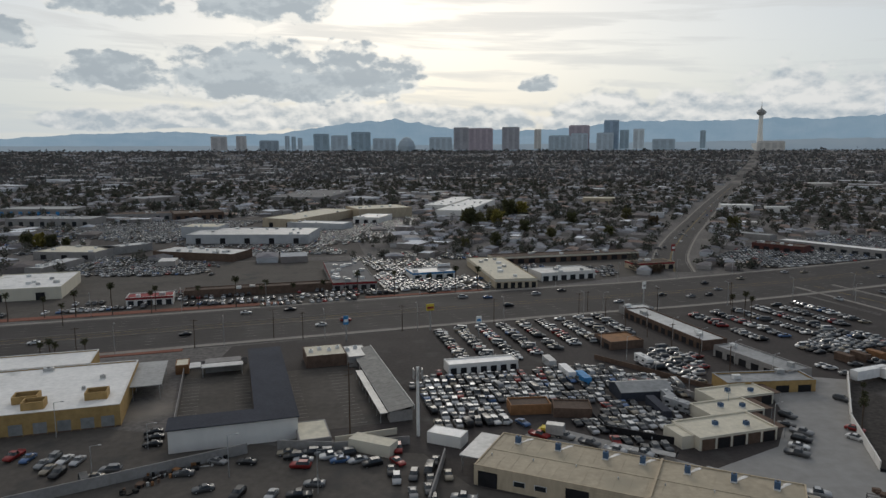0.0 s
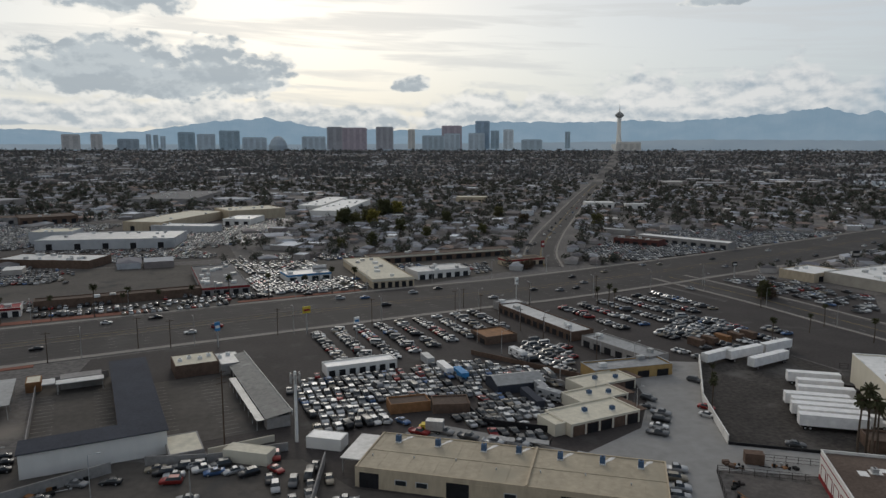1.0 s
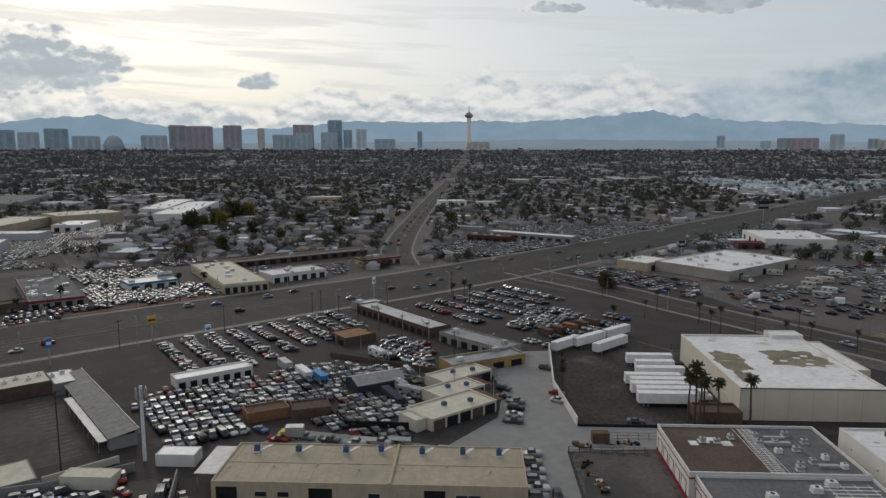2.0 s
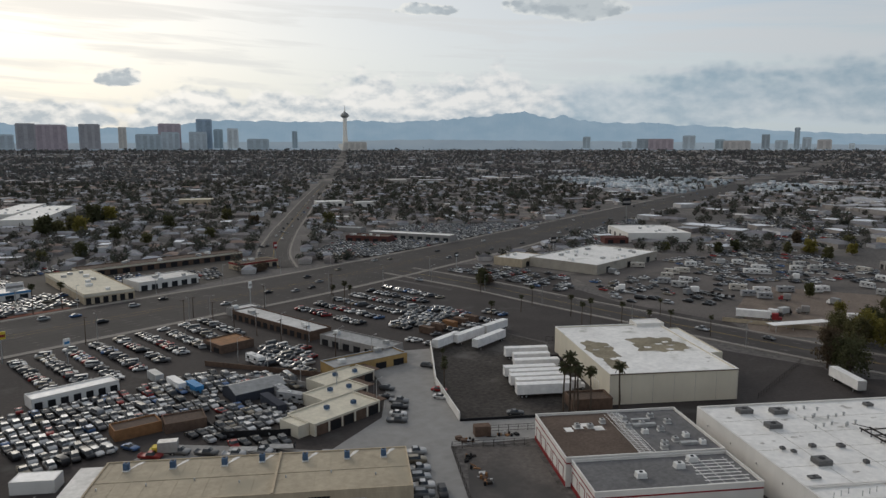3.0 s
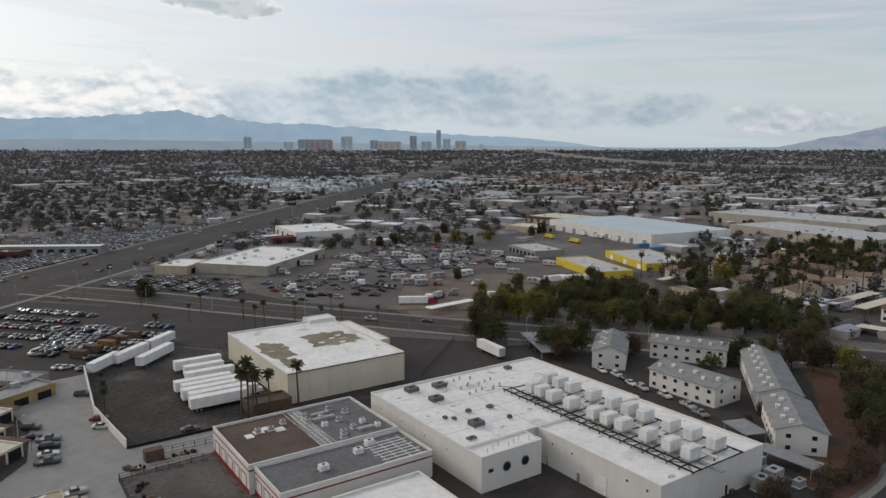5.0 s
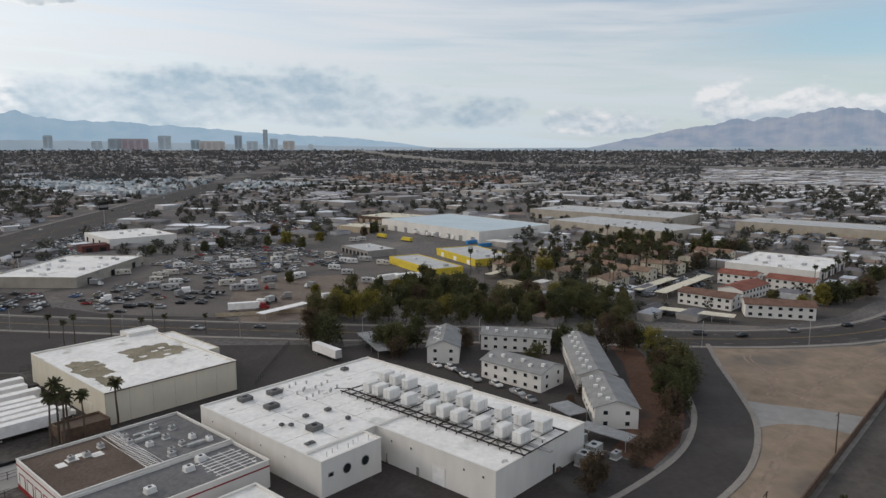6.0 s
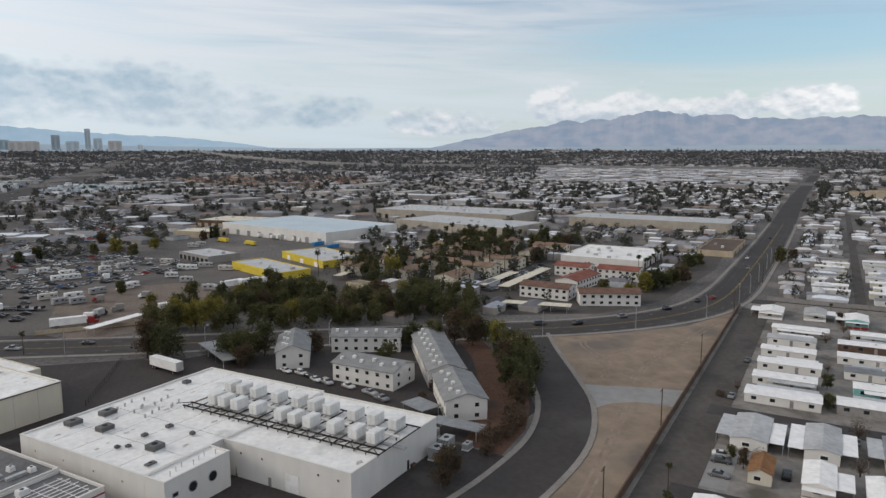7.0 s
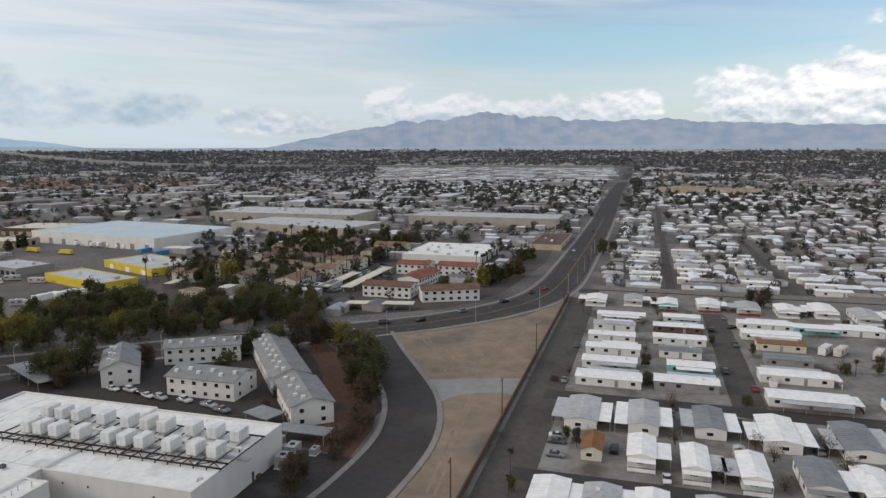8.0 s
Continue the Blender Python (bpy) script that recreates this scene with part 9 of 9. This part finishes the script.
for u, v, t in ((-25.5, 158.4, 84), (-17.5, 158.8, 84)):
    flatbed(u, v, t, 7.0)


def work_truck(u, v, turn, body="trailer", cab="trailer", long=5.4):
    ob = thing("box_truck", spot(u, v, turn), {"yellow_trim": "yellow rental box truck parked at the depot"}.get(body, "white box truck parked on a dusty lot"), "truck", "box trucks")
    bm = boxes((-1.2, 1.2, -2.0, long - 2.0, 0.9, 3.4))
    bmesh.ops.bevel(bm, geom=list(bm.edges), offset=0.07, segments=1, affect="EDGES")
    part("box", bm, M[body], ob)
    bm = boxes((-1.08, 1.08, -3.9, -2.05, 0.6, 1.6), (-1.0, 1.0, -3.2, -2.05, 1.6, 2.3))
    part("cab", bm, M[cab], ob)
    part("windscreen", boxes((-0.92, 0.92, -3.26, -3.19, 1.65, 2.2)), M["glass"], ob)
    part("frame", boxes((-0.6, 0.6, -3.6, long - 2.0, 0.5, 0.88)), M["black_steel"], ob)
    for y in (-3.0, long - 3.2):
        for sx in (-1, 1):
            shared("wheel", WHEEL, ob, pose(sx * 1.0, y, 0.4, 0, 0, 0 if sx > 0 else 180) @ Matrix.Scale(1.2, 4))


for k, (u, v) in enumerate(((165.8, 315.9), (159.2, 311.7), (181.5, 268.5), (192.3, 269.3), (174.7, 265.7), (215.4, 282.0), (223.3, 394.9), (200.1, 293.9), (132.8, 325.6), (144.9, 370.4), (207.9, 451.2), (189.4, 419.2), (237.1, 341.8))):
    work_truck(u, v, rr.choice((20, 30, 75, 110, 200, 250)) + rr.uniform(-8, 8), ("trailer", "metal_roof", "pale_metal", "grey_wall")[k % 4], rr.choice(("trailer", "grey_wall", "black_steel", "red_trim")), rr.choice((3.2, 3.8, 4.6)))
for u, v in ((419.7, 399.7), (421.8, 394.8), (416.6, 383.3), (417.4, 377.6), (417.8, 370.1), (416.9, 361.8), (415.4, 354.3), (416.7, 348.5), (438.4, 315.8), (472.4, 300.9), (469.7, 290.3)):
    work_truck(u, v, 80 + rr.uniform(-6, 6), "trailer", "trailer", 8.5)
for u, v in ((379.9, 406.9), (377.3, 376.4), (313.6, 352.0), (316.3, 340.8)):
    work_truck(u, v, 172 + rr.uniform(-4, 4), "yellow_trim", "yellow_trim", 10.0)
# white stacked blocks of the far storage park beside the highway
blocks = []
for k in range(900):
    u, v = rr.uniform(440, 830), rr.uniform(1040, 1560)
    if abs((v - 1040) + (u - 440) * 0.9 - 330) < 330 and keep_clear(np.array([u]), np.array([v]), 6.0)[0]:
        x, y = xy(u, v)
        blocks.append((x, y, lift(math.hypot(x, y)), radians(GRID), rr.uniform(3, 8), rr.uniform(4, 12), rr.uniform(3.5, 9)))
M["ice_blue"] = material("pale_blue_cladding", [(0.50, 0.56, 0.60), (0.62, 0.65, 0.67), (0.40, 0.47, 0.52), (0.28, 0.32, 0.35)], 0.7, 0.3, 0.05, 0.0, by="island", contrast=0.12)
scatter("distant_white_blocks", HALL_V, HALL_F, blocks, [M["ice_blue"]], "cluster of pale blue-white blocks beside the highway", "buildings")
# ---------------------------------------------------------------- small yard things of the mobile home park
def garden_shed(u, v, turn, mat="trailer"):
    ob = thing("garden_shed", spot(u, v, turn), "small pale metal garden shed beside a home", "shed", "garden sheds")
    part("body", boxes((-1.2, 1.2, -1.0, 1.0, 0, 2.0)), M[mat], ob)
    part("roof", gable(bmesh.new(), -1.2, 1.2, -1.0, 1.0, 2.0, 2.5, 0.12, thick=0.06), M["pale_metal"], ob)
    part("door", boxes((-0.5, 0.5, -1.05, -0.99, 0.05, 1.8)), M["grey_wall"], ob)


ry = random.Random(77)
for k in range(46):
    u, v = ry.uniform(146, 335), ry.uniform(-90, 18)
    if keep_clear(np.array([u]), np.array([v]), 1.6)[0]:
        if k % 3 == 0:
            garden_shed(u, v, ry.choice((0, 90)), ry.choice(("trailer", "white_wall", "tan_wall")))
        elif k % 3 == 1:
            tree(u, v, ry.uniform(0.25, 0.5), None, "low evergreen shrub in a gravel yard")
        else:
            tree(u, v, ry.uniform(0.5, 0.85), BARE, "bare brown winter tree with thin branches")
lot("pavement_parking_bay", [(147, 21), (168, 21), (168, 15.2), (147, 15.2)], "concrete", "pale concrete parking bay with two cars", 0.05)

for u, v, t in ((395, 312, 80), (402, 330, 85)):
    storage_box(u, v, t, 12, "blue_trim", "long blue box trailer body beside the warehouse")


work_truck(-43.0, 160.0, 275, "steel", "yellow_trim", 4.4)


def scrap_pile(u, v, turn, long, wide, n, seed, label="pile of rusty scrap and car parts"):
    """Loose parts heaped along a line: plates, bars and drums at odd angles."""
    r = random.Random(seed)
    ob = thing("scrap_pile", spot(u, v, turn), label, "scrap", "scrap piles")
    for k in range(n):
        x, y = r.gauss(0, wide * 0.35), r.uniform(-long / 2, long / 2)
        kind = r.random()
        bm = bmesh.new()
        if kind < 0.45:
            a, b, h = r.uniform(0.25, 0.9), r.uniform(0.25, 0.8), r.uniform(0.25, 0.9)
            box(bm, -a, a, -b, b, 0, h)
            bmesh.ops.bevel(bm, geom=list(bm.edges), offset=0.06, segments=1, affect="EDGES")
        elif kind < 0.75:
            tube(bm, (0, -r.uniform(0.5, 1.8), 0.12), (0, r.uniform(0.5, 1.8), r.uniform(0.12, 0.7)), 0.1, 0.1, 6)
        else:
            tube(bm, (0, 0, 0), (0, 0, 0.85), 0.3, 0.3, 10)
        piece = part("piece", bm, M[r.choice(("black_steel", "brown_wall", "tyre", "steel", "black_steel", "orange_trim", "tyre"))], ob)
        piece.matrix_basis = pose(x, y, 0, 0, 0, r.uniform(0, 360))
    return ob


for k, (u, v, t, l, w) in enumerate(((-115, 98, 0, 12, 3), (-113.5, 106, -10, 10, 3), (-110.5, 114, -30, 8, 2.5), (-118, 104, 30, 6, 2))):
    scrap_pile(u, v, t, l, w, 16, k)
for k, (u, v, t, l, w) in enumerate(((26.7, 158.5, 60, 5, 1.6), (36, 160.4, 88, 7, 1.6), (25.6, 146, 5, 8, 1.8), (27, 138.4, 8, 7, 2))):
    scrap_pile(u, v, t, l, w, 10, 10 + k, "rusty frames and bins along a fence")
for k, (u, v, t) in enumerate(((134.5, 81.5, 0), (139, 78.5, 10), (131.5, 77, 0), (126.5, 77.5, 20))):
    scrap_pile(u, v, t, 3.5, 2.2, 6, 30 + k, "grey pumps and drums beside the plant")
# a small yellow forklift beside the plant
ob = thing("forklift", spot(103.5, 108.5, 40), "small yellow forklift parked beside a white wall", "forklift")
part("body", boxes((-0.5, 0.5, -0.9, 0.6, 0.3, 1.0), (-0.5, 0.5, -0.9, -0.4, 1.0, 1.3)), M["yellow_trim"], ob)
part("mast", boxes((-0.4, -0.3, 0.62, 0.74, 0.1, 2.2), (0.3, 0.4, 0.62, 0.74, 0.1, 2.2), (-0.4, 0.4, 0.62, 0.74, 2.1, 2.2)), M["black_steel"], ob)
part("cage", boxes((-0.5, 0.5, -0.5, 0.5, 2.0, 2.08), (-0.5, -0.44, -0.5, -0.44, 1.0, 2.0), (0.44, 0.5, -0.5, -0.44, 1.0, 2.0), (-0.5, -0.44, 0.44, 0.5, 1.0, 2.0), (0.44, 0.5, 0.44, 0.5, 1.0, 2.0)), M["black_steel"], ob)
for sx in (-0.45, 0.45):
    for sy in (-0.6, 0.4):
        shared("wheel", WHEEL, ob, pose(sx, sy, 0.28, 0, 0, 0 if sx > 0 else 180) @ Matrix.Scale(0.8, 4))
